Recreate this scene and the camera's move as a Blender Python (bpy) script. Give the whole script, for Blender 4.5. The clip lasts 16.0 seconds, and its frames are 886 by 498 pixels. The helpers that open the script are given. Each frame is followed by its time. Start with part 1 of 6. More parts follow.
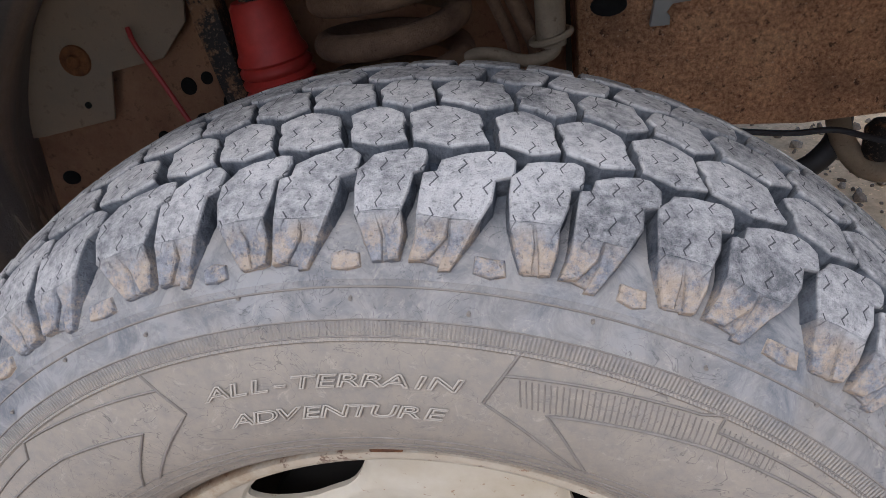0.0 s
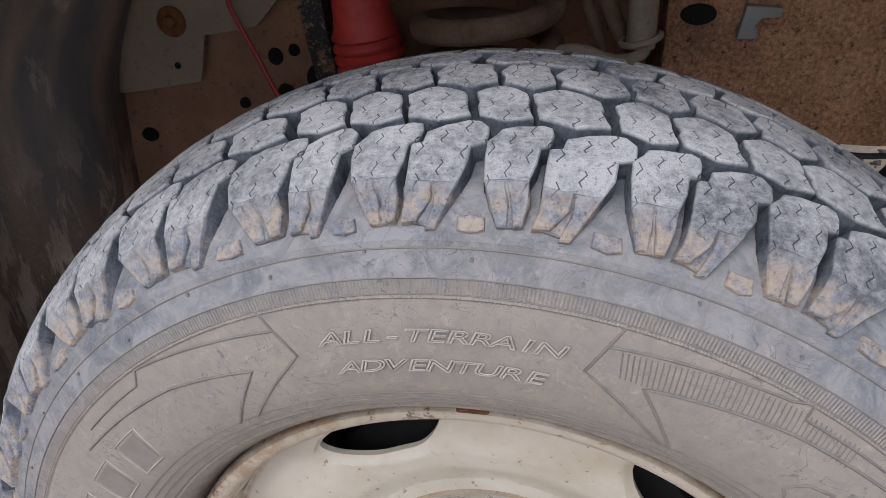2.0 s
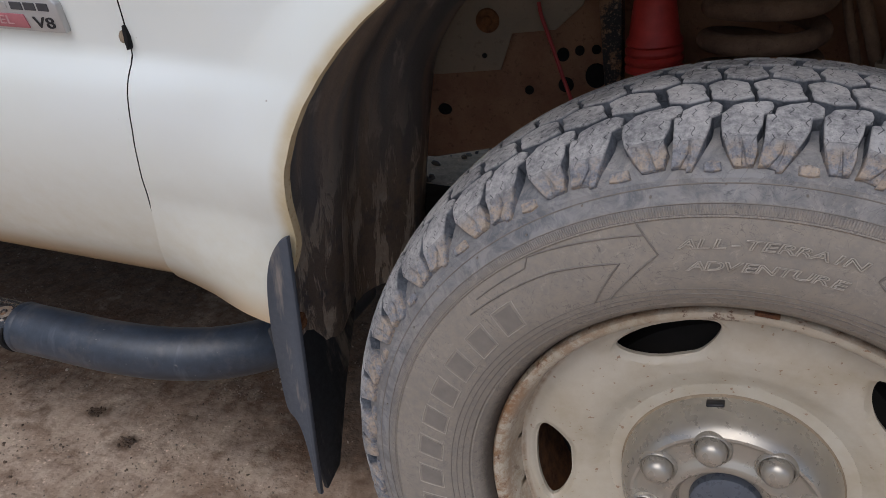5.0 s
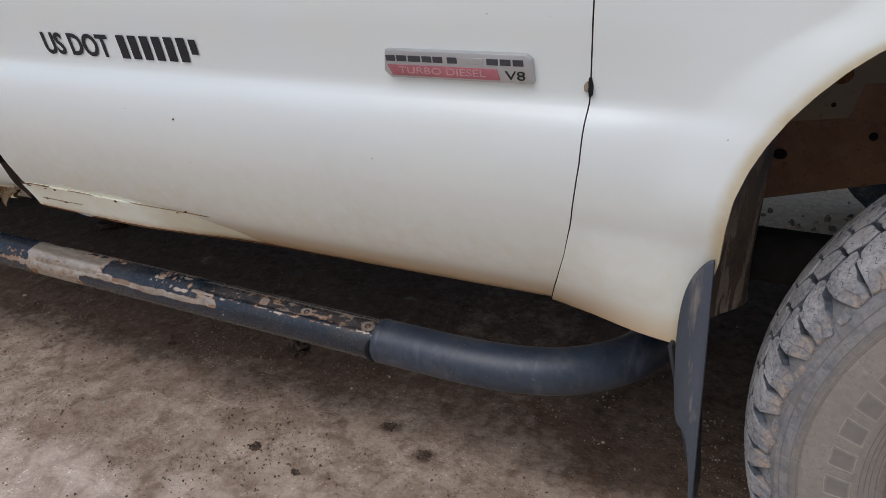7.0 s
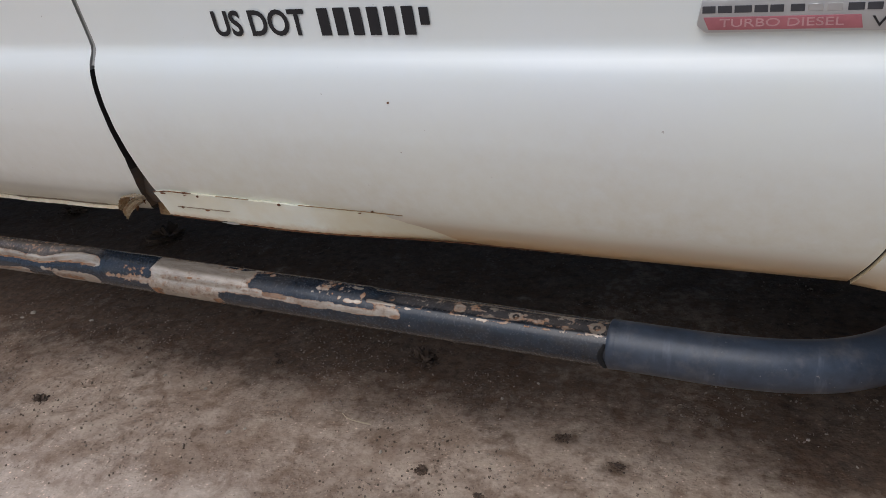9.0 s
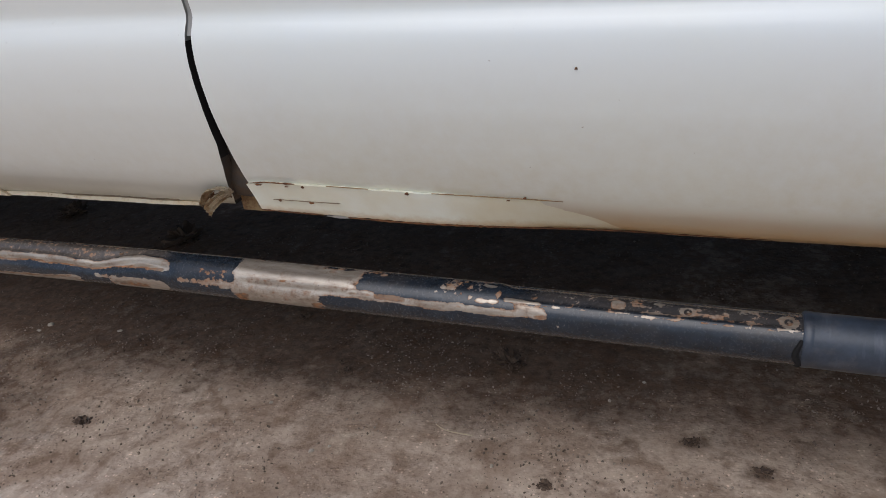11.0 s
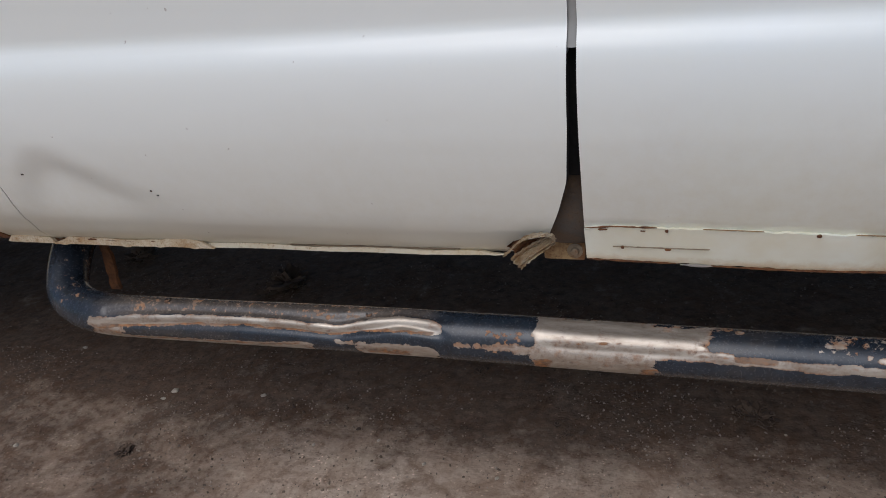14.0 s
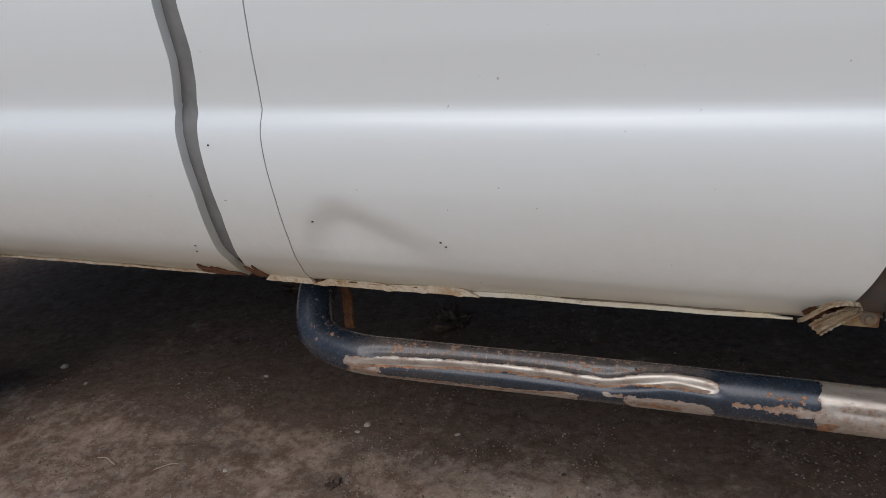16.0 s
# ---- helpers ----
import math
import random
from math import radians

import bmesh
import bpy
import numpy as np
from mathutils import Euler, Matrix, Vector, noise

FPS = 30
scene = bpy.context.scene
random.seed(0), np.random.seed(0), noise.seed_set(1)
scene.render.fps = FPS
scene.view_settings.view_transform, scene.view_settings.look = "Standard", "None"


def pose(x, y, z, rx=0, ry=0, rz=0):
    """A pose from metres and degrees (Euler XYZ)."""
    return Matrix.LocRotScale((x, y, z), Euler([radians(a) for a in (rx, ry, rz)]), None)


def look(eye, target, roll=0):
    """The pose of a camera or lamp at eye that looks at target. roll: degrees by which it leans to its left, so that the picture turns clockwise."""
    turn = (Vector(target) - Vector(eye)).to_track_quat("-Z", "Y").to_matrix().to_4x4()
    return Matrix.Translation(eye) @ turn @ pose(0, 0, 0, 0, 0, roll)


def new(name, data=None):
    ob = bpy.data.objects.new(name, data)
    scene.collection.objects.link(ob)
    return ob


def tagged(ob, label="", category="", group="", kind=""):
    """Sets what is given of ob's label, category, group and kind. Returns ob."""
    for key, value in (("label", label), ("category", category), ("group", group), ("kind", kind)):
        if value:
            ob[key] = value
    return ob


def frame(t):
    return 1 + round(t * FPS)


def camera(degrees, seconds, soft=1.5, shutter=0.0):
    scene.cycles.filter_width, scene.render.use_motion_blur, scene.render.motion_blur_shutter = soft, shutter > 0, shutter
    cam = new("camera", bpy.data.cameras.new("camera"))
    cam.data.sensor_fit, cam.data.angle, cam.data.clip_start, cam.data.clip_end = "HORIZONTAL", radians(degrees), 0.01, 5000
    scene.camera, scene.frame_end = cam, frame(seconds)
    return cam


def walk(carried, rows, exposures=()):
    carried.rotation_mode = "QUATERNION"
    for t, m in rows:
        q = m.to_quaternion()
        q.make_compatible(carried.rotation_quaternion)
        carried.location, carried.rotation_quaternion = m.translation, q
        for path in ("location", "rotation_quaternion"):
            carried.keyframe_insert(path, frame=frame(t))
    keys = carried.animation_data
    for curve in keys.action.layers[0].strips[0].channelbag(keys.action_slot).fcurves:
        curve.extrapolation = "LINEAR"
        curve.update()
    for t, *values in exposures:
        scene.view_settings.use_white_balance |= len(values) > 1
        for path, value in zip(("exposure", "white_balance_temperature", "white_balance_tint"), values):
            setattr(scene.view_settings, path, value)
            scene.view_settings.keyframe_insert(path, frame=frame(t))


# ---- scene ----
EXPOSURE = [(0, 0.12, 5800, 11), (2.0, 0.08, 5800, 11), (3.2, -0.15, 5850, 11), (5.3, -0.7, 6000, 12), (8.2, -0.72, 5950, 11), (10.3, -0.72, 5950, 11), (16, -0.76, 5850, 11)]
cam = camera(60.4, 16.0, soft=0.7)
PATH = [
    (0, (0.105, -0.335, 0.938), (-0.189, 1.379, -0.049), -9.9),
    (0.5, (0.106, -0.337, 0.939), (-0.176, 1.378, -0.05), -9.7),
    (1, (0.101, -0.344, 0.942), (-0.171, 1.372, -0.05), -9.1),
    (1.5, (0.082, -0.356, 0.942), (-0.194, 1.36, -0.047), -6.7),
    (2, (0.056, -0.369, 0.942), (-0.272, 1.34, -0.043), -4.9),
    (2.5, (0.034, -0.386, 0.94), (-0.379, 1.296, -0.06), -4.1),
    (3, (0.018, -0.405, 0.937), (-0.463, 1.251, -0.075), -3.9),
    (3.2, (0.015, -0.415, 0.938), (-0.486, 1.236, -0.075), -3.6),
    (5.3, (-0.088, -0.65, 0.993), (-0.733, 1.015, 0.093), -2.7),
    (5.5, (-0.102, -0.678, 0.999), (-0.774, 0.991, 0.124), -2.9),
    (6, (-0.156, -0.754, 1.014), (-0.886, 0.914, 0.187), -3.7),
    (6.5, (-0.229, -0.829, 1.02), (-1.041, 0.816, 0.223), -4.2),
    (7, (-0.341, -0.854, 1.02), (-1.245, 0.746, 0.231), -4.6),
    (7.5, (-0.476, -0.874, 1.021), (-1.414, 0.71, 0.239), -5.4),
    (8, (-0.572, -0.899, 1.008), (-1.515, 0.68, 0.224), -6.0),
    (8.2, (-0.612, -0.916, 1.0), (-1.537, 0.675, 0.217), -6.1),
    (10.3, (-1.008, -0.91, 0.975), (-1.731, 0.771, 0.167), -7.5),
    (10.5, (-1.036, -0.905, 0.968), (-1.762, 0.775, 0.161), -7.6),
    (11, (-1.104, -0.899, 0.956), (-1.818, 0.779, 0.135), -7.0),
    (11.5, (-1.204, -0.911, 0.955), (-1.879, 0.779, 0.126), -6.5),
    (12, (-1.293, -0.915, 0.952), (-1.854, 0.809, 0.109), -6.6),
    (12.5, (-1.39, -0.933, 0.957), (-1.889, 0.809, 0.111), -7.0),
    (13, (-1.496, -0.929, 0.966), (-2.006, 0.826, 0.153), -6.9),
    (13.5, (-1.6, -0.892, 0.97), (-2.156, 0.866, 0.195), -7.6),
    (14, (-1.707, -0.87, 0.967), (-2.31, 0.873, 0.194), -7.3),
    (14.5, (-1.798, -0.899, 0.983), (-2.441, 0.835, 0.216), -6.9),
    (15, (-1.868, -0.932, 0.996), (-2.527, 0.806, 0.243), -7.1),
    (15.5, (-1.938, -0.965, 1.021), (-2.623, 0.78, 0.279), -7.2),
    (16, (-2.017, -1.002, 1.058), (-2.771, 0.757, 0.361), -6.6),
]
walk(cam, [(t, look(eye, target, roll)) for t, eye, target, roll in PATH], exposures=EXPOSURE)

# ---- light ----
SUN_ELEV, SUN_AZ = 52.0, 190.0      # a bright overcast sky; its brightest part stands over the camera
world = bpy.data.worlds.new("world")
scene.world = world
world.use_nodes = True
wn = world.node_tree
sky = wn.nodes.new("ShaderNodeTexSky")
sky.sky_type, sky.sun_disc = "NISHITA", False
sky.sun_elevation, sky.sun_rotation = radians(SUN_ELEV), radians(SUN_AZ)
sky.air_density, sky.dust_density, sky.ozone_density = 1.0, 3.0, 1.0
wn.links.new(sky.outputs[0], wn.nodes["Background"].inputs[0])
wn.nodes["Background"].inputs[1].default_value = 0.15
sun = new("sun", bpy.data.lights.new("sun", "SUN"))
sun.data.energy, sun.data.angle, sun.data.color = 1.8, radians(50), (1.0, 0.975, 0.94)
az, el = radians(SUN_AZ), radians(SUN_ELEV)
sun_way = Vector((math.sin(az) * math.cos(el), math.cos(az) * math.cos(el), math.sin(el)))
sun.matrix_world = look(sun_way * 20, (0, 0, 0))


# ---- materials ----
def lin(r, g, b):
    return tuple(((c / 255) / 12.92 if c <= 10 else ((c / 255 + 0.055) / 1.055) ** 2.4) for c in (r, g, b)) + (1.0,)


class Mat:
    """A small builder for node materials."""

    def __init__(self, name, rough=0.6, metal=0.0, color=(0.5, 0.5, 0.5, 1)):
        self.m = bpy.data.materials.new(name)
        self.m.use_nodes = True
        self.t = self.m.node_tree
        self.b = self.t.nodes["Principled BSDF"]
        self.b.inputs["Roughness"].default_value = rough
        self.b.inputs["Metallic"].default_value = metal
        self.b.inputs["Base Color"].default_value = color

    def node(self, kind, **ins):
        n = self.t.nodes.new(kind)
        for k, v in ins.items():
            self.put(n.inputs[k.replace("_", " ")], v)
        return n

    def put(self, sock, v):
        if isinstance(v, bpy.types.NodeSocket):
            self.t.links.new(v, sock)
        else:
            sock.default_value = v

    def coord(self, what="Object"):
        return self.node("ShaderNodeTexCoord").outputs[what]

    def noise(self, scale, detail=4.0, rough=0.55, vec=None, stretch=None, dist=0.0):
        v = vec if vec is not None else self.coord()
        if stretch:
            mp = self.node("ShaderNodeMapping")
            self.put(mp.inputs["Vector"], v)
            mp.inputs["Scale"].default_value = stretch
            v = mp.outputs[0]
        n = self.node("ShaderNodeTexNoise", Scale=scale, Detail=detail, Roughness=rough, Distortion=dist)
        self.put(n.inputs["Vector"], v)
        return n.outputs["Fac"]

    def ramp(self, fac, *stops):
        n = self.node("ShaderNodeValToRGB")
        e = n.color_ramp.elements
        while len(e) < len(stops):
            e.new(0.5)
        for el_, (p, c) in zip(e, stops):
            el_.position = p
            el_.color = c if not isinstance(c, (int, float)) else (c, c, c, 1)
        self.put(n.inputs[0], fac)
        return n.outputs[0]

    def mix(self, fac, a, b):
        n = self.t.nodes.new("ShaderNodeMix")
        n.data_type = "RGBA"
        self.put(n.inputs[0], fac)
        self.put(n.inputs[6], a)
        self.put(n.inputs[7], b)
        return n.outputs[2]

    def tint(self, a, b):
        n = self.t.nodes.new("ShaderNodeMix")
        n.data_type, n.blend_type = "RGBA", "MULTIPLY"
        n.inputs[0].default_value = 1.0
        self.put(n.inputs[6], a)
        self.put(n.inputs[7], b)
        return n.outputs[2]

    def math(self, op, a, b=0.0, c=0.0, clamp=False):
        n = self.t.nodes.new("ShaderNodeMath")
        n.operation, n.use_clamp = op, clamp
        for s, v in zip(n.inputs, (a, b, c)):
            self.put(s, v)
        return n.outputs[0]

    def xyz(self, v=None):
        n = self.node("ShaderNodeSeparateXYZ")
        self.put(n.inputs[0], v if v is not None else self.coord())
        return n.outputs

    def attr(self, name):
        n = self.node("ShaderNodeAttribute")
        n.attribute_name = name
        return n.outputs["Fac"]

    def rand(self):
        return self.node("ShaderNodeObjectInfo").outputs["Random"]

    def bump(self, height, strength=0.3, dist=0.002):
        n = self.node("ShaderNodeBump", Strength=strength, Distance=dist)
        self.put(n.inputs["Height"], height)
        self.put(self.b.inputs["Normal"], n.outputs[0])

    def set(self, **kw):
        for k, v in kw.items():
            self.put(self.b.inputs[k.replace("_", " ")], v)
        return self


def white_paint():
    k = Mat("white_paint", 0.32)
    big = k.noise(2.2, 5, 0.6)
    fine = k.noise(38, 6, 0.65)
    c = k.mix(k.ramp(big, (0.3, 0), (0.75, 1)), lin(227, 232, 231), lin(224, 227, 217))
    x, y, z = k.xyz()
    behind = k.ramp(k.math("ADD", k.math("MULTIPLY", x, -0.5), k.math("MULTIPLY", big, 0.12)), (0.90, 0), (1.08, 1))
    c = k.mix(k.math("MULTIPLY", behind, 0.85), c, lin(229, 231, 225))
    # film of road dust and rust bleed on the lowest hand's width, with ragged upper limit
    h = k.math("ADD", z, k.math("MULTIPLY", k.math("SUBTRACT", big, 0.5), 0.22))
    low = k.ramp(k.math("SUBTRACT", 0.72, h), (0.0, 0), (0.30, 1))
    low = k.math("MULTIPLY", low, k.math("SUBTRACT", 1.0, k.math("MULTIPLY", behind, 0.45)))
    c = k.mix(k.math("MULTIPLY", low, k.ramp(fine, (0.25, 0.4), (0.8, 0.95))), c, lin(194, 181, 144))
    edge = k.ramp(k.math("SUBTRACT", 0.528, k.math("ADD", z, k.math("MULTIPLY", k.math("SUBTRACT", fine, 0.5), 0.05))), (0.0, 0), (0.06, 1))
    c = k.mix(k.math("MULTIPLY", edge, k.math("SUBTRACT", 0.85, k.math("MULTIPLY", behind, 0.5))), c, k.mix(behind, lin(190, 150, 92), lin(188, 170, 124)))
    c = k.mix(k.math("MULTIPLY", k.attr("edge_dust"), k.ramp(fine, (0.25, 0.55), (0.7, 0.9))), c, lin(190, 170, 124))
    specks = k.ramp(k.noise(95, 2, 0.5), (0.77, 0), (0.80, 1))
    c = k.mix(k.math("MULTIPLY", specks, 0.5), c, lin(120, 95, 70))
    k.set(Base_Color=c, Coat_Weight=0.5, Coat_Roughness=0.12)
    k.set(Roughness=k.ramp(fine, (0.2, 0.3), (0.8, 0.48)))
    k.bump(k.noise(7, 3), 0.05, 0.004)
    return k.m


def dusty_rubber(name, dark, dust, lo, hi, scale=26.0, mud=0.0):
    k = Mat(name, 0.85)
    big, fine = k.noise(scale * 0.35, 4), k.noise(scale * 5, 8, 0.7)
    f = k.math("ADD", k.math("MULTIPLY", big, 0.55), k.math("MULTIPLY", fine, 0.45))
    c = k.mix(k.ramp(f, (lo, 0), (hi, 1)), dark, dust)
    if mud:
        m = k.ramp(k.noise(scale * 1.3, 5, 0.7), (0.52, 0), (0.60, mud))
        c = k.mix(m, c, lin(172, 150, 122))
    c = k.mix(k.ramp(k.noise(300, 3), (0.62, 0), (0.75, 0.35)), c, lin(62, 62, 66))
    k.set(Base_Color=c, Specular_IOR_Level=0.25)
    k.bump(fine, 0.5, 0.0015)
    return k.m


def tread_rubber():
    """Worn tread: pale dust on the faces, dark flanks, fine cut sipes in a zigzag."""
    k = Mat("tread_rubber", 0.9)
    pos = k.node("ShaderNodeNewGeometry").outputs["Position"]
    fine, big = k.noise(190, 8, 0.75, pos), k.noise(16, 4, 0.6, pos)
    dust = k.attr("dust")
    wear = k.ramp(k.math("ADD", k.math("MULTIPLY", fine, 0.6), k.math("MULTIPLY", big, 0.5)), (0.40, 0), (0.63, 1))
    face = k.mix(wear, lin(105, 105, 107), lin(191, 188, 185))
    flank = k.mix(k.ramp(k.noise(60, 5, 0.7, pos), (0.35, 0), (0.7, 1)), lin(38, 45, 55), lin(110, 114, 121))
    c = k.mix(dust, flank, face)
    foot = k.attr("foot")
    c = k.mix(k.math("MULTIPLY", foot, 0.7), c, k.mix(k.ramp(fine, (0.35, 0), (0.65, 1)), lin(98, 103, 113), lin(150, 151, 156)))
    mud = k.math("MULTIPLY", foot, k.ramp(k.math("ADD", k.noise(85, 7, 0.78, pos), k.math("MULTIPLY", k.rand(), 0.08)), (0.47, 0), (0.62, 0.68)))
    c = k.mix(mud, c, k.mix(fine, lin(168, 148, 126), lin(206, 184, 156)))
    pits = k.ramp(k.noise(420, 3, 0.6, pos), (0.60, 0), (0.69, 0.42))
    c = k.mix(pits, c, lin(66, 66, 73))
    blot = k.ramp(k.noise(34, 5, 0.7, pos), (0.60, 0), (0.70, 0.4))
    c = k.mix(k.math("MULTIPLY", blot, dust), c, lin(84, 86, 96))
    uv = k.xyz(k.coord("UV"))
    u = k.math("ADD", uv[0], k.math("MULTIPLY", k.math("PINGPONG", uv[1], 0.0045), 0.75))
    line = k.math("LESS_THAN", k.math("ABSOLUTE", k.math("SUBTRACT", k.math("PINGPONG", k.math("ADD", u, 0.103), 0.0125), 0.0062)), 0.00045)
    dash = k.math("GREATER_THAN", k.math("PINGPONG", k.math("ADD", uv[1], k.math("MULTIPLY", uv[0], 0.6)), 0.0095), 0.0052)
    sipe = k.math("MULTIPLY", k.math("MULTIPLY", k.math("MULTIPLY", line, dash), dust), k.math("SUBTRACT", 1.0, foot))
    c = k.mix(k.math("MULTIPLY", sipe, 0.8), c, lin(52, 52, 56))
    k.set(Base_Color=c, Specular_IOR_Level=0.2)
    k.bump(k.math("SUBTRACT", k.math("SUBTRACT", fine, k.math("MULTIPLY", pits, 0.5)), k.math("MULTIPLY", sipe, 1.2)), 0.9, 0.0026)
    return k.m


def sidewall_rubber():
    k = Mat("sidewall_rubber", 0.8)
    x, y, z = k.xyz()
    r = k.math("SQRT", k.math("ADD", k.math("MULTIPLY", x, x), k.math("MULTIPLY", z, z)))
    big, fine = k.noise(14, 5, 0.6), k.noise(120, 7, 0.7)
    streak = k.noise(9, 5, 0.6, dist=1.2)
    c = k.mix(k.ramp(big, (0.3, 0), (0.7, 1)), lin(138, 130, 119), lin(149, 140, 128))
    c = k.mix(k.ramp(fine, (0.35, 0.5), (0.62, 0)), c, lin(118, 115, 113))
    # scuffed bluish belt under the lugs, washed by the road
    belt = k.math("MULTIPLY", k.ramp(r, (0.340, 0), (0.352, 1)), k.ramp(streak, (0.30, 0.35), (0.62, 1)))
    worn = k.ramp(k.noise(38, 6, 0.75, dist=1.0), (0.40, 0), (0.58, 1))
    c = k.mix(k.math("MULTIPLY", belt, 0.8), c, k.mix(worn, lin(90, 95, 103), lin(136, 136, 137)))
    scuff = k.ramp(k.noise(55, 6, 0.8, dist=2.0), (0.57, 0), (0.67, 0.4))
    c = k.mix(scuff, c, lin(174, 165, 152))
    cracks = k.ramp(k.noise(34, 3, 0.5, dist=3.0), (0.490, 0), (0.5, 1), (0.510, 0))
    c = k.mix(k.math("MULTIPLY", cracks, k.ramp(big, (0.42, 0), (0.56, 0.6))), c, lin(70, 68, 70))
    smear = k.ramp(k.noise(24, 6, 0.7, stretch=(1, 1, 0.4), dist=0.8), (0.56, 0), (0.74, 0.10))
    c = k.mix(smear, c, lin(180, 172, 161))
    # dark ring at the bead: contact shade against the rim, painted on
    c = k.mix(k.ramp(k.math("ADD", r, k.math("MULTIPLY", fine, 0.006)), (0.2455, 0.85), (0.2530, 0)), c, lin(58, 50, 43))
    deep = k.ramp(k.math("ADD", r, k.math("MULTIPLY", k.math("SUBTRACT", big, 0.5), 0.02)), (0.385, 0), (0.395, 1))
    c = k.mix(deep, c, k.mix(k.ramp(fine, (0.35, 0), (0.7, 1)), lin(34, 40, 50), lin(86, 92, 100)))
    ribs = k.math("SINE", k.math("MULTIPLY", k.math("ARCTAN2", x, z), 1050.0))
    band = k.math("MULTIPLY", k.ramp(r, (0.3395, 0), (0.3405, 1)), k.ramp(r, (0.3465, 1), (0.3475, 0)))
    hgt = k.math("ADD", k.math("MULTIPLY", fine, 0.6), k.math("MULTIPLY", k.math("MULTIPLY", ribs, band), 1.6))
    k.set(Base_Color=c, Specular_IOR_Level=0.3)
    k.bump(hgt, 0.45, 0.0014)
    return k.m


def rusty(name, base, rust, lo, hi, scale=20, rough=0.85, rim=lin(70, 40, 26), bump=0.6, metal=0.0):
    k = Mat(name, rough, metal)
    a, b = k.noise(scale, 6, 0.65), k.noise(scale * 9, 6, 0.7)
    f = k.ramp(k.math("ADD", k.math("MULTIPLY", a, 0.7), k.math("MULTIPLY", b, 0.3)), (lo, 0), (hi, 1))
    c = k.mix(f, base, rust)
    c = k.mix(k.ramp(b, (0.56, 0), (0.70, 0.75)), c, rim)
    k.set(Base_Color=c)
    k.bump(b, bump, 0.002)
    return k.m


def pitted_rust():
    """Thick old rust: brown and ochre grain, dark pits, pale dust."""
    k = Mat("pitted_rust", 0.9)
    grain, pits, big = k.noise(230, 6, 0.75), k.noise(120, 5, 0.7), k.noise(9, 5, 0.65)
    c = k.mix(k.ramp(grain, (0.34, 0), (0.64, 1)), lin(136, 86, 58), lin(238, 184, 138))
    c = k.mix(k.ramp(big, (0.36, 0.65), (0.58, 0)), c, lin(92, 62, 50))
    c = k.mix(k.ramp(big, (0.54, 0), (0.72, 0.5)), c, lin(206, 172, 132))
    c = k.mix(k.ramp(pits, (0.58, 0), (0.66, 0.85)), c, lin(56, 36, 28))
    c = k.mix(k.ramp(k.noise(340, 3), (0.64, 0), (0.74, 0.7)), c, lin(222, 192, 160))
    k.set(Base_Color=c)
    k.bump(k.math("SUBTRACT", grain, k.math("MULTIPLY", pits, 0.8)), 0.9, 0.003)
    return k.m


def rim_paint():
    k = Mat("rim_paint", 0.4)
    x, y, z = k.xyz()
    r = k.math("SQRT", k.math("ADD", k.math("MULTIPLY", x, x), k.math("MULTIPLY", z, z)))
    big, fine = k.noise(16, 5, 0.65), k.noise(110, 5, 0.7)
    c = k.mix(k.ramp(big, (0.35, 0), (0.7, 1)), lin(194, 187, 172), lin(174, 163, 142))
    lip = k.ramp(r, (0.210, 0), (0.232, 1))
    side = k.ramp(k.math("SUBTRACT", k.math("MULTIPLY", x, -4.0), k.math("MULTIPLY", z, 0.8)), (0.0, 0.15), (0.8, 1))
    rust = k.math("MULTIPLY", k.math("MULTIPLY", lip, side), k.ramp(k.noise(42, 6, 0.8), (0.42, 0), (0.56, 0.95)))
    c = k.mix(rust, c, k.mix(fine, lin(104, 68, 42), lin(160, 122, 82)))
    # dirt and rust caught in the roll of the lip and along its outer edge
    roll = k.math("MAXIMUM", k.ramp(r, (0.2120, 0), (0.2155, 1), (0.2190, 0)), k.ramp(r, (0.2340, 0), (0.2375, 1)))
    c = k.mix(k.math("MULTIPLY", roll, k.ramp(k.noise(30, 6, 0.75), (0.40, 0.15), (0.60, 0.85))), c, k.mix(fine, lin(92, 66, 46), lin(140, 108, 76)))
    chip = k.math("MULTIPLY", lip, k.ramp(k.noise(60, 4, 0.7), (0.60, 0), (0.64, 1)))
    c = k.mix(k.math("MULTIPLY", chip, 0.85), c, lin(92, 62, 44))
    spots = k.ramp(k.noise(130, 3, 0.6), (0.66, 0), (0.70, 1))
    c = k.mix(k.math("MULTIPLY", spots, 0.7), c, lin(130, 88, 54))
    k.set(Base_Color=c, Roughness=k.ramp(fine, (0.2, 0.32), (0.8, 0.55)))
    k.bump(k.math("ADD", fine, k.math("MULTIPLY", rust, 0.6)), 0.25, 0.0015)
    return k.m


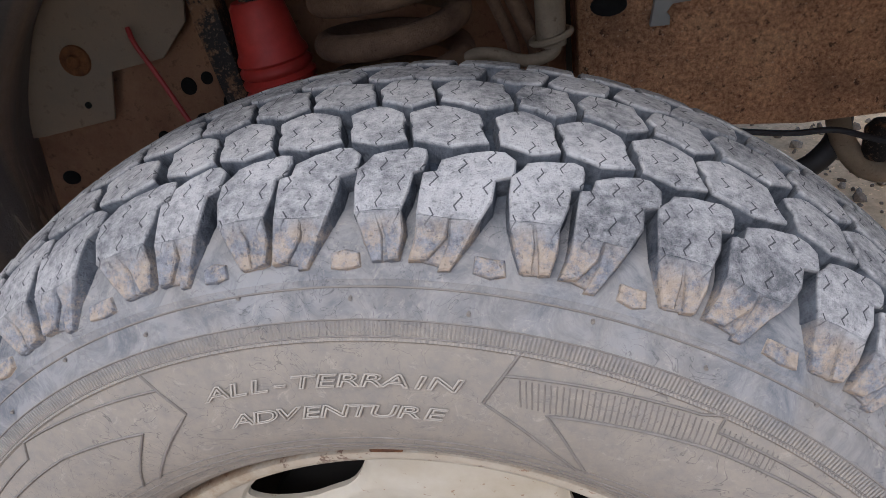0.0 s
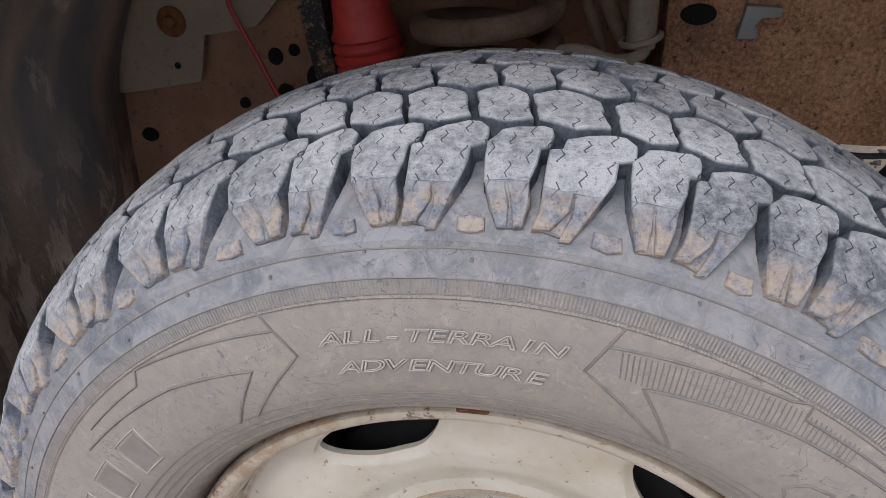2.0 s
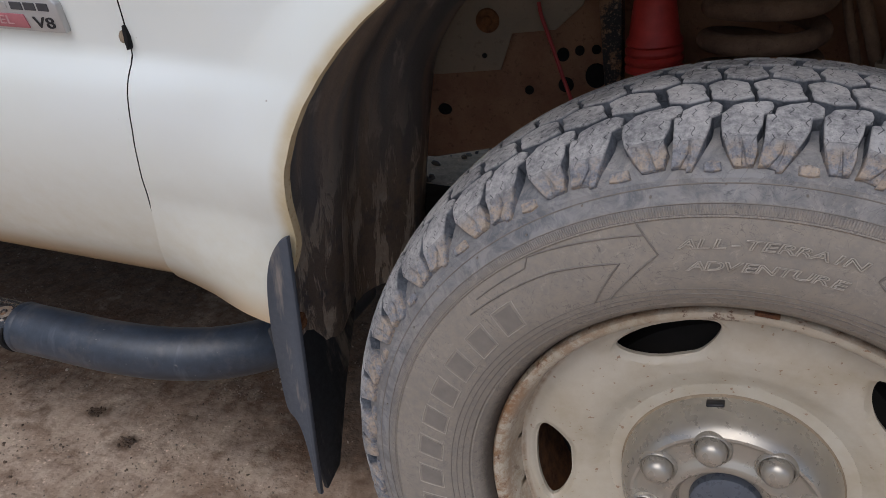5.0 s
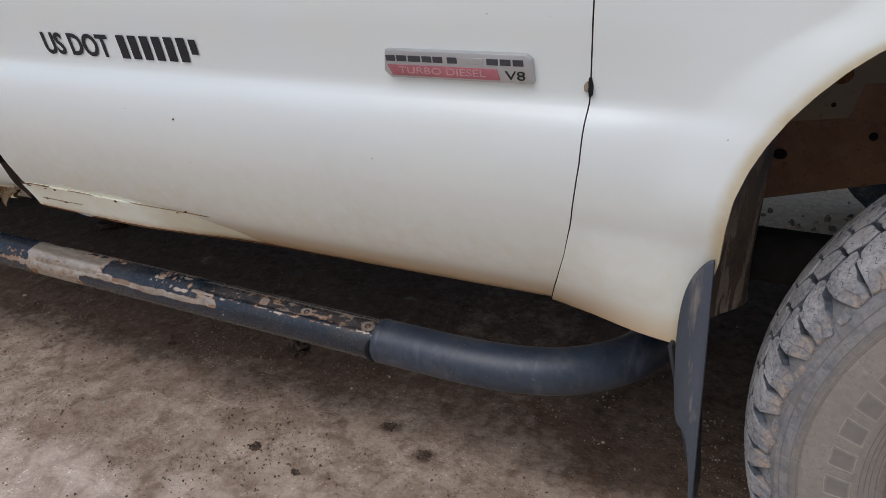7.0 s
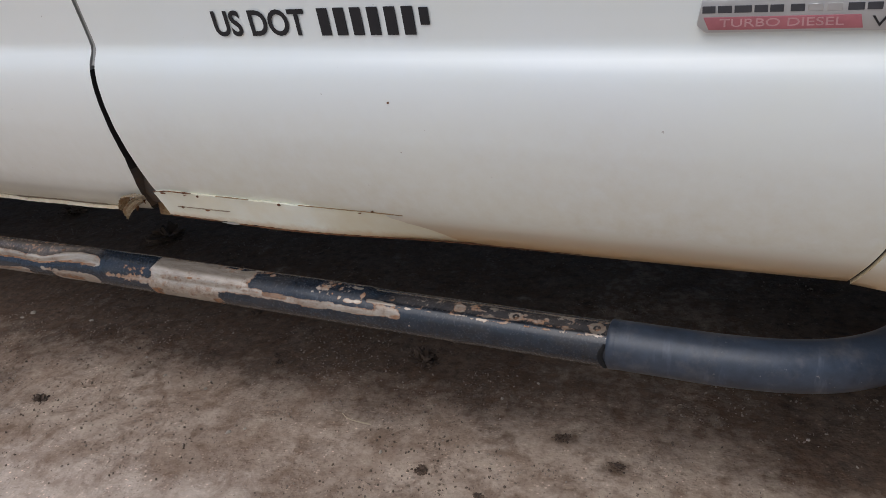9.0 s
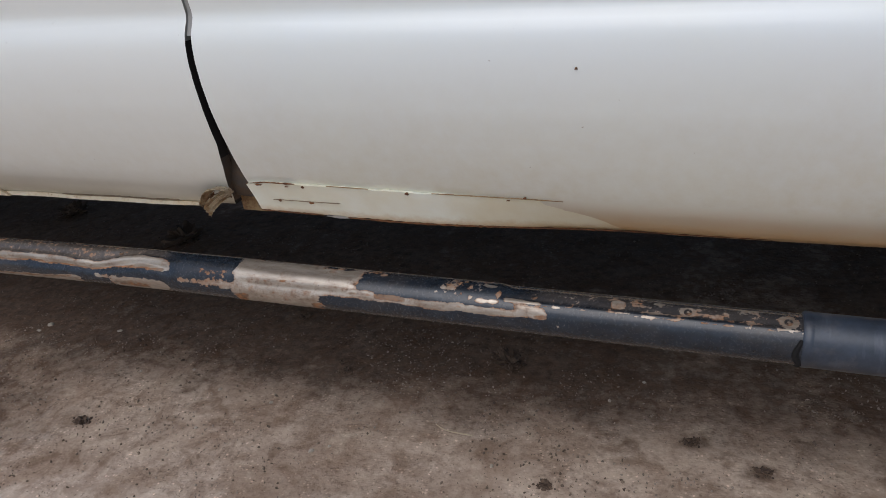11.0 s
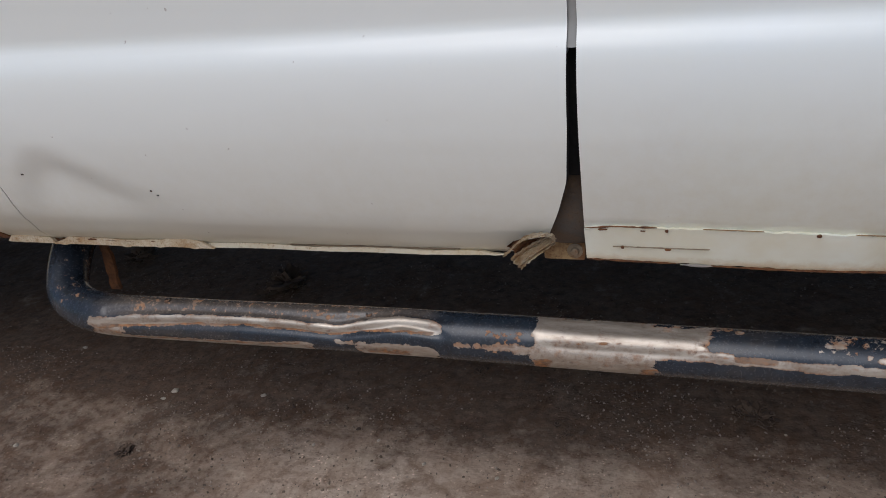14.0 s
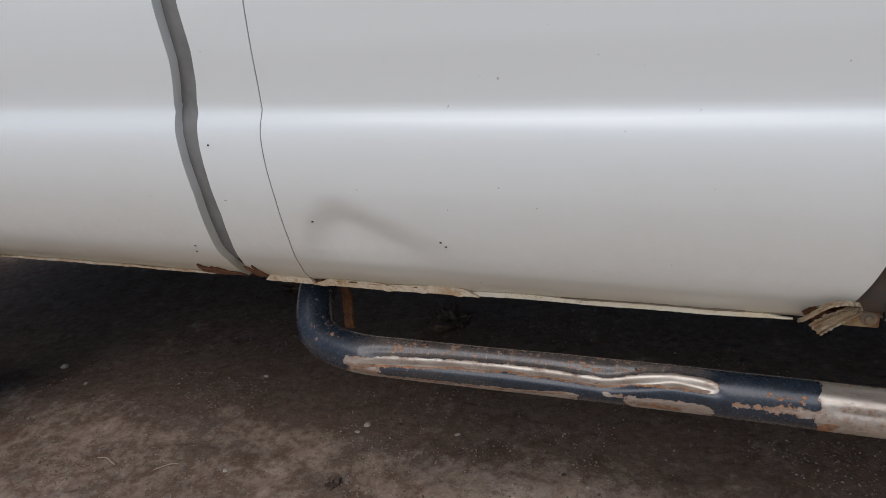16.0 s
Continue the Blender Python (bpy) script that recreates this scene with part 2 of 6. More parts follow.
def bar_paint():
    """Blue-black paint on a steel tube: worn through to steel (attribute wear) and rust (attribute rust)."""
    k = Mat("bar_paint", 0.35)
    fine, mid, small = k.noise(230, 5, 0.7), k.noise(48, 6, 0.7), k.noise(110, 5, 0.65)
    drawn = k.noise(60, 5, 0.65, stretch=(0.25, 1, 1))
    rag = k.math("ADD", k.math("ADD", k.math("MULTIPLY", mid, 0.45), k.math("MULTIPLY", small, 0.35)), k.math("MULTIPLY", drawn, 0.2))
    w = k.math("ADD", k.attr("wear"), k.math("MULTIPLY", k.math("SUBTRACT", rag, 0.5), 3.4))
    bare = k.ramp(w, (0.490, 0), (0.505, 1))
    rs = k.math("ADD", k.attr("rust"), k.math("MULTIPLY", k.math("SUBTRACT", k.math("ADD", k.math("MULTIPLY", mid, 0.5), k.math("MULTIPLY", drawn, 0.5)), 0.5), 1.5))
    # rust creeps in from the broken edge of the paint
    fringe = k.math("MULTIPLY", k.ramp(w, (0.50, 1), (1.0, 0)), k.ramp(k.noise(26, 4, 0.6), (0.42, 0.10), (0.56, 1)))
    rustf = k.math("MAXIMUM", k.ramp(rs, (0.50, 0), (0.68, 0.9)), k.math("MULTIPLY", fringe, 0.95))
    paint = k.mix(k.ramp(mid, (0.3, 0), (0.75, 1)), lin(24, 28, 34), lin(43, 52, 62))
    paint = k.mix(k.ramp(k.noise(14, 4, 0.6, stretch=(0.5, 1, 1)), (0.50, 0), (0.70, 0.55)), paint, lin(72, 66, 60))
    paint = k.mix(k.ramp(fine, (0.68, 0), (0.76, 0.25)), paint, lin(128, 128, 128))
    grime = k.math("MULTIPLY", k.attr("grime"), k.ramp(k.math("ADD", k.math("MULTIPLY", mid, 0.6), k.math("MULTIPLY", drawn, 0.4)), (0.34, 0.25), (0.56, 1)))
    paint = k.mix(k.math("MULTIPLY", grime, 0.9), paint, k.mix(small, lin(66, 58, 51), lin(122, 111, 100)))
    steel = k.mix(k.ramp(drawn, (0.32, 0), (0.68, 1)), lin(142, 130, 116), lin(192, 182, 168))
    steel = k.mix(k.ramp(small, (0.60, 0), (0.72, 0.5)), steel, lin(140, 124, 106))
    rustc = k.mix(k.ramp(small, (0.36, 0), (0.62, 1)), lin(84, 52, 28), lin(158, 106, 58))
    rustc = k.mix(k.ramp(drawn, (0.50, 0), (0.62, 0.7)), rustc, lin(122, 108, 94))
    c = k.mix(bare, paint, k.mix(rustf, steel, rustc))
    met = k.math("MULTIPLY", bare, k.math("SUBTRACT", 0.62, k.math("MULTIPLY", rustf, 0.62)))
    k.set(Base_Color=c, Metallic=met)
    k.set(Roughness=k.math("ADD", 0.17, k.math("ADD", k.math("MULTIPLY", bare, k.math("ADD", 0.13, k.math("MULTIPLY", rustf, 0.45))), k.math("MULTIPLY", fine, 0.18))))
    k.bump(k.math("SUBTRACT", k.math("MULTIPLY", fine, 0.12), k.math("MULTIPLY", bare, 0.9)), 0.4, 0.0012)
    return k.m


def ground_dirt():
    k = Mat("ground_dirt", 0.95)
    pos = k.coord()
    huge, big = k.noise(0.9, 5, 0.6, pos), k.noise(6.5, 7, 0.66, pos)
    mid, fine = k.noise(38, 5, 0.62, pos), k.noise(260, 3, 0.6, pos)
    c = k.mix(k.ramp(big, (0.38, 0), (0.62, 1)), lin(168, 145, 122), lin(204, 183, 159))
    c = k.mix(k.ramp(huge, (0.35, 0.4), (0.6, 0)), c, lin(130, 108, 89))
    c = k.mix(k.ramp(mid, (0.36, 0.3), (0.50, 0)), c, lin(124, 103, 86))
    # crumbs: rounded grains pressed into the soil, some dark, some pale
    warp = k.node("ShaderNodeVectorMath")
    warp.operation = "ADD"
    k.put(warp.inputs[0], pos)
    sway = k.node("ShaderNodeVectorMath")
    sway.operation = "SCALE"
    k.put(sway.inputs[0], k.node("ShaderNodeTexNoise", Scale=90.0, Detail=2.0, Vector=pos).outputs["Color"])
    sway.inputs["Scale"].default_value = 0.006
    k.put(warp.inputs[1], sway.outputs[0])
    cell = k.node("ShaderNodeTexVoronoi", Scale=150.0, Vector=warp.outputs[0])
    pick = k.xyz(cell.outputs["Color"])
    where = k.ramp(k.noise(9, 5, 0.7, pos), (0.42, 0.25), (0.60, 1))
    body = k.math("MULTIPLY", k.ramp(cell.outputs["Distance"], (0.24, 1), (0.46, 0)), where)
    dark_g = k.math("MULTIPLY", body, k.ramp(pick[0], (0.80, 0), (0.84, 0.65)))
    pale_g = k.math("MULTIPLY", body, k.ramp(pick[1], (0.84, 0), (0.88, 0.7)))
    grains = k.math("MULTIPLY", body, k.ramp(pick[2], (0.55, 0), (0.95, 1)))
    c = k.mix(k.ramp(fine, (0.60, 0), (0.72, 0.15)), c, lin(190, 174, 156))
    c = k.mix(k.ramp(fine, (0.30, 0.15), (0.43, 0)), c, lin(88, 70, 57))
    patchy = k.noise(14, 5, 0.66, pos, dist=0.6)
    c = k.mix(k.ramp(patchy, (0.36, 0.6), (0.52, 0)), c, lin(112, 87, 66))
    c = k.mix(k.ramp(patchy, (0.56, 0), (0.68, 0.6)), c, lin(196, 176, 150))
    clump = k.math("MULTIPLY", k.ramp(k.noise(85, 3, 0.5, pos), (0.50, 0), (0.66, 1)), k.ramp(k.noise(4.5, 5, 0.65, pos), (0.40, 0.2), (0.58, 1)))
    c = k.mix(k.math("MULTIPLY", clump, 0.25), c, lin(96, 77, 62))
    c = k.tint(c, (0.97, 0.985, 1.03, 1))
    # damp and oily stains; the truck's shade beneath it is painted as dark soil
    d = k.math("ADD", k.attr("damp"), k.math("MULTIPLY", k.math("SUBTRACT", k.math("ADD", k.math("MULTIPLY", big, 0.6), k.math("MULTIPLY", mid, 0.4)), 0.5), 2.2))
    # darker towards the rear
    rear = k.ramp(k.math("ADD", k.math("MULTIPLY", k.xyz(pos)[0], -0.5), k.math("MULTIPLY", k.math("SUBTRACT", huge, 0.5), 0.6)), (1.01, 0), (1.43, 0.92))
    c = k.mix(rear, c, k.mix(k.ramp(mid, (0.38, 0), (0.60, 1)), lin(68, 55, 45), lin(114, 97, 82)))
    stain_shadef = k.ramp(d, (0.30, 0), (0.70, 0.82))
    c = k.mix(stain_shadef, c, k.mix(k.ramp(mid, (0.35, 0), (0.65, 1)), lin(40, 28, 20), lin(88, 64, 46)))
    # beyond and ahead of the truck: pale gravel, with its sunlight painted in
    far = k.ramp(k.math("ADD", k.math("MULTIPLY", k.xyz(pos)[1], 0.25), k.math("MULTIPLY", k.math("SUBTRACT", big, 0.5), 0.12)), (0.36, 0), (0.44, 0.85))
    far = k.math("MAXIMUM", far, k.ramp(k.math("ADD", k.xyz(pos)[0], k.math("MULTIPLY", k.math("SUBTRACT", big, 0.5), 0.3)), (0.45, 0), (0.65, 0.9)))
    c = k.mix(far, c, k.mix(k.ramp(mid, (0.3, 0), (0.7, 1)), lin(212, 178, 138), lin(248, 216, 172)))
    # paler towards the open side: stronger daylight and bounce put into the dirt colour
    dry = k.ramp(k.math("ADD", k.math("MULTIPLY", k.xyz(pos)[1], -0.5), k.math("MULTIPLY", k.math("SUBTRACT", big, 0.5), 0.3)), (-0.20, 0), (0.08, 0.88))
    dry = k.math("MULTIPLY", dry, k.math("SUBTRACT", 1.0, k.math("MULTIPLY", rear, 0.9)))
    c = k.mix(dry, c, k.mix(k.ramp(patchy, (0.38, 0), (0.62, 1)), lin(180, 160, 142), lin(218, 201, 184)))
    c = k.mix(dark_g, c, k.tint(c, (0.42, 0.39, 0.37, 1)))
    c = k.mix(pale_g, c, k.tint(c, (2.0, 2.0, 2.0, 1)))
    k.set(Base_Color=c, Specular_IOR_Level=0.2)
    k.bump(k.math("ADD", k.math("ADD", k.math("ADD", k.math("MULTIPLY", k.noise(30, 3, 0.5, pos), 0.8), k.math("MULTIPLY", k.noise(105, 2, 0.5, pos), 0.26)), k.math("MULTIPLY", clump, 0.15)), k.math("MULTIPLY", grains, 0.16)), 0.55, 0.009)
    return k.m


def stone_mat(name, a, b):
    k = Mat(name, 0.9)
    isl = k.node("ShaderNodeNewGeometry").outputs["Random Per Island"]
    c = k.mix(isl, a, b)
    c = k.mix(k.ramp(k.noise(180, 4), (0.4, 0.5), (0.7, 0)), c, lin(70, 60, 52))
    k.set(Base_Color=c)
    k.bump(k.noise(220, 4), 0.5, 0.001)
    return k.m


def streaked_plastic(name, base, dust, amount=0.7):
    k = Mat(name, 0.6)
    st = k.noise(26, 5, 0.65, stretch=(1.0, 1.0, 0.16))
    fine = k.noise(120, 6, 0.7)
    c = k.mix(k.ramp(k.noise(7, 4, 0.6, stretch=(1, 1, 0.35)), (0.42, 0), (0.72, amount)), base, dust)
    c = k.mix(k.ramp(st, (0.56, 0), (0.66, 0.6)), c, lin(176, 160, 142))
    c = k.mix(k.ramp(k.noise(5, 4, 0.6, stretch=(1, 1, 0.2)), (0.50, 0), (0.62, 0.6)), c, tuple(v * 0.5 for v in base[:3]) + (1,))
    c = k.mix(k.ramp(fine, (0.70, 0), (0.76, 0.6)), c, lin(170, 160, 150))
    k.set(Base_Color=c, Roughness=k.ramp(fine, (0.2, 0.45), (0.8, 0.8)))
    k.bump(fine, 0.2, 0.002)
    return k.m


def liner_plastic():
    """Black pressed plastic: brown dust in bands, scratched, its lower end caked with pale runs of mud and flecks of rust."""
    k = Mat("liner_plastic", 0.5)
    x, y, z = k.xyz()
    fine, runs = k.noise(130, 6, 0.7), k.noise(40, 5, 0.65, stretch=(1.0, 1.0, 0.28), dist=0.5)
    c = k.mix(k.ramp(k.noise(6, 4, 0.6, stretch=(1, 1, 0.3)), (0.35, 0), (0.7, 1)), lin(88, 86, 87), lin(124, 120, 117))
    band = k.noise(11, 4, 0.6, stretch=(0.25, 1.0, 0.12))
    c = k.mix(k.ramp(band, (0.47, 0), (0.62, 0.75)), c, k.mix(fine, lin(134, 112, 94), lin(182, 160, 138)))
    c = k.mix(k.ramp(k.noise(24, 6, 0.7, stretch=(1.0, 1.0, 0.10)), (0.60, 0), (0.68, 0.5)), c, lin(172, 160, 148))
    c = k.mix(k.ramp(fine, (0.68, 0), (0.75, 0.6)), c, lin(168, 160, 150))
    low = k.ramp(k.math("ADD", z, k.math("MULTIPLY", k.math("SUBTRACT", fine, 0.5), 0.06)), (0.52, 1), (0.70, 0))
    c = k.mix(k.math("MULTIPLY", low, 0.7), c, lin(58, 57, 60))
    flake = k.math("MULTIPLY", low, k.ramp(runs, (0.51, 0), (0.57, 0.95)))
    c = k.mix(flake, c, k.mix(fine, lin(132, 122, 110), lin(208, 196, 178)))
    rim_ = k.math("MULTIPLY", k.ramp(k.math("ADD", y, k.math("MULTIPLY", fine, 0.03)), (0.03, 1), (0.07, 0.35)), k.ramp(z, (0.56, 1), (0.62, 0)))
    c = k.mix(k.math("MULTIPLY", rim_, k.ramp(k.noise(26, 6, 0.75), (0.40, 0), (0.50, 0.9))), c, k.mix(fine, lin(96, 72, 52), lin(176, 148, 116)))
    k.set(Base_Color=c, Roughness=k.ramp(band, (0.4, 0.38), (0.7, 0.75)))
    k.bump(k.math("ADD", fine, k.math("MULTIPLY", flake, 1.5)), 0.4, 0.003)
    return k.m


def strip_paint():
    """White paint on the bent strip, dustier towards its front end and along its hem."""
    k = Mat("dusty_white_strip", 0.4)
    x, y, z = k.xyz()
    big, fine = k.noise(7, 5, 0.6), k.noise(60, 5, 0.65)
    c = k.mix(k.ramp(big, (0.40, 0), (0.75, 1)), lin(238, 240, 226), lin(226, 220, 194))
    c = k.mix(k.ramp(k.math("ADD", k.math("ADD", x, 1.50), k.math("MULTIPLY", k.math("SUBTRACT", big, 0.5), 0.25)), (0.0, 0), (0.26, 0.85)), c, lin(206, 194, 158))
    c = k.mix(k.ramp(k.math("ADD", z, k.math("MULTIPLY", k.math("SUBTRACT", fine, 0.5), 0.02)), (0.464, 0.8), (0.482, 0)), c, lin(186, 152, 98))
    k.set(Base_Color=c, Roughness=k.ramp(fine, (0.25, 0.3), (0.8, 0.5)))
    k.bump(k.noise(14, 3), 0.05, 0.004)
    return k.m


def plain(name, col, rough=0.5, metal=0.0, vary=0.25, scale=60, bump=0.15):
    k = Mat(name, rough, metal)
    f = k.noise(scale, 5, 0.65)
    dk = tuple(v * (1 - vary) for v in col[:3]) + (1,)
    k.set(Base_Color=k.mix(k.ramp(f, (0.3, 0), (0.7, 1)), dk, col))
    k.set(Roughness=k.ramp(k.noise(scale * 2.5, 4), (0.25, max(rough - 0.1, 0.05)), (0.75, min(rough + 0.12, 1))))
    k.bump(f, bump, 0.001)
    return k.m


M_WHITE = white_paint()
M_TREAD = tread_rubber()
M_SIDE = sidewall_rubber()
M_GROOVE = dusty_rubber("groove_rubber", lin(48, 55, 64), lin(110, 118, 128), 0.35, 0.75, 30, 0.25)
M_LETTER = plain("moulded_rubber", lin(170, 162, 150), 0.8, vary=0.2)
M_LETTER_DARK = plain("moulded_rubber_dark", lin(128, 121, 113), 0.8, vary=0.2)
M_MOULD = plain("moulded_line_rubber", lin(128, 121, 113), 0.8, vary=0.3, scale=90)
M_RIM = rim_paint()
M_CAP = plain("silver_plastic", lin(174, 168, 157), 0.30, 0.6, 0.16, 26, 0.06)
M_FRAME = rusty("frame_rust", lin(128, 92, 72), lin(158, 120, 92), 0.35, 0.65, 14, 0.85, lin(78, 54, 42), 0.8)
M_HORN = pitted_rust()
M_COIL = rusty("spring_rust", lin(90, 68, 53), lin(134, 106, 83), 0.35, 0.65, 30, 0.9, lin(66, 42, 28), 0.8)
M_BLACKRUST = rusty("black_steel_rust", lin(30, 28, 28), lin(120, 88, 62), 0.51, 0.57, 34, 0.65, lin(150, 128, 108))
M_RUST = rusty("flaking_rust", lin(84, 52, 32), lin(146, 98, 58), 0.38, 0.66, 70, 0.9, lin(46, 28, 19), 0.9)
M_RED = plain("red_rubber", lin(196, 60, 52), 0.55, 0, 0.35, 40)
M_REDWIRE = plain("red_cable", lin(176, 62, 60), 0.5)
M_LINER = liner_plastic()
M_FLAPEDGE = streaked_plastic("flap_edge_rubber", lin(72, 77, 86), lin(104, 106, 110), 0.4)
M_FLAP = streaked_plastic("flap_rubber", lin(40, 42, 46), lin(84, 84, 86), 0.5)
M_APRON = rusty("apron_steel", lin(130, 118, 103), lin(152, 130, 108), 0.35, 0.7, 9, 0.7, lin(108, 92, 76), 0.3)
M_BAR = bar_paint()
M_DARK = plain("dark_underbody", lin(38, 34, 31), 0.9, 0, 0.4, 12, 0.4)
M_SEAL = plain("grey_seal", lin(150, 149, 144), 0.7, 0, 0.2, 30)
M_GAPSEAL = plain("gap_rubber", lin(128, 127, 122), 0.65, 0, 0.25, 24)
M_BLACKSEAL = plain("black_seal", lin(30, 30, 32), 0.6, 0, 0.3, 50)
M_HEM = rusty("dusty_hem", lin(208, 192, 156), lin(186, 158, 112), 0.4, 0.75, 18, 0.6, lin(150, 112, 70), 0.2)
M_FOLD = rusty("torn_sheet", lin(200, 188, 162), lin(160, 128, 88), 0.40, 0.62, 34, 0.6, lin(110, 70, 40), 0.5)
M_STRIP = strip_paint()
M_LIP = rusty("cream_lip", lin(208, 199, 174), lin(196, 174, 132), 0.46, 0.72, 16, 0.5, lin(150, 112, 70), 0.15)
M_FLANGE = rusty("rusty_tan_sill", lin(158, 134, 96), lin(116, 80, 48), 0.42, 0.62, 30, 0.85, lin(64, 40, 26), 0.6)
M_GAPDIRT = rusty("gap_dirt", lin(78, 72, 66), lin(94, 77, 60), 0.42, 0.62, 30, 0.9, lin(60, 44, 32), 0.5)
M_SILL = rusty("dirty_sill", lin(128, 116, 98), lin(126, 94, 60), 0.48, 0.66, 18, 0.8, lin(70, 44, 28), 0.5)
M_CHROME = plain("dull_chrome", lin(190, 190, 189), 0.34, 0.6, 0.10, 12, 0.02)
M_ENAMEL = plain("faded_red_enamel", lin(182, 112, 118), 0.4, 0.2, 0.30, 22, 0.03)
M_PINK = plain("worn_pink_letters", lin(196, 152, 152), 0.5)
M_INK = plain("black_vinyl", lin(26, 26, 30), 0.5, 0, 0.2)
M_DULLINK = plain("worn_dark_enamel", lin(72, 73, 77), 0.4, 0.2, 0.3)
# near-black colour for the shade inside holes and gaps
M_VOID = plain("dark_opening", lin(9, 8, 8), 0.95, 0, 0.2)
M_BLUE = plain("blue_enamel", lin(92, 98, 108), 0.3, 0.2, 0.2)
M_HOSE = plain("black_hose", lin(48, 48, 52), 0.6, 0, 0.4, 40)
M_TANSTEEL = rusty("dusty_steel", lin(122, 108, 90), lin(158, 142, 120), 0.35, 0.65, 22, 0.85, lin(94, 74, 56), 0.4)
M_GROUND = ground_dirt()
M_PEBBLE = stone_mat("pebble", lin(108, 92, 78), lin(178, 162, 144))
M_CLOD = stone_mat("dark_clod", lin(62, 47, 36), lin(112, 91, 72))
M_CRUMB = stone_mat("soil_crumb", lin(92, 76, 62), lin(150, 131, 112))
M_PALE = plain("pale_stone", lin(190, 178, 160), 0.9, 0, 0.4, 160, 0.4)
M_STRAW = plain("straw", lin(188, 172, 142), 0.8)


# ---- mesh helpers ----
def part(name, bm, mat, parent=None, label="", smooth=40, m=None):
    me = bpy.data.meshes.new(name)
    bm.normal_update()
    bm.to_mesh(me)
    bm.free()
    me.materials.append(mat)
    if smooth:
        me.shade_smooth()
        me.set_sharp_from_angle(angle=radians(smooth))
    ob = new(name, me)
    if parent is not None:
        ob.parent = parent
    if m is not None:
        ob.matrix_local = m
    return tagged(ob, label)


def bm_box(lo, hi, bevel=0.003, segs=2):
    bm = bmesh.new()
    bmesh.ops.create_cube(bm, size=1)
    for v in bm.verts:
        v.co = Vector([lo[i] + (v.co[i] + 0.5) * (hi[i] - lo[i]) for i in range(3)])
    if bevel:
        bmesh.ops.bevel(bm, geom=bm.edges[:], offset=bevel, segments=segs, affect="EDGES", profile=0.5)
    return bm


def bm_prism(poly, axis, a, b, bevel=0.0):
    """A flat polygon in the two other axes, drawn out along one axis from a to b."""
    bm = bmesh.new()
    put = {"x": lambda p, q: (q, p[0], p[1]), "y": lambda p, q: (p[0], q, p[1]), "z": lambda p, q: (p[0], p[1], q)}[axis]
    f = bm.faces.new([bm.verts.new(put(p, a)) for p in poly])
    r = bmesh.ops.extrude_face_region(bm, geom=[f])
    shift = Vector(put((0, 0), b - a))
    for v in r["geom"]:
        if isinstance(v, bmesh.types.BMVert):
            v.co += shift
    bmesh.ops.recalc_face_normals(bm, faces=bm.faces[:])
    if bevel:
        bmesh.ops.bevel(bm, geom=bm.edges[:], offset=bevel, segments=2, affect="EDGES", profile=0.5)
    return bm


def spline(points, n):
    """Catmull-Rom through the points, n steps a piece."""
    p = [Vector(q) for q in points]
    p = [p[0] * 2 - p[1]] + p + [p[-1] * 2 - p[-2]]
    out = []
    for i in range(1, len(p) - 2):
        for j in range(n):
            t = j / n
            a, b, c, d = p[i - 1], p[i], p[i + 1], p[i + 2]
            out.append(0.5 * ((2 * b) + (c - a) * t + (2 * a - 5 * b + 4 * c - d) * t * t + (3 * b - a - 3 * c + d) * t ** 3))
    out.append(p[-2])
    return out


def bm_tube(path, radius, sides=16, caps=True):
    """A tube along a path of points; radius is a number or a function of (index, angle)."""
    bm = bmesh.new()
    rings, up = [], Vector((0, 0, 1))
    n = len(path)
    for i, p in enumerate(path):
        d = (path[min(i + 1, n - 1)] - path[max(i - 1, 0)]).normalized()
        if i == 0:
            if abs(d.z) > 0.9:
                up = Vector((0, 1, 0))
            side = d.cross(up).normalized()
        else:
            side = (side - d * side.dot(d)).normalized()
        nor = side.cross(d)
        ring = []
        for j in range(sides):
            a = 2 * math.pi * j / sides
            r = radius(i, a) if callable(radius) else radius
            ring.append(bm.verts.new(p + (side * math.cos(a) + nor * math.sin(a)) * r))
        rings.append(ring)
    for a, b in zip(rings, rings[1:]):
        for j in range(sides):
            bm.faces.new((a[j], a[(j + 1) % sides], b[(j + 1) % sides], b[j]))
    if caps:
        bm.faces.new(rings[0][::-1])
        bm.faces.new(rings[-1])
    bmesh.ops.recalc_face_normals(bm, faces=bm.faces[:])
    return bm


def bm_lathe(profile, steps, closed=False):
    """Turns (radius, y) pairs round the y axis."""
    bm = bmesh.new()
    rings = []
    for i in range(steps):
        a = 2 * math.pi * i / steps
        rings.append([bm.verts.new((r * math.sin(a), y, r * math.cos(a))) for r, y in profile])
    m = len(profile)
    for i in range(steps):
        a, b = rings[i], rings[(i + 1) % steps]
        for j in range(m if closed else m - 1):
            bm.faces.new((a[j], b[j], b[(j + 1) % m], a[(j + 1) % m]))
    bmesh.ops.recalc_face_normals(bm, faces=bm.faces[:])
    return bm


def interp(x, table):
    xs, ys = [t[0] for t in table], [t[1] for t in table]
    return float(np.interp(x, xs, ys))


def smooth01(a, b, x):
    t = min(max((x - a) / (b - a), 0), 1)
    return t * t * (3 - 2 * t)


def curve_fn(table):
    """A smooth function through (z, value) pairs, rounded by averaging."""
    def f(z):
        return sum(interp(z + d, table) * w for d, w in ((-0.007, 1), (-0.0035, 2), (0, 3), (0.0035, 2), (0.007, 1))) / 9
    return f


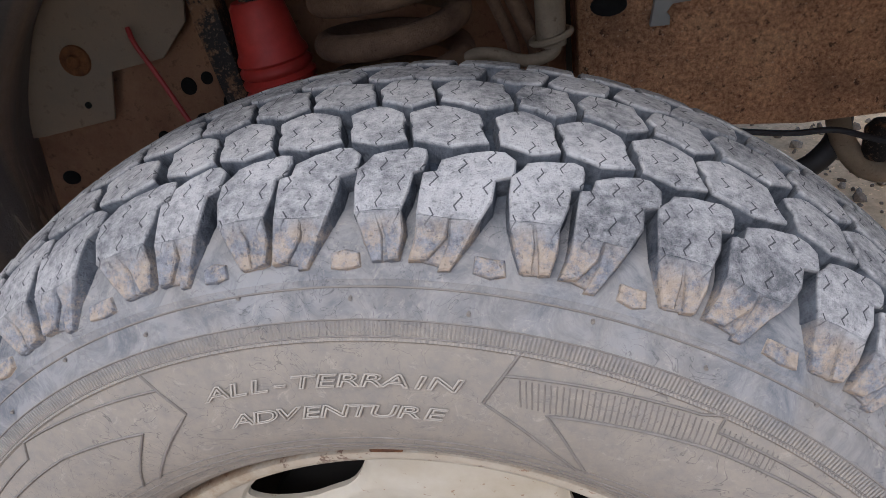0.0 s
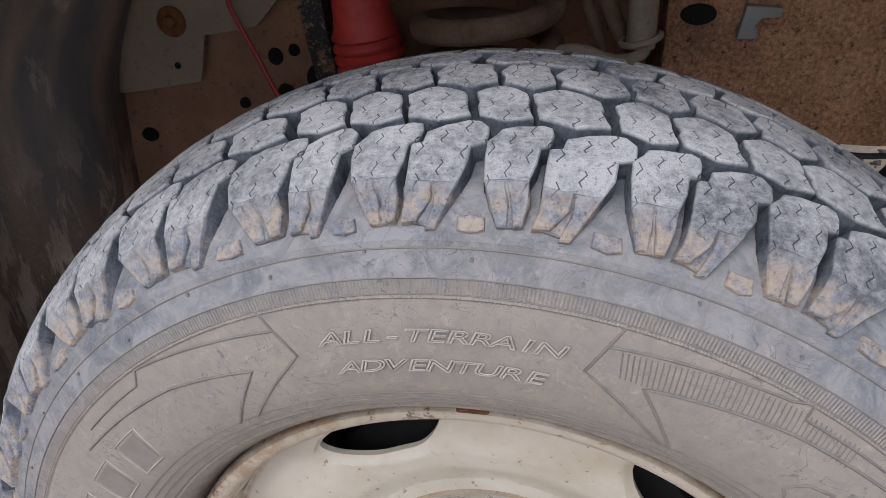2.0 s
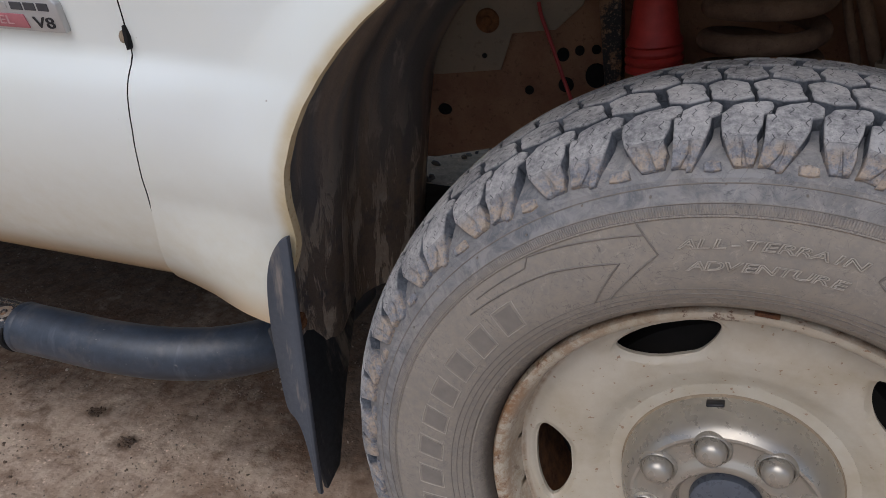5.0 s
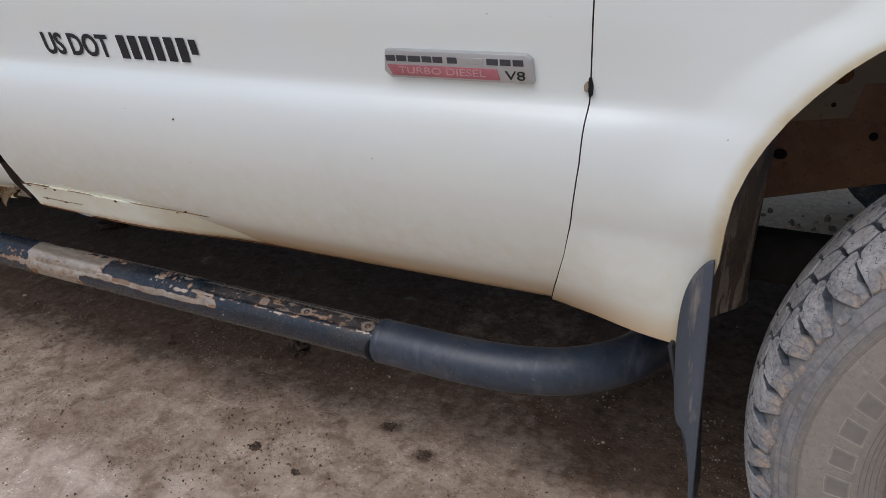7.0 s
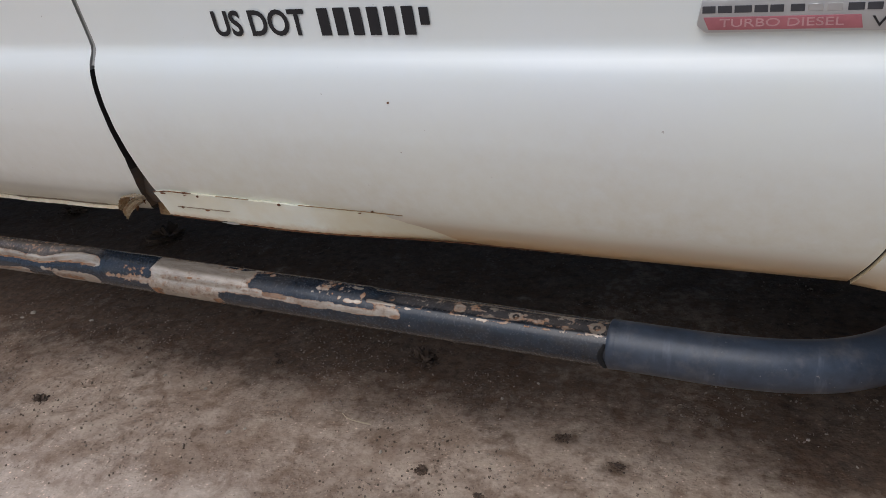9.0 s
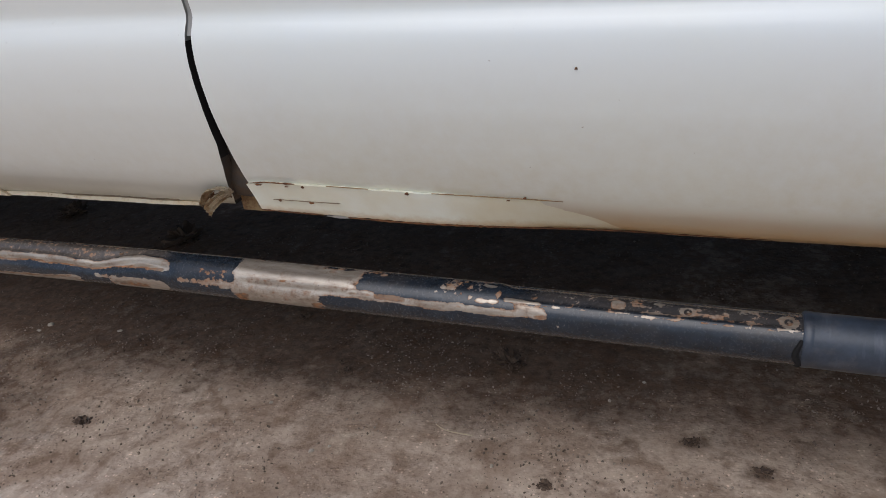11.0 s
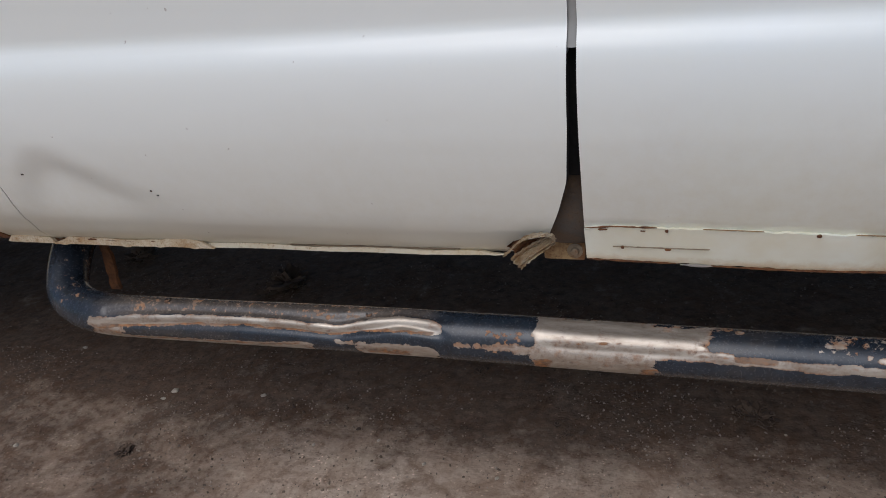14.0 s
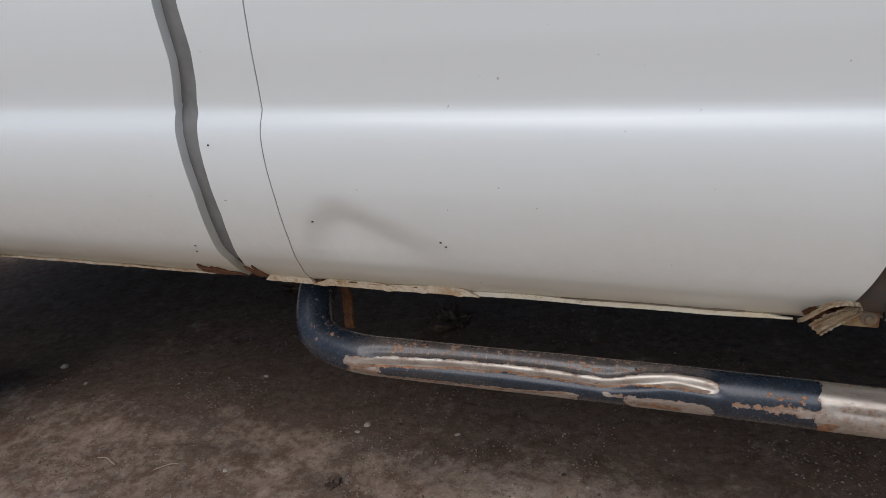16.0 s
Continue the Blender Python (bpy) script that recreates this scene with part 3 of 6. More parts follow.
# ---- ground ----
def axis_steps(lo, hi, fine, far):
    a = list(np.arange(lo, hi + fine / 2, fine))
    step, x, left, right = fine, hi, [], []
    while x < far:
        step *= 1.35
        x += step
        right.append(x)
    step, x = fine, lo
    while x > -far:
        step *= 1.35
        x -= step
        left.append(x)
    return left[::-1] + a + right


def build_ground():
    xs, ys = axis_steps(-4.2, 1.4, 0.02, 600.0), axis_steps(-0.5, 2.6, 0.02, 600.0)
    bm = bmesh.new()
    grid = []
    for x in xs:
        row = []
        for y in ys:
            near = 1.0 if (-6 < x < 4 and -3 < y < 6) else 0.0
            h = 0.006 * noise.noise((x * 1.7, y * 1.7, 0)) + 0.003 * noise.noise((x * 9, y * 9, 3)) + 0.0016 * noise.noise((x * 31, y * 31, 5))
            row.append(bm.verts.new((x, y, h * near)))
        grid.append(row)
    for i in range(len(xs) - 1):
        for j in range(len(ys) - 1):
            bm.faces.new((grid[i][j], grid[i + 1][j], grid[i + 1][j + 1], grid[i][j + 1]))
    # small ones are stains; the broad ones deepen the painted shade under the truck
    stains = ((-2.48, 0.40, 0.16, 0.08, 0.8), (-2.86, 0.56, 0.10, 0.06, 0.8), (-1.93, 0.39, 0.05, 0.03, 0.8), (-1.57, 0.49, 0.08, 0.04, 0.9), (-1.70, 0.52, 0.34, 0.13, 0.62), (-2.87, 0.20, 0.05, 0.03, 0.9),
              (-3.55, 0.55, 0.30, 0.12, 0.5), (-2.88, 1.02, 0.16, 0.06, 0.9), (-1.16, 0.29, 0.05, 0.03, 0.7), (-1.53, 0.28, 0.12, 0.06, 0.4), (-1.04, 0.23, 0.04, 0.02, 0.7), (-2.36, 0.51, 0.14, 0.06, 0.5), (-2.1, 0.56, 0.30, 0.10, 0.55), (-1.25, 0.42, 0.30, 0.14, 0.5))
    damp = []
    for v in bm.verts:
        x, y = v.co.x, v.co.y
        # shade under the truck and behind the front wheel, painted into the soil colour
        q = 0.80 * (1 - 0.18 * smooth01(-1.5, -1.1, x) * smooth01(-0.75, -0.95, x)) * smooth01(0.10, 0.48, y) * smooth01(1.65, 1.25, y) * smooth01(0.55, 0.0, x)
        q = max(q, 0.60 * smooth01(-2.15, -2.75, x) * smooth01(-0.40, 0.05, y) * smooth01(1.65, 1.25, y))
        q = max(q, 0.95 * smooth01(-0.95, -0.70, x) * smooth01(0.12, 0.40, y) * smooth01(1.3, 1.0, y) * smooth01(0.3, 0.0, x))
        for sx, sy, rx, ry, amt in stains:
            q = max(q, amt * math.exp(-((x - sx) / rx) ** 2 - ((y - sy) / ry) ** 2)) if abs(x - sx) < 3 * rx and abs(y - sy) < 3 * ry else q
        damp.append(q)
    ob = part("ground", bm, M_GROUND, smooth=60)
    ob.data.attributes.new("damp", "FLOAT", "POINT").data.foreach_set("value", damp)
    return tagged(ob, "packed brown dirt yard with grit and dark stains", "ground", kind="structure")


build_ground()

# ---- the truck ----
RAKE = 1.95
truck = new("pickup_truck")
tagged(truck, "white pickup truck with rusty sills and worn step tube", "pickup truck")
truck.matrix_world = pose(0, 0, 0.39) @ pose(0, 0, 0, 0, RAKE, 0) @ pose(0, 0, -0.39)

# side of the body: how far inwards the skin lies at each height
SKIN = curve_fn([(0.40, 0.19), (0.455, 0.12), (0.48, 0.092), (0.512, 0.064), (0.54, 0.047), (0.58, 0.028), (0.62, 0.012), (0.66, -0.001), (0.70, -0.009),
                 (0.73, -0.012), (0.755, -0.0112), (0.772, -0.0066), (0.785, 0.0022), (0.790, 0.0050), (0.793, 0.0052), (0.83, -0.0015), (0.885, -0.013), (0.95, -0.021), (1.1, -0.024), (1.35, -0.005)])
SEAM_FRONT = curve_fn([(0.40, -0.73), (0.474, -0.703), (0.53, -0.680), (0.58, -0.662), (0.634, -0.648), (0.722, -0.633), (0.80, -0.627), (0.876, -0.622), (1.3, -0.60)])
DOOR_REAR = curve_fn([(0.40, -1.836), (0.47, -1.838), (0.53, -1.836), (0.60, -1.835), (0.67, -1.835), (0.76, -1.835), (0.83, -1.836), (1.3, -1.832)])
REAR_DOOR_FRONT = curve_fn([(0.40, -1.945), (0.455, -1.915), (0.49, -1.892), (0.52, -1.880), (0.55, -1.868), (0.60, -1.853), (0.67, -1.848), (0.76, -1.846), (0.83, -1.846), (1.3, -1.842)])
SEAM_REAR = curve_fn([(0.40, -2.786), (0.47, -2.770), (0.53, -2.758), (0.56, -2.753), (0.65, -2.744), (0.75, -2.743), (0.80, -2.742), (0.88, -2.733), (0.956, -2.727), (1.3, -2.71)])
CAB_END = curve_fn([(0.40, -2.904), (0.474, -2.896), (0.545, -2.880), (0.61, -2.868), (0.69, -2.864), (0.76, -2.863), (0.80, -2.865), (0.84, -2.852), (0.887, -2.843), (0.963, -2.846), (1.3, -2.84)])
BED_START = curve_fn([(0.40, -2.930), (0.482, -2.924), (0.52, -2.926), (0.62, -2.911), (0.65, -2.906), (0.73, -2.906), (0.80, -2.911), (0.84, -2.898), (0.875, -2.890), (0.965, -2.892), (1.3, -2.886)])
ARCH_X, ARCH_TOP = 0.0, 0.955


ARCH = [(0.30, -0.470), (0.45, -0.470), (0.55, -0.467), (0.62, -0.464), (0.66, -0.460), (0.70, -0.454), (0.736, -0.442), (0.765, -0.428), (0.795, -0.409), (0.821, -0.388), (0.846, -0.364),
        (0.865, -0.341), (0.880, -0.317), (0.892, -0.295), (0.910, -0.255), (0.925, -0.215), (0.940, -0.155), (0.950, -0.09), (0.955, 0.0)]


def arch_left(z):
    return interp(z, ARCH)


def hem_z(x):
    return float(np.interp(x, [-5.4, -2.9, -2.2, -1.84, -1.6, -1.2, -0.95, -0.70], [0.42, 0.444, 0.454, 0.468, 0.463, 0.460, 0.464, 0.472]))


def dents(x, z):
    """Damage pressed into the skin: the bent strip along the front door's foot, the ding on the rear door."""
    d = 0.0
    if -2.742 < x < -2.34:
        ridge_z = interp(x, [(-2.74, 0.53), (-2.715, 0.588), (-2.695, 0.612), (-2.675, 0.630), (-2.655, 0.640), (-2.635, 0.645), (-2.61, 0.638), (-2.58, 0.621), (-2.518, 0.592), (-2.465, 0.574), (-2.34, 0.545)])
        w = smooth01(-2.742, -2.650, x) * smooth01(-2.40, -2.62, x)
        d += 0.012 * w * smooth01(ridge_z + 0.018, ridge_z - 0.050, z) * smooth01(ridge_z - 0.17, ridge_z - 0.035, z)
    if x < -1.9:
        d -= 0.006 * smooth01(0.50, 0.47, z) * (0.5 + noise.noise((x * 7, 2, 0)))
    d += 0.0015 * noise.noise((x * 3, z * 4, 1))
    return d


def skin(x, z):
    return SKIN(z) + dents(x, z)


def fender_skin(x, z):
    s = SKIN(z)
    w = smooth01(-0.76, -0.47, x)
    flat = min(s, 0.010 + 0.2 * max(0, 0.56 - z))
    s = s * (1 - w) + flat * w
    # the crease dies out into the arch flare
    s = s * (1 - 0.85 * smooth01(-0.64, -0.42, x)) + (-0.006 + 0.016 * smooth01(0.70, 0.58, z)) * 0.85 * smooth01(-0.64, -0.42, x)
    d = arch_left(min(z, 0.95)) - x if z < 0.95 else 0.02
    d = min(d, 1.4 * max(z - float(np.interp(x, [q[1] for q in ARCH[1:]], [q[0] for q in ARCH[1:]])), 0) if z > 0.8 else d) if x > -0.42 else d
    s -= 0.016 * smooth01(0.10, 0.0, abs(d)) * smooth01(0.56, 0.70, z)
    return s + 0.001 * noise.noise((x * 3, z * 4, 1))


def panel(name, left, right, low, high, parent, label="", fn=skin, step=0.009, hem=0.022, mat=None, edge=None):
    nv = int((high - low(0.5 * (left(high) + right(high)))) / step)
    nu = max(4, int((right(high) - left(high)) / step))
    bm = bmesh.new()
    rows = []
    for j in range(nv + 1):
        v = j / nv
        row = []
        for i in range(nu + 1):
            u = i / nu
            z = 0.47 + (high - 0.47) * v
            for _ in range(2):
                x = left(z) + (right(z) - left(z)) * u
                z = low(x) + (high - low(x)) * v
            row.append(bm.verts.new((x, fn(x, z), z)))
        rows.append(row)
    for a, b in zip(rows, rows[1:]):
        for i in range(nu):
            bm.faces.new((a[i], a[i + 1], b[i + 1], b[i]))
    rim_ = [e for e in bm.edges if e.is_boundary]
    r = bmesh.ops.extrude_edge_only(bm, edges=rim_)
    for v in r["geom"]:
        if isinstance(v, bmesh.types.BMVert):
            v.co.y += hem
        elif isinstance(v, bmesh.types.BMFace):
            c_ = v.calc_center_median()
            v.material_index = 2 if abs(c_.x + 1.84) < 0.03 and c_.z > 0.759 else 3 if -1.93 < c_.x < -1.80 and 0.475 < c_.z < 0.575 else 1
    ob = part(name, bm, mat or M_WHITE, parent, label, smooth=50)
    ob.data.materials.append(edge or M_WHITE)
    ob.data.materials.append(M_SEAL)
    ob.data.materials.append(M_GAPDIRT)
    return ob


TOP = 1.22
# dark edges on the white doors paint in the shade of gaps and hem
front_door = panel("front_door", lambda z: DOOR_REAR(z), lambda z: SEAM_FRONT(z) - 0.0009, hem_z, TOP, truck,
                   "white front door, its foot bent in and edged with rust", edge=M_DARK)
rear_door = panel("rear_door", lambda z: SEAM_REAR(z) + 0.0010, lambda z: REAR_DOOR_FRONT(z), hem_z, TOP, truck,
                  "white rear door with a dent and a torn lower corner", edge=M_DARK)
panel("cab_corner", lambda z: CAB_END(z), lambda z: SEAM_REAR(z) - 0.0010, lambda x: hem_z(x) + 0.004 * noise.noise((x * 40, 0, 0)), TOP, truck,
      "white cab corner rusted through at the foot")
panel("bed_side", lambda z: -5.4, lambda z: BED_START(z), lambda x: hem_z(x) - 0.004, 1.25, truck, "white pickup bed side panel", step=0.014)


def fender_low(x):
    return 0.472 + 0.012 * smooth01(-0.70, -0.50, x)


def fender_edge(z):
    # below the arch the fender runs down behind the mud flap
    return arch_left(z) - 0.030 * smooth01(0.62, 0.50, z)


fender = panel("front_fender", lambda z: SEAM_FRONT(z) + 0.0009 + 0.0016 * smooth01(0.62, 0.50, z), fender_edge, fender_low, 0.949, truck, "white front fender with a flared wheel arch", fender_skin, 0.007, 0.012, edge=M_HEM)
dusty = [0.0] * len(fender.data.vertices)
for v in fender.data.vertices:
    dusty[v.index] = smooth01(0.022, 0.002, fender_edge(v.co.z) - v.co.x)
fender.data.attributes.new("edge_dust", "FLOAT", "POINT").data.foreach_set("value", dusty)
panel("fender_crown", lambda z: -0.60, lambda z: 1.0, lambda x: 0.958, 1.18, truck, "", lambda x, z: -0.012, 0.03)
panel("fender_nose", lambda z: -arch_left(z), lambda z: 1.0, lambda x: 0.5, 0.95, truck, "", lambda x, z: -0.01, 0.03)

# hidden hull that closes the truck and casts its shade
part("hood", bm_box((-0.66, 0.02, 1.17), (1.02, 1.98, 1.26), 0.04, 3), M_WHITE, truck)
part("cab_shell", bm_box((-2.80, 0.10, 1.20), (-0.68, 1.90, 1.96), 0.06, 3), M_WHITE, truck)
part("cab_floor", bm_box((-2.80, 0.16, 0.60), (-0.70, 1.84, 0.66), 0.01), M_DARK, truck)
part("bed_floor", bm_box((-5.40, 0.12, 0.72), (-2.90, 1.88, 0.80), 0.01), M_DARK, truck)
part("cab_back", bm_box((-2.845, 0.14, 0.50), (-2.82, 1.86, 1.3), 0.004), M_SEAL, truck)
part("bed_front", bm_box((-2.965, 0.14, 0.50), (-2.94, 1.86, 1.25), 0.004), M_SEAL, truck)
part("firewall", bm_box((-0.70, 0.46, 0.62), (-0.66, 1.84, 1.2), 0.004), M_DARK, truck)
part("far_side", bm_box((-5.40, 1.97, 0.60), (1.0, 2.0, 1.22), 0.006), M_WHITE, truck)
part("grille_end", bm_box((0.98, 0.02, 0.88), (1.02, 1.98, 1.2), 0.01), M_DARK, truck)
part("tailgate", bm_box((-5.44, 0.02, 0.6), (-5.40, 1.98, 1.25), 0.01), M_WHITE, truck)
part("engine", bm_box((-0.55, 0.62, 0.62), (0.8, 1.4, 1.12), 0.05, 3), M_DARK, truck)

# gearbox, tank and exhaust: unseen, added to keep light out from underneath
part("gearbox", bm_box((-1.7, 0.72, 0.47), (-0.35, 1.30, 0.70), 0.06, 3), M_DARK, truck)
part("fuel_tank", bm_box((-3.0, 0.56, 0.42), (-1.75, 1.0, 0.66), 0.05, 3), M_DARK, truck)
part("exhaust", bm_tube(spline([(-0.2, 1.42, 0.50), (-1.5, 1.40, 0.46), (-3.0, 1.38, 0.48), (-5.2, 1.40, 0.54)], 8), 0.05, 16), M_DARK, truck)

# sill behind the doors, seals and pillars seen in the gaps
part("rocker_sill", bm_prism([(0.145, 0.452), (0.15, 0.60), (0.20, 0.62), (0.20, 0.452)], "x", -2.80, -0.72, 0.004), M_SILL, truck, "dirt-caked rocker sill")
for x0, x1 in ((-1.90, -1.80), (-0.66, -0.60), (-2.775, -2.715)):
    part("door_pillar", bm_box((x0, 0.05, 0.62), (x1, 0.10, 1.2), 0.003), M_BLACKSEAL, truck)


def gap_strip(lx, rx, z0, z1, depth, mat, name, label=""):
    bm = bmesh.new()
    rows = []
    n = 30
    for i in range(n + 1):
        z = z0 + (z1 - z0) * i / n
        y = SKIN(z) + depth(z)
        rows.append([bm.verts.new((lx(z) - 0.004, y, z)), bm.verts.new((0.5 * (lx(z) + rx(z)), y - 0.003, z)), bm.verts.new((rx(z) + 0.004, y, z))])
    for a, b in zip(rows, rows[1:]):
        for i in range(2):
            bm.faces.new((a[i], a[i + 1], b[i + 1], b[i]))
    r = bmesh.ops.extrude_edge_only(bm, edges=[e for e in bm.edges if e.is_boundary])
    for v in r["geom"]:
        if isinstance(v, bmesh.types.BMVert):
            v.co.y += 0.012
    return part(name, bm, mat, truck, label, smooth=50)


gap_strip(REAR_DOOR_FRONT, DOOR_REAR, 0.766, 1.2, lambda z: 0.006, M_SEAL, "door_seal", "pale grey door seal ending in the gap")
# black strip in place of the shade deep in the door gap
gap_strip(REAR_DOOR_FRONT, DOOR_REAR, 0.600, 0.766, lambda z: 0.030, M_VOID, "door_gap_seal")
gap_strip(REAR_DOOR_FRONT, DOOR_REAR, 0.485, 0.625, lambda z: 0.012 + 0.034 * smooth01(0.50, 0.625, z), M_GAPDIRT, "door_gap_foot", "dusty brown pillar foot inside the gap")
gap_strip(SEAM_REAR, SEAM_REAR, 0.48, 1.2, lambda z: 0.0030, M_SEAL, "seam_seal")
gap_strip(SEAM_FRONT, SEAM_FRONT, 0.48, 1.02, lambda z: 0.012, M_BLACKSEAL, "seam_seal")
gap_strip(BED_START, CAB_END, 0.49, 1.2, lambda z: 0.020, M_GAPSEAL, "cab_bed_seal", "grey rubber strip between cab and bed")


# ---- the step tube ----
BAR_Y, BAR_Z, BAR_R = 0.093, 0.327, 0.0365


def soft_table(table, w=0.012):
    return lambda x: sum(interp(x + d * w, table) for d in (-1, -0.5, 0, 0.5, 1)) / 5


# where the rubbed ridge of the dented rear half runs round the tube, and the worn bands below it
RIDGE = soft_table([(-2.72, 8), (-2.66, 16), (-2.623, 25), (-2.513, 38), (-2.387, 41), (-2.287, 37), (-2.22, 30), (-2.167, 52), (-2.115, 68), (-2.07, 60), (-2.04, 46)])
BAND_LOW = soft_table([(-2.70, -26), (-2.65, -8), (-2.614, -2), (-2.50, 13), (-2.386, 24), (-2.306, 17), (-2.22, 9), (-2.156, 28), (-2.067, 27), (-2.04, 36)])
UNDER = soft_table([(-2.70, -8), (-2.62, -30), (-2.39, -26), (-2.28, -14), (-2.24, -34)])


def bar_wear(x, a):
    """Where the paint is gone or a glint is painted in (wear) and where the steel rusts; a runs from the front of the
    tube (0) over its top (90).
    """
    n1 = noise.noise((x * 16, a * 0.03, 0)) + 0.6 * noise.noise((x * 48, a * 0.08, 4))
    w, r = 0.06, 0.30

    def patch(x0, x1, a0, a1, soft=0.017, asoft=12):
        e, f = 0.007 * n1, 5 * n1
        return smooth01(x0 - soft, x0 + soft, x + e) * smooth01(x1 + soft, x1 - soft, x + e) * smooth01(a0 - asoft, a0 + asoft, a + f) * smooth01(a1 + asoft, a1 - asoft, a + f)

    def spot(cx, ca, rx, ra):
        q = math.hypot((x - cx) / rx, (a - ca) / ra)
        return smooth01(1.35, 0.65, q)

    if x < -2.03:
        c, b = RIDGE(x), BAND_LOW(x)
        w = max(w, patch(-2.690, -2.625, -26, 24), patch(-2.66, -2.050, b, c + 6, 0.010, 5), patch(-2.69, -2.265, -80, UNDER(x), 0.014, 6), patch(-2.185, -2.060, -60, -4, 0.012, 7), 0.85 * patch(-2.225, -2.165, -12, 0, 0.010, 6))
        w = max(w, 0.34 * patch(-2.62, -2.09, c + 16, 130, 0.03, 6))
        r = max(r, 0.86 * patch(-2.68, -2.06, b - 4, b + 8, 0.01, 6), 0.78 * patch(-2.62, -2.28, UNDER(x) - 14, UNDER(x) + 2), 0.74 * patch(-2.18, -2.09, -45, -12), 0.60 * patch(-2.62, -2.08, c + 14, 130), 0.62 * patch(-2.70, -2.64, -40, 6))
    elif x < -1.64:
        w = max(w, 0.62 * patch(-2.06, -1.915, 2, 18), 0.66 * patch(-1.985, -1.90, -4, 22), patch(-1.912, -1.742, -80, 108, 0.010, 9), patch(-1.77, -1.672, 32, 96, 0.012, 9), patch(-1.77, -1.60, 7, 34, 0.012, 6))
        r = max(r, 0.62 * patch(-2.06, -1.935, 0, 24), 0.62 * patch(-1.985, -1.935, 22, 52), 0.80 * patch(-1.918, -1.885, -60, -8), 0.82 * patch(-1.765, -1.72, -58, -12), 0.72 * patch(-1.70, -1.64, 12, 28), 0.50 * patch(-1.92, -1.75, -30, 24))
        r = max(r, 0.74 * patch(-1.885, -1.775, 28, 42, 0.01, 5) * (0.75 + 0.9 * noise.noise((x * 75, a * 0.1, 2))))
        w = max(w, 0.56 * patch(-1.985, -1.925, 24, 52), 0.48 * patch(-1.73, -1.60, 86, 118))
    else:
        w = max(w, patch(-1.78, -1.405, 6, 26, 0.012, 5), patch(-1.412, -1.360, 8, 38, 0.006, 5), 0.95 * patch(-1.430, -1.365, 43, 53, 0.006, 4))
        # scuffs; the thin line at 42 degrees is the seat edge's glint, drawn as steel
        w = max(w, 0.42 * patch(-1.545, -1.45, 58, 104, 0.02, 8), 0.40 * patch(-1.53, -1.47, 44, 60, 0.02, 8), 0.72 * patch(-1.37, -1.02, 40.5, 43.5, 0.02, 2), 0.31 * patch(-1.35, -1.0, 38, 118, 0.03, 6))
        w = max(w, spot(-1.462, 39, 0.010, 6), spot(-1.443, 40, 0.009, 6), spot(-1.404, 47, 0.020, 6), spot(-1.480, 44, 0.003, 6))
        for q in ((-1.436, 63, 0.004, 14), (-1.450, 84, 0.012, 6), (-1.195, 54, 0.034, 5), (-1.222, 74, 0.016, 6), (-1.146, 64, 0.016, 7), (-1.122, 62, 0.009, 14), (-1.085, 55, 0.028, 7), (-1.095, 108, 0.042, 7), (-1.004, 41, 0.010, 6), (-1.645, 88, 0.02, 8), (-1.20, 90, 0.012, 8)):
            w = max(w, 0.66 * spot(*q))
            r = max(r, 0.30 * spot(*q))
        r = max(r, 0.82 * patch(-1.66, -1.585, 8, 40), 0.62 * patch(-1.72, -1.36, 4, 14), 0.72 * patch(-1.385, -1.352, 0, 24), 0.6 * patch(-1.53, -1.48, 8, 24))
        for hx, rad_ in ((-1.257, 0.0115), (-1.160, 0.0115), (-1.030, 0.0140)):
            w = max(w, 0.9 * smooth01(rad_ + 0.003, rad_ - 0.003, math.hypot(x - hx, (a - 72) * 0.00062)))
    return w, r


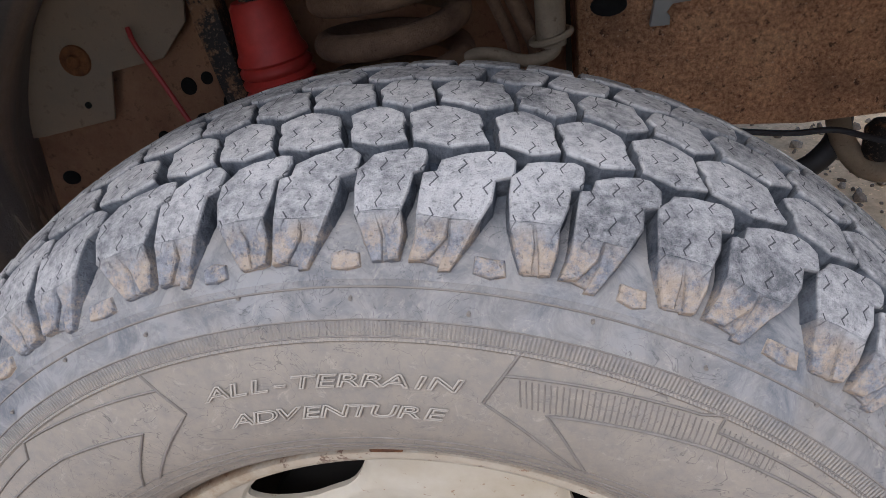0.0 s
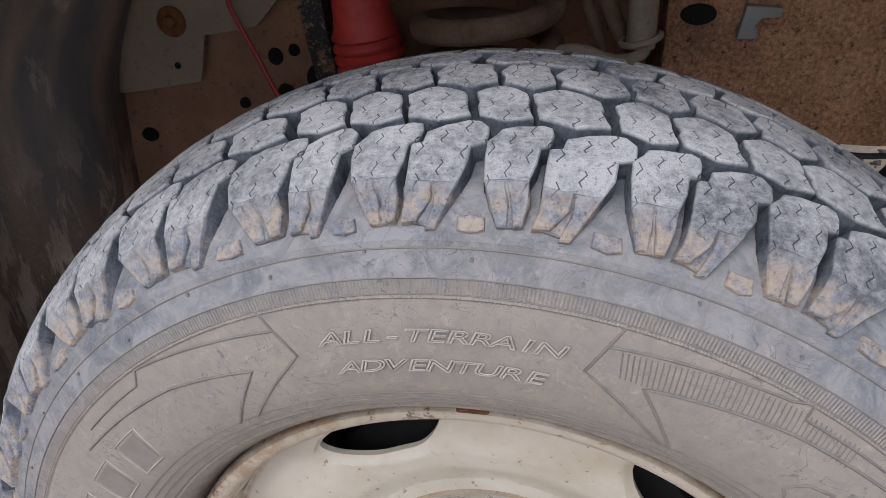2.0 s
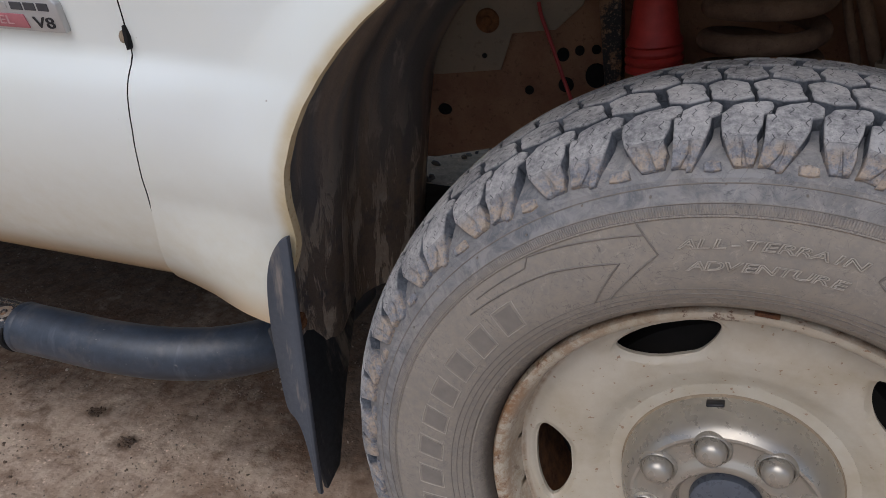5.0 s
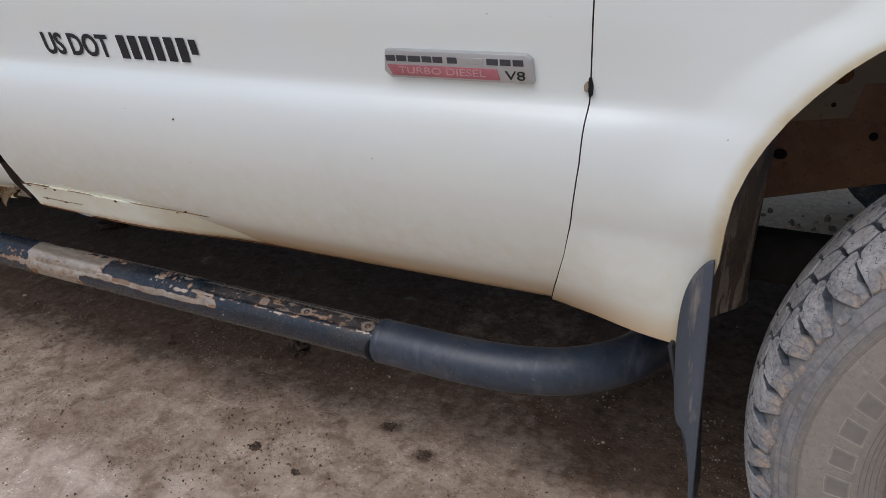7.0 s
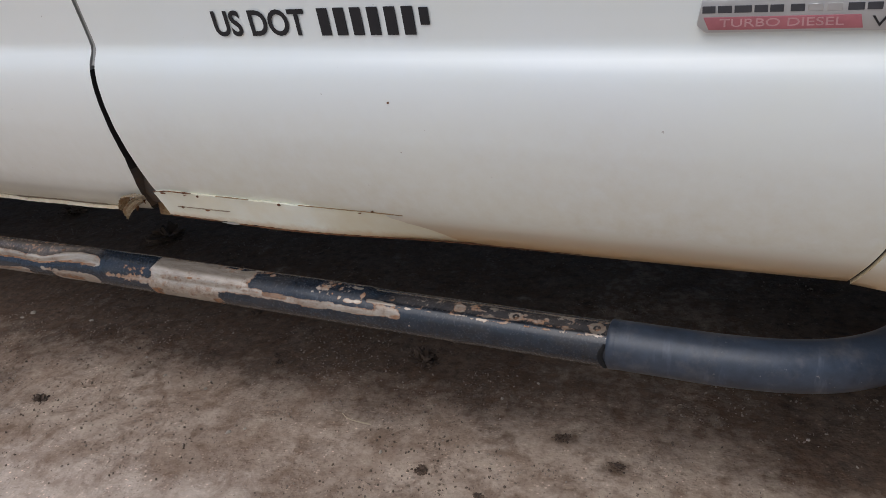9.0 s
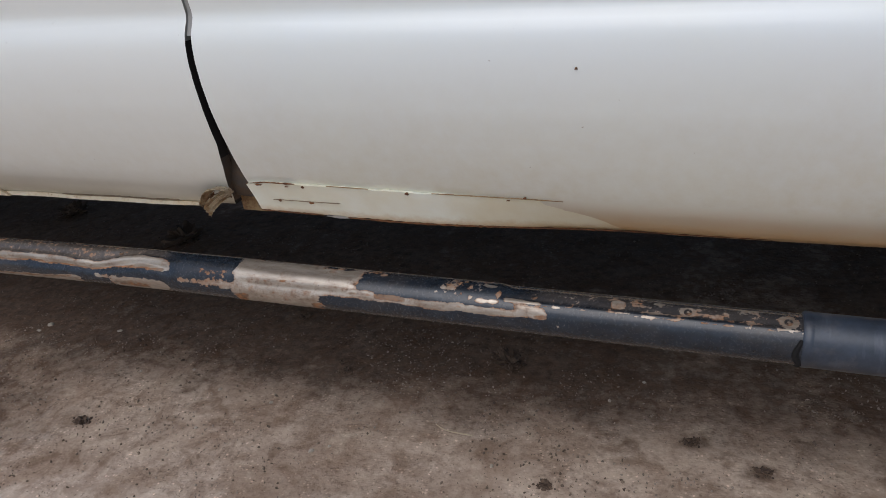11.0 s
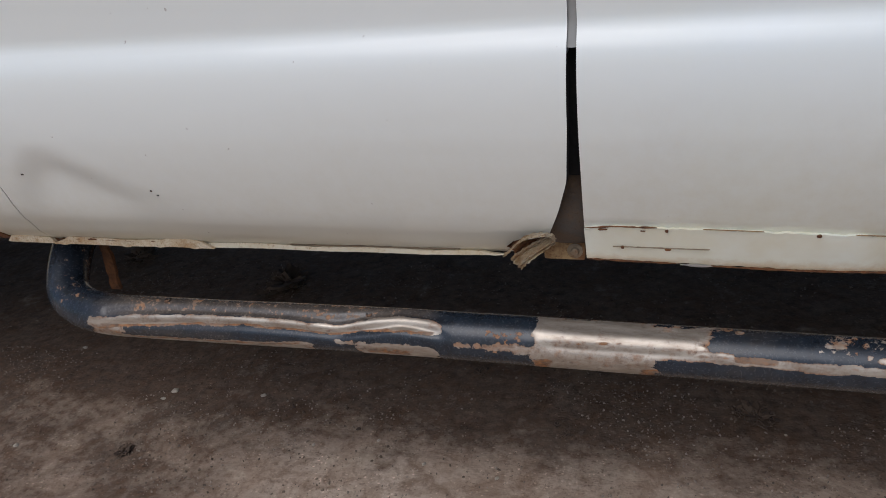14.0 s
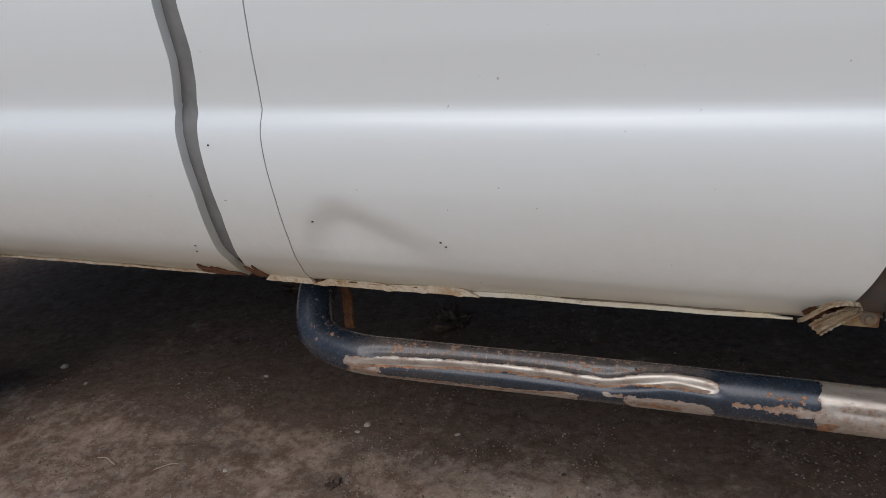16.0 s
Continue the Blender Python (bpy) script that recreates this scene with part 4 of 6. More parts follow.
def build_bar():
    straight = [(x, BAR_Y, BAR_Z) for x in np.arange(-2.60, -0.989, 0.003)]
    rear = spline([(-2.803, 0.255, 0.475), (-2.808, 0.215, 0.432), (-2.806, 0.170, 0.385), (-2.782, 0.126, 0.347), (-2.728, 0.102, 0.331), (-2.665, BAR_Y + 0.001, BAR_Z), (-2.60, BAR_Y, BAR_Z)], 14)
    pts = [Vector(p) for p in rear[:-1]] + [Vector(p) for p in straight]
    sides = 96

    def rad(x, ang):
        """Crushed places: a ridge with flats beside it on the rear half, a flattened sleeve, the flat seat of the lost step pad."""
        r = BAR_R
        k1 = smooth01(-2.70, -2.60, x) * smooth01(-2.03, -2.08, x)
        c_ = RIDGE(x)
        r -= k1 * (0.0058 * math.exp(-((ang - c_ + 20) / 13) ** 2) + 0.0048 * math.exp(-((ang - c_ - 20) / 14) ** 2))
        r -= 0.004 * smooth01(-2.26, -2.20, x) * smooth01(-2.12, -2.18, x) * math.exp(-((ang - 35) / 28) ** 2)
        r -= 0.0022 * smooth01(-1.92, -1.88, x) * smooth01(-1.68, -1.72, x) * math.exp(-((ang - 20) / 10) ** 2)
        r -= 0.0030 * smooth01(-1.92, -1.86, x) * smooth01(-1.66, -1.70, x) * math.exp(-((ang - 76) / 16) ** 2)
        r -= 0.0050 * smooth01(-1.44, -1.42, x) * smooth01(-0.98, -1.02, x) * smooth01(46, 60, ang) * smooth01(140, 118, ang)
        return r + 0.0004 * noise.noise((x * 14, ang * 0.03, 0))

    bm = bm_tube(pts, BAR_R, sides)
    for v in bm.verts:
        if v.co.x > -2.66:
            dy, dz = v.co.y - BAR_Y, v.co.z - BAR_Z
            f = rad(v.co.x, math.degrees(math.atan2(dz, -dy))) / BAR_R
            v.co.y, v.co.z = BAR_Y + dy * f, BAR_Z + dz * f
    me_w, grimes = [], []
    for v in bm.verts:
        # angle about the tube's axis, measured where the tube runs straight
        x = v.co.x
        c = Vector((x, BAR_Y, BAR_Z))
        a = math.degrees(math.atan2(v.co.z - c.z, -(v.co.y - c.y)))
        grimes.append(max(smooth01(-2.70, -2.62, x) * smooth01(-2.05, -2.10, x) * smooth01(RIDGE(x) + 4, RIDGE(x) + 12, a), 0.38 * smooth01(-1.40, -1.36, x) * smooth01(48, 56, a), 0.35 * smooth01(-20, -40, a)))
        me_w.append(bar_wear(x, a) if x > -2.70 else (0.06 + 0.22 * smooth01(30, 80, a) * smooth01(-2.80, -2.76, x), 0.6))
    for v in bm.verts:      # the tube hangs a little towards the rear
        v.co.z -= 0.008 * smooth01(-2.05, -2.68, v.co.x)
    ob = part("step_tube", bm, M_BAR, truck, "dented step tube, blue-black paint worn through to rusty steel", 60)
    at1 = ob.data.attributes.new("wear", "FLOAT", "POINT")
    at2 = ob.data.attributes.new("rust", "FLOAT", "POINT")
    at1.data.foreach_set("value", [a for a, b in me_w])
    at2.data.foreach_set("value", [b for a, b in me_w])
    at3 = ob.data.attributes.new("grime", "FLOAT", "POINT")
    at3.data.foreach_set("value", grimes)
    # clean bent end towards the front wheel, slipped over the step section
    fr = spline([(-1.005, BAR_Y, BAR_Z), (-0.93, BAR_Y, BAR_Z), (-0.85, BAR_Y + 0.001, BAR_Z), (-0.765, 0.104, BAR_Z), (-0.690, 0.130, BAR_Z), (-0.628, 0.178, BAR_Z + 0.001), (-0.590, 0.240, BAR_Z + 0.004), (-0.575, 0.35, BAR_Z + 0.01)], 12)
    k = Mat("blue_black_paint", 0.32)
    f = k.noise(40, 6, 0.7)
    cc = k.mix(k.ramp(f, (0.3, 0), (0.75, 1)), lin(38, 45, 55), lin(60, 69, 82))
    cc = k.mix(k.ramp(k.noise(34, 4, 0.6, stretch=(1.0, 0.22, 0.22)), (0.56, 0), (0.70, 0.32)), cc, lin(124, 129, 138))
    cc = k.mix(k.ramp(k.noise(13, 5, 0.7), (0.52, 0), (0.70, 0.5)), cc, lin(104, 100, 98))
    cc = k.mix(k.ramp(k.noise(150, 4), (0.69, 0), (0.75, 0.4)), cc, lin(150, 145, 138))
    k.set(Base_Color=cc, Roughness=k.ramp(f, (0.2, 0.3), (0.8, 0.5)))
    part("tube_bend", bm_tube(fr, 0.0383, 40), k.m, ob, "smooth blue-black painted tube bend")
    part("sleeve_ring", bm_tube([Vector((-1.012, BAR_Y, BAR_Z)), Vector((-1.009, BAR_Y, BAR_Z)), Vector((-1.002, BAR_Y, BAR_Z)), Vector((-0.999, BAR_Y, BAR_Z))],
                                lambda i, a: (0.0370, 0.0390, 0.0390, 0.0384)[i], 40), k.m, ob)
    notch = [Vector((-1.0165 + 0.003 * math.sin(q * 0.5), BAR_Y - 0.0363 * math.cos(radians(-62 + 6 * q)), BAR_Z + 0.0363 * math.sin(radians(-62 + 6 * q)))) for q in range(16)]
    part("sleeve_notch", bm_tube(notch, lambda i, a: 0.0022 + 0.0028 * math.sin(math.pi * min(i, 15) / 15), 8), M_VOID, ob)
    for x, a_ in ((-1.382, 70), (-1.160, 70), (-1.030, 70), (-2.541, 84), (-2.299, 84), (-2.172, 80)):
        bm2 = bm_lathe([(0.0022, 0.003), (0.0022, -0.0005), (0.0044, -0.0012), (0.0058, 0.0002), (0.006, 0.003)], 14)
        bmesh.ops.rotate(bm2, verts=bm2.verts, matrix=Matrix.Rotation(radians(-90), 3, "X"))
        part("bolt_hole", bm2, M_BLACKRUST, ob, m=pose(x, BAR_Y - (BAR_R - 0.0048) * math.cos(radians(a_)), BAR_Z + (BAR_R - 0.0048) * math.sin(radians(a_)), 90 - a_))
    # hangers up to the frame
    bm3 = bmesh.new()
    rows3 = []
    for i in range(25):
        z = 0.30 + 0.30 * i / 24
        wl, wr = 0.010 + 0.005 * noise.noise((z * 60, 1, 0)), 0.010 + 0.007 * noise.noise((z * 45, 5, 0))
        rows3.append([bm3.verts.new((-2.765 + dx, 0.222 + dy, z)) for dx, dy in ((-wl, -0.003), (wr, -0.003 + 0.004 * noise.noise((z * 50, 9, 0))), (wr, 0.004), (-wl, 0.004))])
    for a3, b3 in zip(rows3, rows3[1:]):
        for j in range(4):
            bm3.faces.new((a3[j], a3[(j + 1) % 4], b3[(j + 1) % 4], b3[j]))
    bm3.faces.new(rows3[0][::-1])
    bm3.faces.new(rows3[-1])
    bmesh.ops.recalc_face_normals(bm3, faces=bm3.faces[:])
    part("hanger", bm3, M_RUST, ob, "thin ragged rust-eaten steel hanger")
    part("hanger", bm_box((-0.60, 0.335, 0.32), (-0.55, 0.36, 0.60), 0.004), M_BLACKRUST, ob)
    return ob


step_tube = build_bar()


# ---- the wheel ----
wheel_at = pose(-0.004, 0, 0.392, 0, -RAKE, -3.0)      # turned a little towards the camera's side
RIM = [(0.2375, 0.012), (0.2392, -0.010), (0.2385, -0.0195), (0.2360, -0.0235), (0.2310, -0.0225), (0.2262, -0.0195), (0.2232, -0.0130), (0.2205, 0.004), (0.2172, 0.0170),
       (0.2120, 0.0190), (0.2040, 0.0170), (0.1950, 0.0165), (0.1800, 0.0175), (0.1600, 0.0195), (0.1420, 0.0240), (0.1300, 0.0300), (0.1220, 0.0330), (0.1100, 0.0340), (0.0600, 0.0340)]
VENTS = [-24.0 + 72 * i for i in range(5)]


def rim_y(r):
    return float(np.interp(-r, [-q[0] for q in RIM[8:]], [q[1] for q in RIM[8:]]))


def build_wheel():
    bm = bm_lathe(RIM[:9], 192)
    r_out, r_in = RIM[8][0], 0.122
    n_t, n_k = 96, 14
    for c in VENTS:
        rings = []
        for k_ in range(n_k + 1):
            ring = []
            for i in range(n_t):
                th = 2 * math.pi * i / n_t
                ct, st_ = math.cos(th), math.sin(th)
                # vent outline in (degrees, radius): flat along the rim, rounded towards the hub
                pw = 0.36 if ct > 0 else 0.8
                du = 15.3 * math.copysign(abs(ct) ** pw, ct) * (1.0 - 0.34 * max(0, -st_))
                dr = 0.1925 + (0.0085 * abs(st_) ** 0.7 if st_ > 0 else -0.0300 * abs(st_) ** 0.75)
                # border of the sector
                m_ = max(abs(ct), abs(st_))
                bu, br = 36.0 * ct / m_, 0.5 * (r_out + r_in) + 0.5 * (r_out - r_in) * st_ / m_
                f = (k_ / n_k) ** 1.6
                u, r = du + (bu - du) * f, dr + (br - dr) * f
                dist = math.hypot(radians(u - du) * r, r - dr)
                y = rim_y(r) + 0.0050 * smooth01(0.008, 0.0, dist) + 0.002 * math.cos(radians(u) * 5) * smooth01(0.125, 0.15, r) * smooth01(0.216, 0.19, r)
                a = radians(c + u)
                ring.append(bm.verts.new((r * math.sin(a), y, r * math.cos(a))))
            rings.append(ring)
        for a, b in zip(rings, rings[1:]):
            for i in range(n_t):
                bm.faces.new((a[i], a[(i + 1) % n_t], b[(i + 1) % n_t], b[i]))
        back = [bm.verts.new(v.co + Vector((0, 0.005, 0))) for v in rings[0]]
        for i in range(n_t):
            bm.faces.new((rings[0][i], rings[0][(i + 1) % n_t], back[(i + 1) % n_t], back[i]))
    hub = bm_lathe([(r_in, rim_y(r_in)), (0.11, 0.034), (0.06, 0.034)], 96)
    me_h = bpy.data.meshes.new("tmp")
    hub.to_mesh(me_h)
    hub.free()
    bm.from_mesh(me_h)
    bmesh.ops.remove_doubles(bm, verts=bm.verts[:], dist=0.0004)
    bmesh.ops.recalc_face_normals(bm, faces=bm.faces[:])
    rim = part("front_wheel", bm, M_RIM, truck, "white steel wheel with rust-stained lip and five vents", 35, wheel_at)
    # barrel behind the disc, and the dark brake inside
    part("rim_barrel", bm_lathe([(0.2375, 0.012), (0.226, 0.02), (0.2165, 0.03), (0.212, 0.06), (0.212, 0.16), (0.232, 0.19)], 96), M_RUST, rim)
    part("brake_disc", bm_lathe([(0.06, 0.075), (0.165, 0.075), (0.165, 0.10), (0.06, 0.10)], 64, True), M_DARK, rim)
    part("dust_shield", bm_lathe([(0.03, 0.13), (0.214, 0.13), (0.214, 0.134), (0.03, 0.134)], 48, True), M_DARK, rim)
    # silver hub cover
    cap = part("hub_cover", bm_lathe([(0.1145, 0.034), (0.1138, 0.022), (0.1110, 0.008), (0.1065, -0.003), (0.1020, -0.0085), (0.0985, -0.0118), (0.0955, -0.0122), (0.0925, -0.0095), (0.0890, -0.0085), (0.0740, -0.0090),
                                      (0.0680, -0.0108), (0.0640, -0.0140), (0.0600, -0.0150), (0.0555, -0.0140), (0.0520, -0.0100), (0.0500, -0.002), (0.0480, 0.004), (0.0, 0.005)], 96), M_CAP, rim, "silver plastic hub cover", 30, Matrix.Diagonal((0.94, 1, 0.94, 1)))
    part("cover_seam", bm_lathe([(0.1060, 0.0300), (0.1082, 0.0318), (0.1094, 0.0345)], 96), M_TANSTEEL, rim, "dirt-filled seam round the hub cover")
    for i in range(8):
        a = radians(-16 + 45 * i)
        nut = bm_lathe([(0.0205, 0.004), (0.0205, -0.004), (0.0185, -0.0065), (0.0168, -0.0052), (0.0160, 0.0), (0.0152, -0.009), (0.0135, -0.0145), (0.0095, -0.0178), (0.0, -0.0188)], 28)
        part("lug_cover", nut, M_CAP, cap, m=pose(0.0825 * math.sin(a), -0.0075, 0.0825 * math.cos(a)))
    part("centre_badge", bm_lathe([(0.0, -0.0065), (0.030, -0.0060), (0.036, -0.0035), (0.038, 0.004)], 48), M_BLUE, cap, "plain dark oval centre badge")
    for k_ in range(3):
        part("badge_bar", bm_box((-0.016 + 0.011 * k_, -0.0080, -0.007), (-0.010 + 0.011 * k_, -0.0058, 0.008), 0.001, 1), M_CHROME, cap)
    part("pry_slot", bm_box((-0.009, 0.017, 0.1105), (0.009, 0.027, 0.1152), 0.001, 1), M_INK, cap, m=pose(0, 0, 0, 0, -13, 0))
    part("balance_weight", bm_box((-0.010, -0.0245, 0.2362), (0.010, -0.0165, 0.2402), 0.0012), M_RUST, rim, m=pose(0, 0, 0, 0, 1, 0))
    return rim


front_wheel = build_wheel()

# tyre carcass: (radius, y), outer face to inner face, at the bottom of the grooves
CARCASS = [(0.232, -0.006), (0.2405, -0.0165), (0.2440, -0.0270), (0.2495, -0.0345), (0.2550, -0.0400), (0.2570, -0.0400), (0.2580, -0.0425), (0.2680, -0.0490), (0.2850, -0.0545), (0.3050, -0.0560), (0.3250, -0.0548),
           (0.3372, -0.0524), (0.3386, -0.0533), (0.3398, -0.0518), (0.3478, -0.0496), (0.3489, -0.0497), (0.3501, -0.0488), (0.3640, -0.0416), (0.3656, -0.0415), (0.3672, -0.0396), (0.3780, -0.0300), (0.3870, -0.0170), (0.3935, -0.0020), (0.3985, 0.0150),
           (0.4035, 0.0450), (0.4055, 0.0800), (0.4035, 0.1150), (0.3985, 0.1450), (0.3935, 0.1620), (0.3780, 0.1900), (0.3500, 0.2090), (0.3050, 0.2160), (0.2600, 0.2050), (0.2320, 0.1750)]
tyre = part("tyre", bm_lathe(CARCASS, 288), M_SIDE, front_wheel, "worn all-terrain tyre grey with dust", 28)

# the tread: arc length t runs from the crown's middle (0) out to the side wall
PROFILE = []


def tread_profile():
    pts = [Vector((y, r)) for r, y in CARCASS[13:26]][::-1]      # crown middle outwards
    fine = []
    for a, b in zip(pts, pts[1:]):
        for i in range(8):
            fine.append(a.lerp(b, i / 8))
    for _ in range(6):
        fine = [fine[0]] + [(fine[i - 1] + fine[i] * 2 + fine[i + 1]) / 4 for i in range(1, len(fine) - 1)] + [fine[-1]]
    t = 0.0
    for i, p in enumerate(fine):
        if i:
            t += (p - fine[i - 1]).length
        d = (fine[min(i + 1, len(fine) - 1)] - fine[max(i - 1, 0)]).normalized()
        PROFILE.append((t, p.x, p.y, d.y * -1, d.x))
    return t


tread_profile()
PT = np.array(PROFILE)


def on_tyre(s, t, h, mirror=False):
    """A point s along the tyre, t across from the crown, h above the carcass, at the tyre's top."""
    tt = abs(t)
    y, r, ny, nr = (float(np.interp(tt, PT[:, 0], PT[:, c])) for c in (1, 2, 3, 4))
    n = Vector((ny, nr)).normalized()
    if n.y < 0 and tt < 0.05:
        n = -n
    if n.x > 0:
        n = Vector((-n.x, n.y))
    n = Vector((-abs(n.x), abs(n.y)))
    yy, rr = y + n.x * h, r + n.y * h
    if t < 0:
        yy = 2 * 0.080 - yy
    a = s / 0.405
    return Vector((rr * math.sin(a), yy, rr * math.cos(a)))


H = 0.0125
N_BLOCK = 62
PITCH = 2 * math.pi * 0.405 / N_BLOCK
P = PITCH / 2 * 1000          # half a pitch in millimetres


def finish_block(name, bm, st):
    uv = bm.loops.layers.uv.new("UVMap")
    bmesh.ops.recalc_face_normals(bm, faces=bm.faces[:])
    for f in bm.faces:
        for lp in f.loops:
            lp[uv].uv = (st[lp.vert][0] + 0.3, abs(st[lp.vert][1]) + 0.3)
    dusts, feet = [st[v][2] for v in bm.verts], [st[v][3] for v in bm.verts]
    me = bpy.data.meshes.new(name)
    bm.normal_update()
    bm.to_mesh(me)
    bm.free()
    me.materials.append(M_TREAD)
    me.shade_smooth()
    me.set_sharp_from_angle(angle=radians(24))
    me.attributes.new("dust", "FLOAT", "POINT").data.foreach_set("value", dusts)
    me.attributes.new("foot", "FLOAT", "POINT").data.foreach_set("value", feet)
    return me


def add_prism(bm, st, poly, hfn, dust=1.0, foot=0.0, cham=0.0011, spread=0.0015):
    """A block over a polygon of (s, t) millimetres; hfn gives its height at t."""
    n = len(poly)
    c = Vector((sum(p[0] for p in poly) / n, sum(p[1] for p in poly) / n))
    loops = []
    for k_, (grow, dh, d) in enumerate(((-cham, 0.0, dust), (0.0, -cham * 0.8, dust * 0.8), (0.0003, -cham * 0.8 - 0.0014, 0.08), (spread, None, 0.0))):
        ring = []
        for s_, t_ in poly:
            q = Vector((s_, t_)) - c
            q = c + q * (1 + grow * 1000 / max(q.length, 4))
            h = -0.003 if dh is None else hfn(abs(t_)) + dh + 0.0005 * noise.noise((s_ * 0.3, t_ * 0.3, len(bm.verts) * 0.01))
            v = bm.verts.new(on_tyre(q.x / 1000, q.y / 1000, h))
            st[v] = (q.x / 1000, q.y / 1000, d, foot * smooth01(103, 113, abs(t_)))
            ring.append(v)
        loops.append(ring)
    mid_h = hfn(abs(c.y)) + 0.0002
    cv = bm.verts.new(on_tyre(c.x / 1000, c.y / 1000, mid_h))
    st[cv] = (c.x / 1000, c.y / 1000, dust, foot)
    for i in range(n):
        bm.faces.new((loops[0][i], loops[0][(i + 1) % n], cv))
        for a, b in zip(loops, loops[1:]):
            bm.faces.new((a[i], a[(i + 1) % n], b[(i + 1) % n], b[i]))


def flat_h(t):
    return H


def shoulder_h(t):
    return H * float(np.interp(t, [0, 94, 102, 106, 111, 118, 126, 134], [1.0, 1.0, 1.05, 0.90, 0.66, 0.47, 0.34, 0.24]))


# outlines of the blocks: (share of a pitch, millimetres across from the crown)
ROW_MID = [(-.07, 37), (.06, 33.5), (.20, 30), (.34, 28.5), (.56, 31), (.80, 37), (.86, 44), (.84, 47), (.92, 57), (.96, 61), (.78, 63.5), (.55, 66), (.34, 64), (.07, 61), (.02, 52), (.04, 48), (-.02, 43)]
ROW_CENTRE = [(.0, 5), (.08, -2), (.16, -7), (.46, -7.5), (.84, -5), (.88, 4), (.95, 8), (1.0, 19), (.85, 24), (.68, 29), (.52, 27), (.38, 24), (.10, 20), (.11, 12), (.03, 9)]
ROW_FAR = [(.02, -20), (.08, -30), (.20, -41), (.52, -43), (.86, -41), (.97, -36), (.92, -22), (.86, -15), (.66, -12), (.40, -11), (.10, -14)]
ROW_FAR_SHOULDER = [(.04, -48), (.30, -52), (.55, -50), (.92, -46), (.93, -70), (.88, -96), (.74, -110), (.24, -110), (.10, -96), (.06, -70)]
SHOULDER_A = [(.27, 77.5), (.34, 72.5), (.57, 69.5), (.84, 68.5), (1.0, 67.5), (1.14, 68.5), (1.18, 74), (1.15, 82.5), (1.00, 84.5), (.985, 95), (.90, 103.8), (.70, 105), (.52, 104.2), (.34, 105.2), (.19, 104.8), (.13, 92), (.13, 82.5)]
SHOULDER_B = [(.27, 76), (.52, 70.5), (.70, 68.5), (.84, 66.5), (1.0, 67.5), (1.13, 71.5), (1.13, 83), (.92, 86), (.91, 97), (.82, 105.5), (.66, 107), (.49, 106.2), (.28, 106.8), (.09, 105.2), (.085, 92), (.10, 85), (.245, 83.5)]
FEET_A = [([(.19, 104.6), (.52, 104.0), (.61, 113), (.62, 124), (.44, 124.5), (.31, 115)], 0.0), ([(.55, 104.0), (.90, 103.6), (.95, 112.5), (.89, 123), (.72, 123.5), (.67, 114)], 0.0016)]
FEET_B = [([(.09, 105.0), (.46, 106.4), (.44, 114), (.25, 123), (.02, 123.5), (.07, 114)], 0.0016), ([(.49, 106.0), (.82, 105.2), (.70, 114), (.51, 127), (.37, 127), (.47, 115)], 0.0)]


def worn(poly, seed, amount=0.55):
    """The outline in millimetres at the middle pitch, its corners worn unevenly."""
    rng = random.Random(seed)
    return [(u * P * 2 - P + rng.uniform(-amount, amount), t_ + rng.uniform(-amount, amount)) for u, t_ in poly]


def simple_block(name, poly, hfn=flat_h):
    bm, st = bmesh.new(), {}
    add_prism(bm, st, poly, hfn)
    return finish_block(name, bm, st)


def shoulder_block(seed, outline, feet):
    bm, st = bmesh.new(), {}
    add_prism(bm, st, worn(outline, seed, 0.45), shoulder_h, 1.0, 0.0)
    skirt = [(.19, 104.0), (.50, 103.8), (.89, 103.4), (.93, 113), (.86, 123), (.50, 124.5), (.31, 115)] if outline is SHOULDER_A else [(.09, 104.6), (.49, 105.6), (.81, 104.8), (.69, 114), (.49, 126), (.10, 123), (.07, 114)]
    add_prism(bm, st, worn(skirt, seed * 5, 0.4), lambda t: shoulder_h(t) - 0.0020 * smooth01(103, 108, t), 0.6, 0.8)
    for k_, (foot_, proud) in enumerate(feet):
        add_prism(bm, st, worn(foot_, seed * 3 + k_, 0.5), lambda t: shoulder_h(t) + (proud - 0.0006) * smooth01(106, 114, t), 0.75, 1.0)
    return finish_block("shoulder_block", bm, st)


def side_lug(seed):
    """The low bar that stands in every second valley between the shoulder blocks."""
    bm, st = bmesh.new(), {}
    add_prism(bm, st, worn([(.33, 119.5), (.50, 119), (.69, 119.5), (.72, 127), (.52, 128), (.32, 127)], seed + 7, 0.7), lambda t: 0.0024, 0.6, 1.0, 0.0008, 0.003)
    return finish_block("side_lug", bm, st)


MESH_CENTRE = [simple_block("tread_block", worn(ROW_CENTRE, 11 + k_)) for k_ in range(3)]
MESH_MID = [simple_block("tread_block", worn(ROW_MID, 21 + k_)) for k_ in range(4)]
MESH_FAR = [simple_block("tread_block", worn(ROW_FAR, 31 + k_)) for k_ in range(3)]
MESH_A = [shoulder_block(41 + k_, SHOULDER_A, FEET_A) for k_ in range(3)]
MESH_B = [shoulder_block(46 + k_, SHOULDER_B, FEET_B) for k_ in range(3)]
MESH_LUG = [side_lug(51 + k_) for k_ in range(3)]
MESH_FAR_SHOULDER = [simple_block("shoulder_block", worn(ROW_FAR_SHOULDER, 61), shoulder_h)]


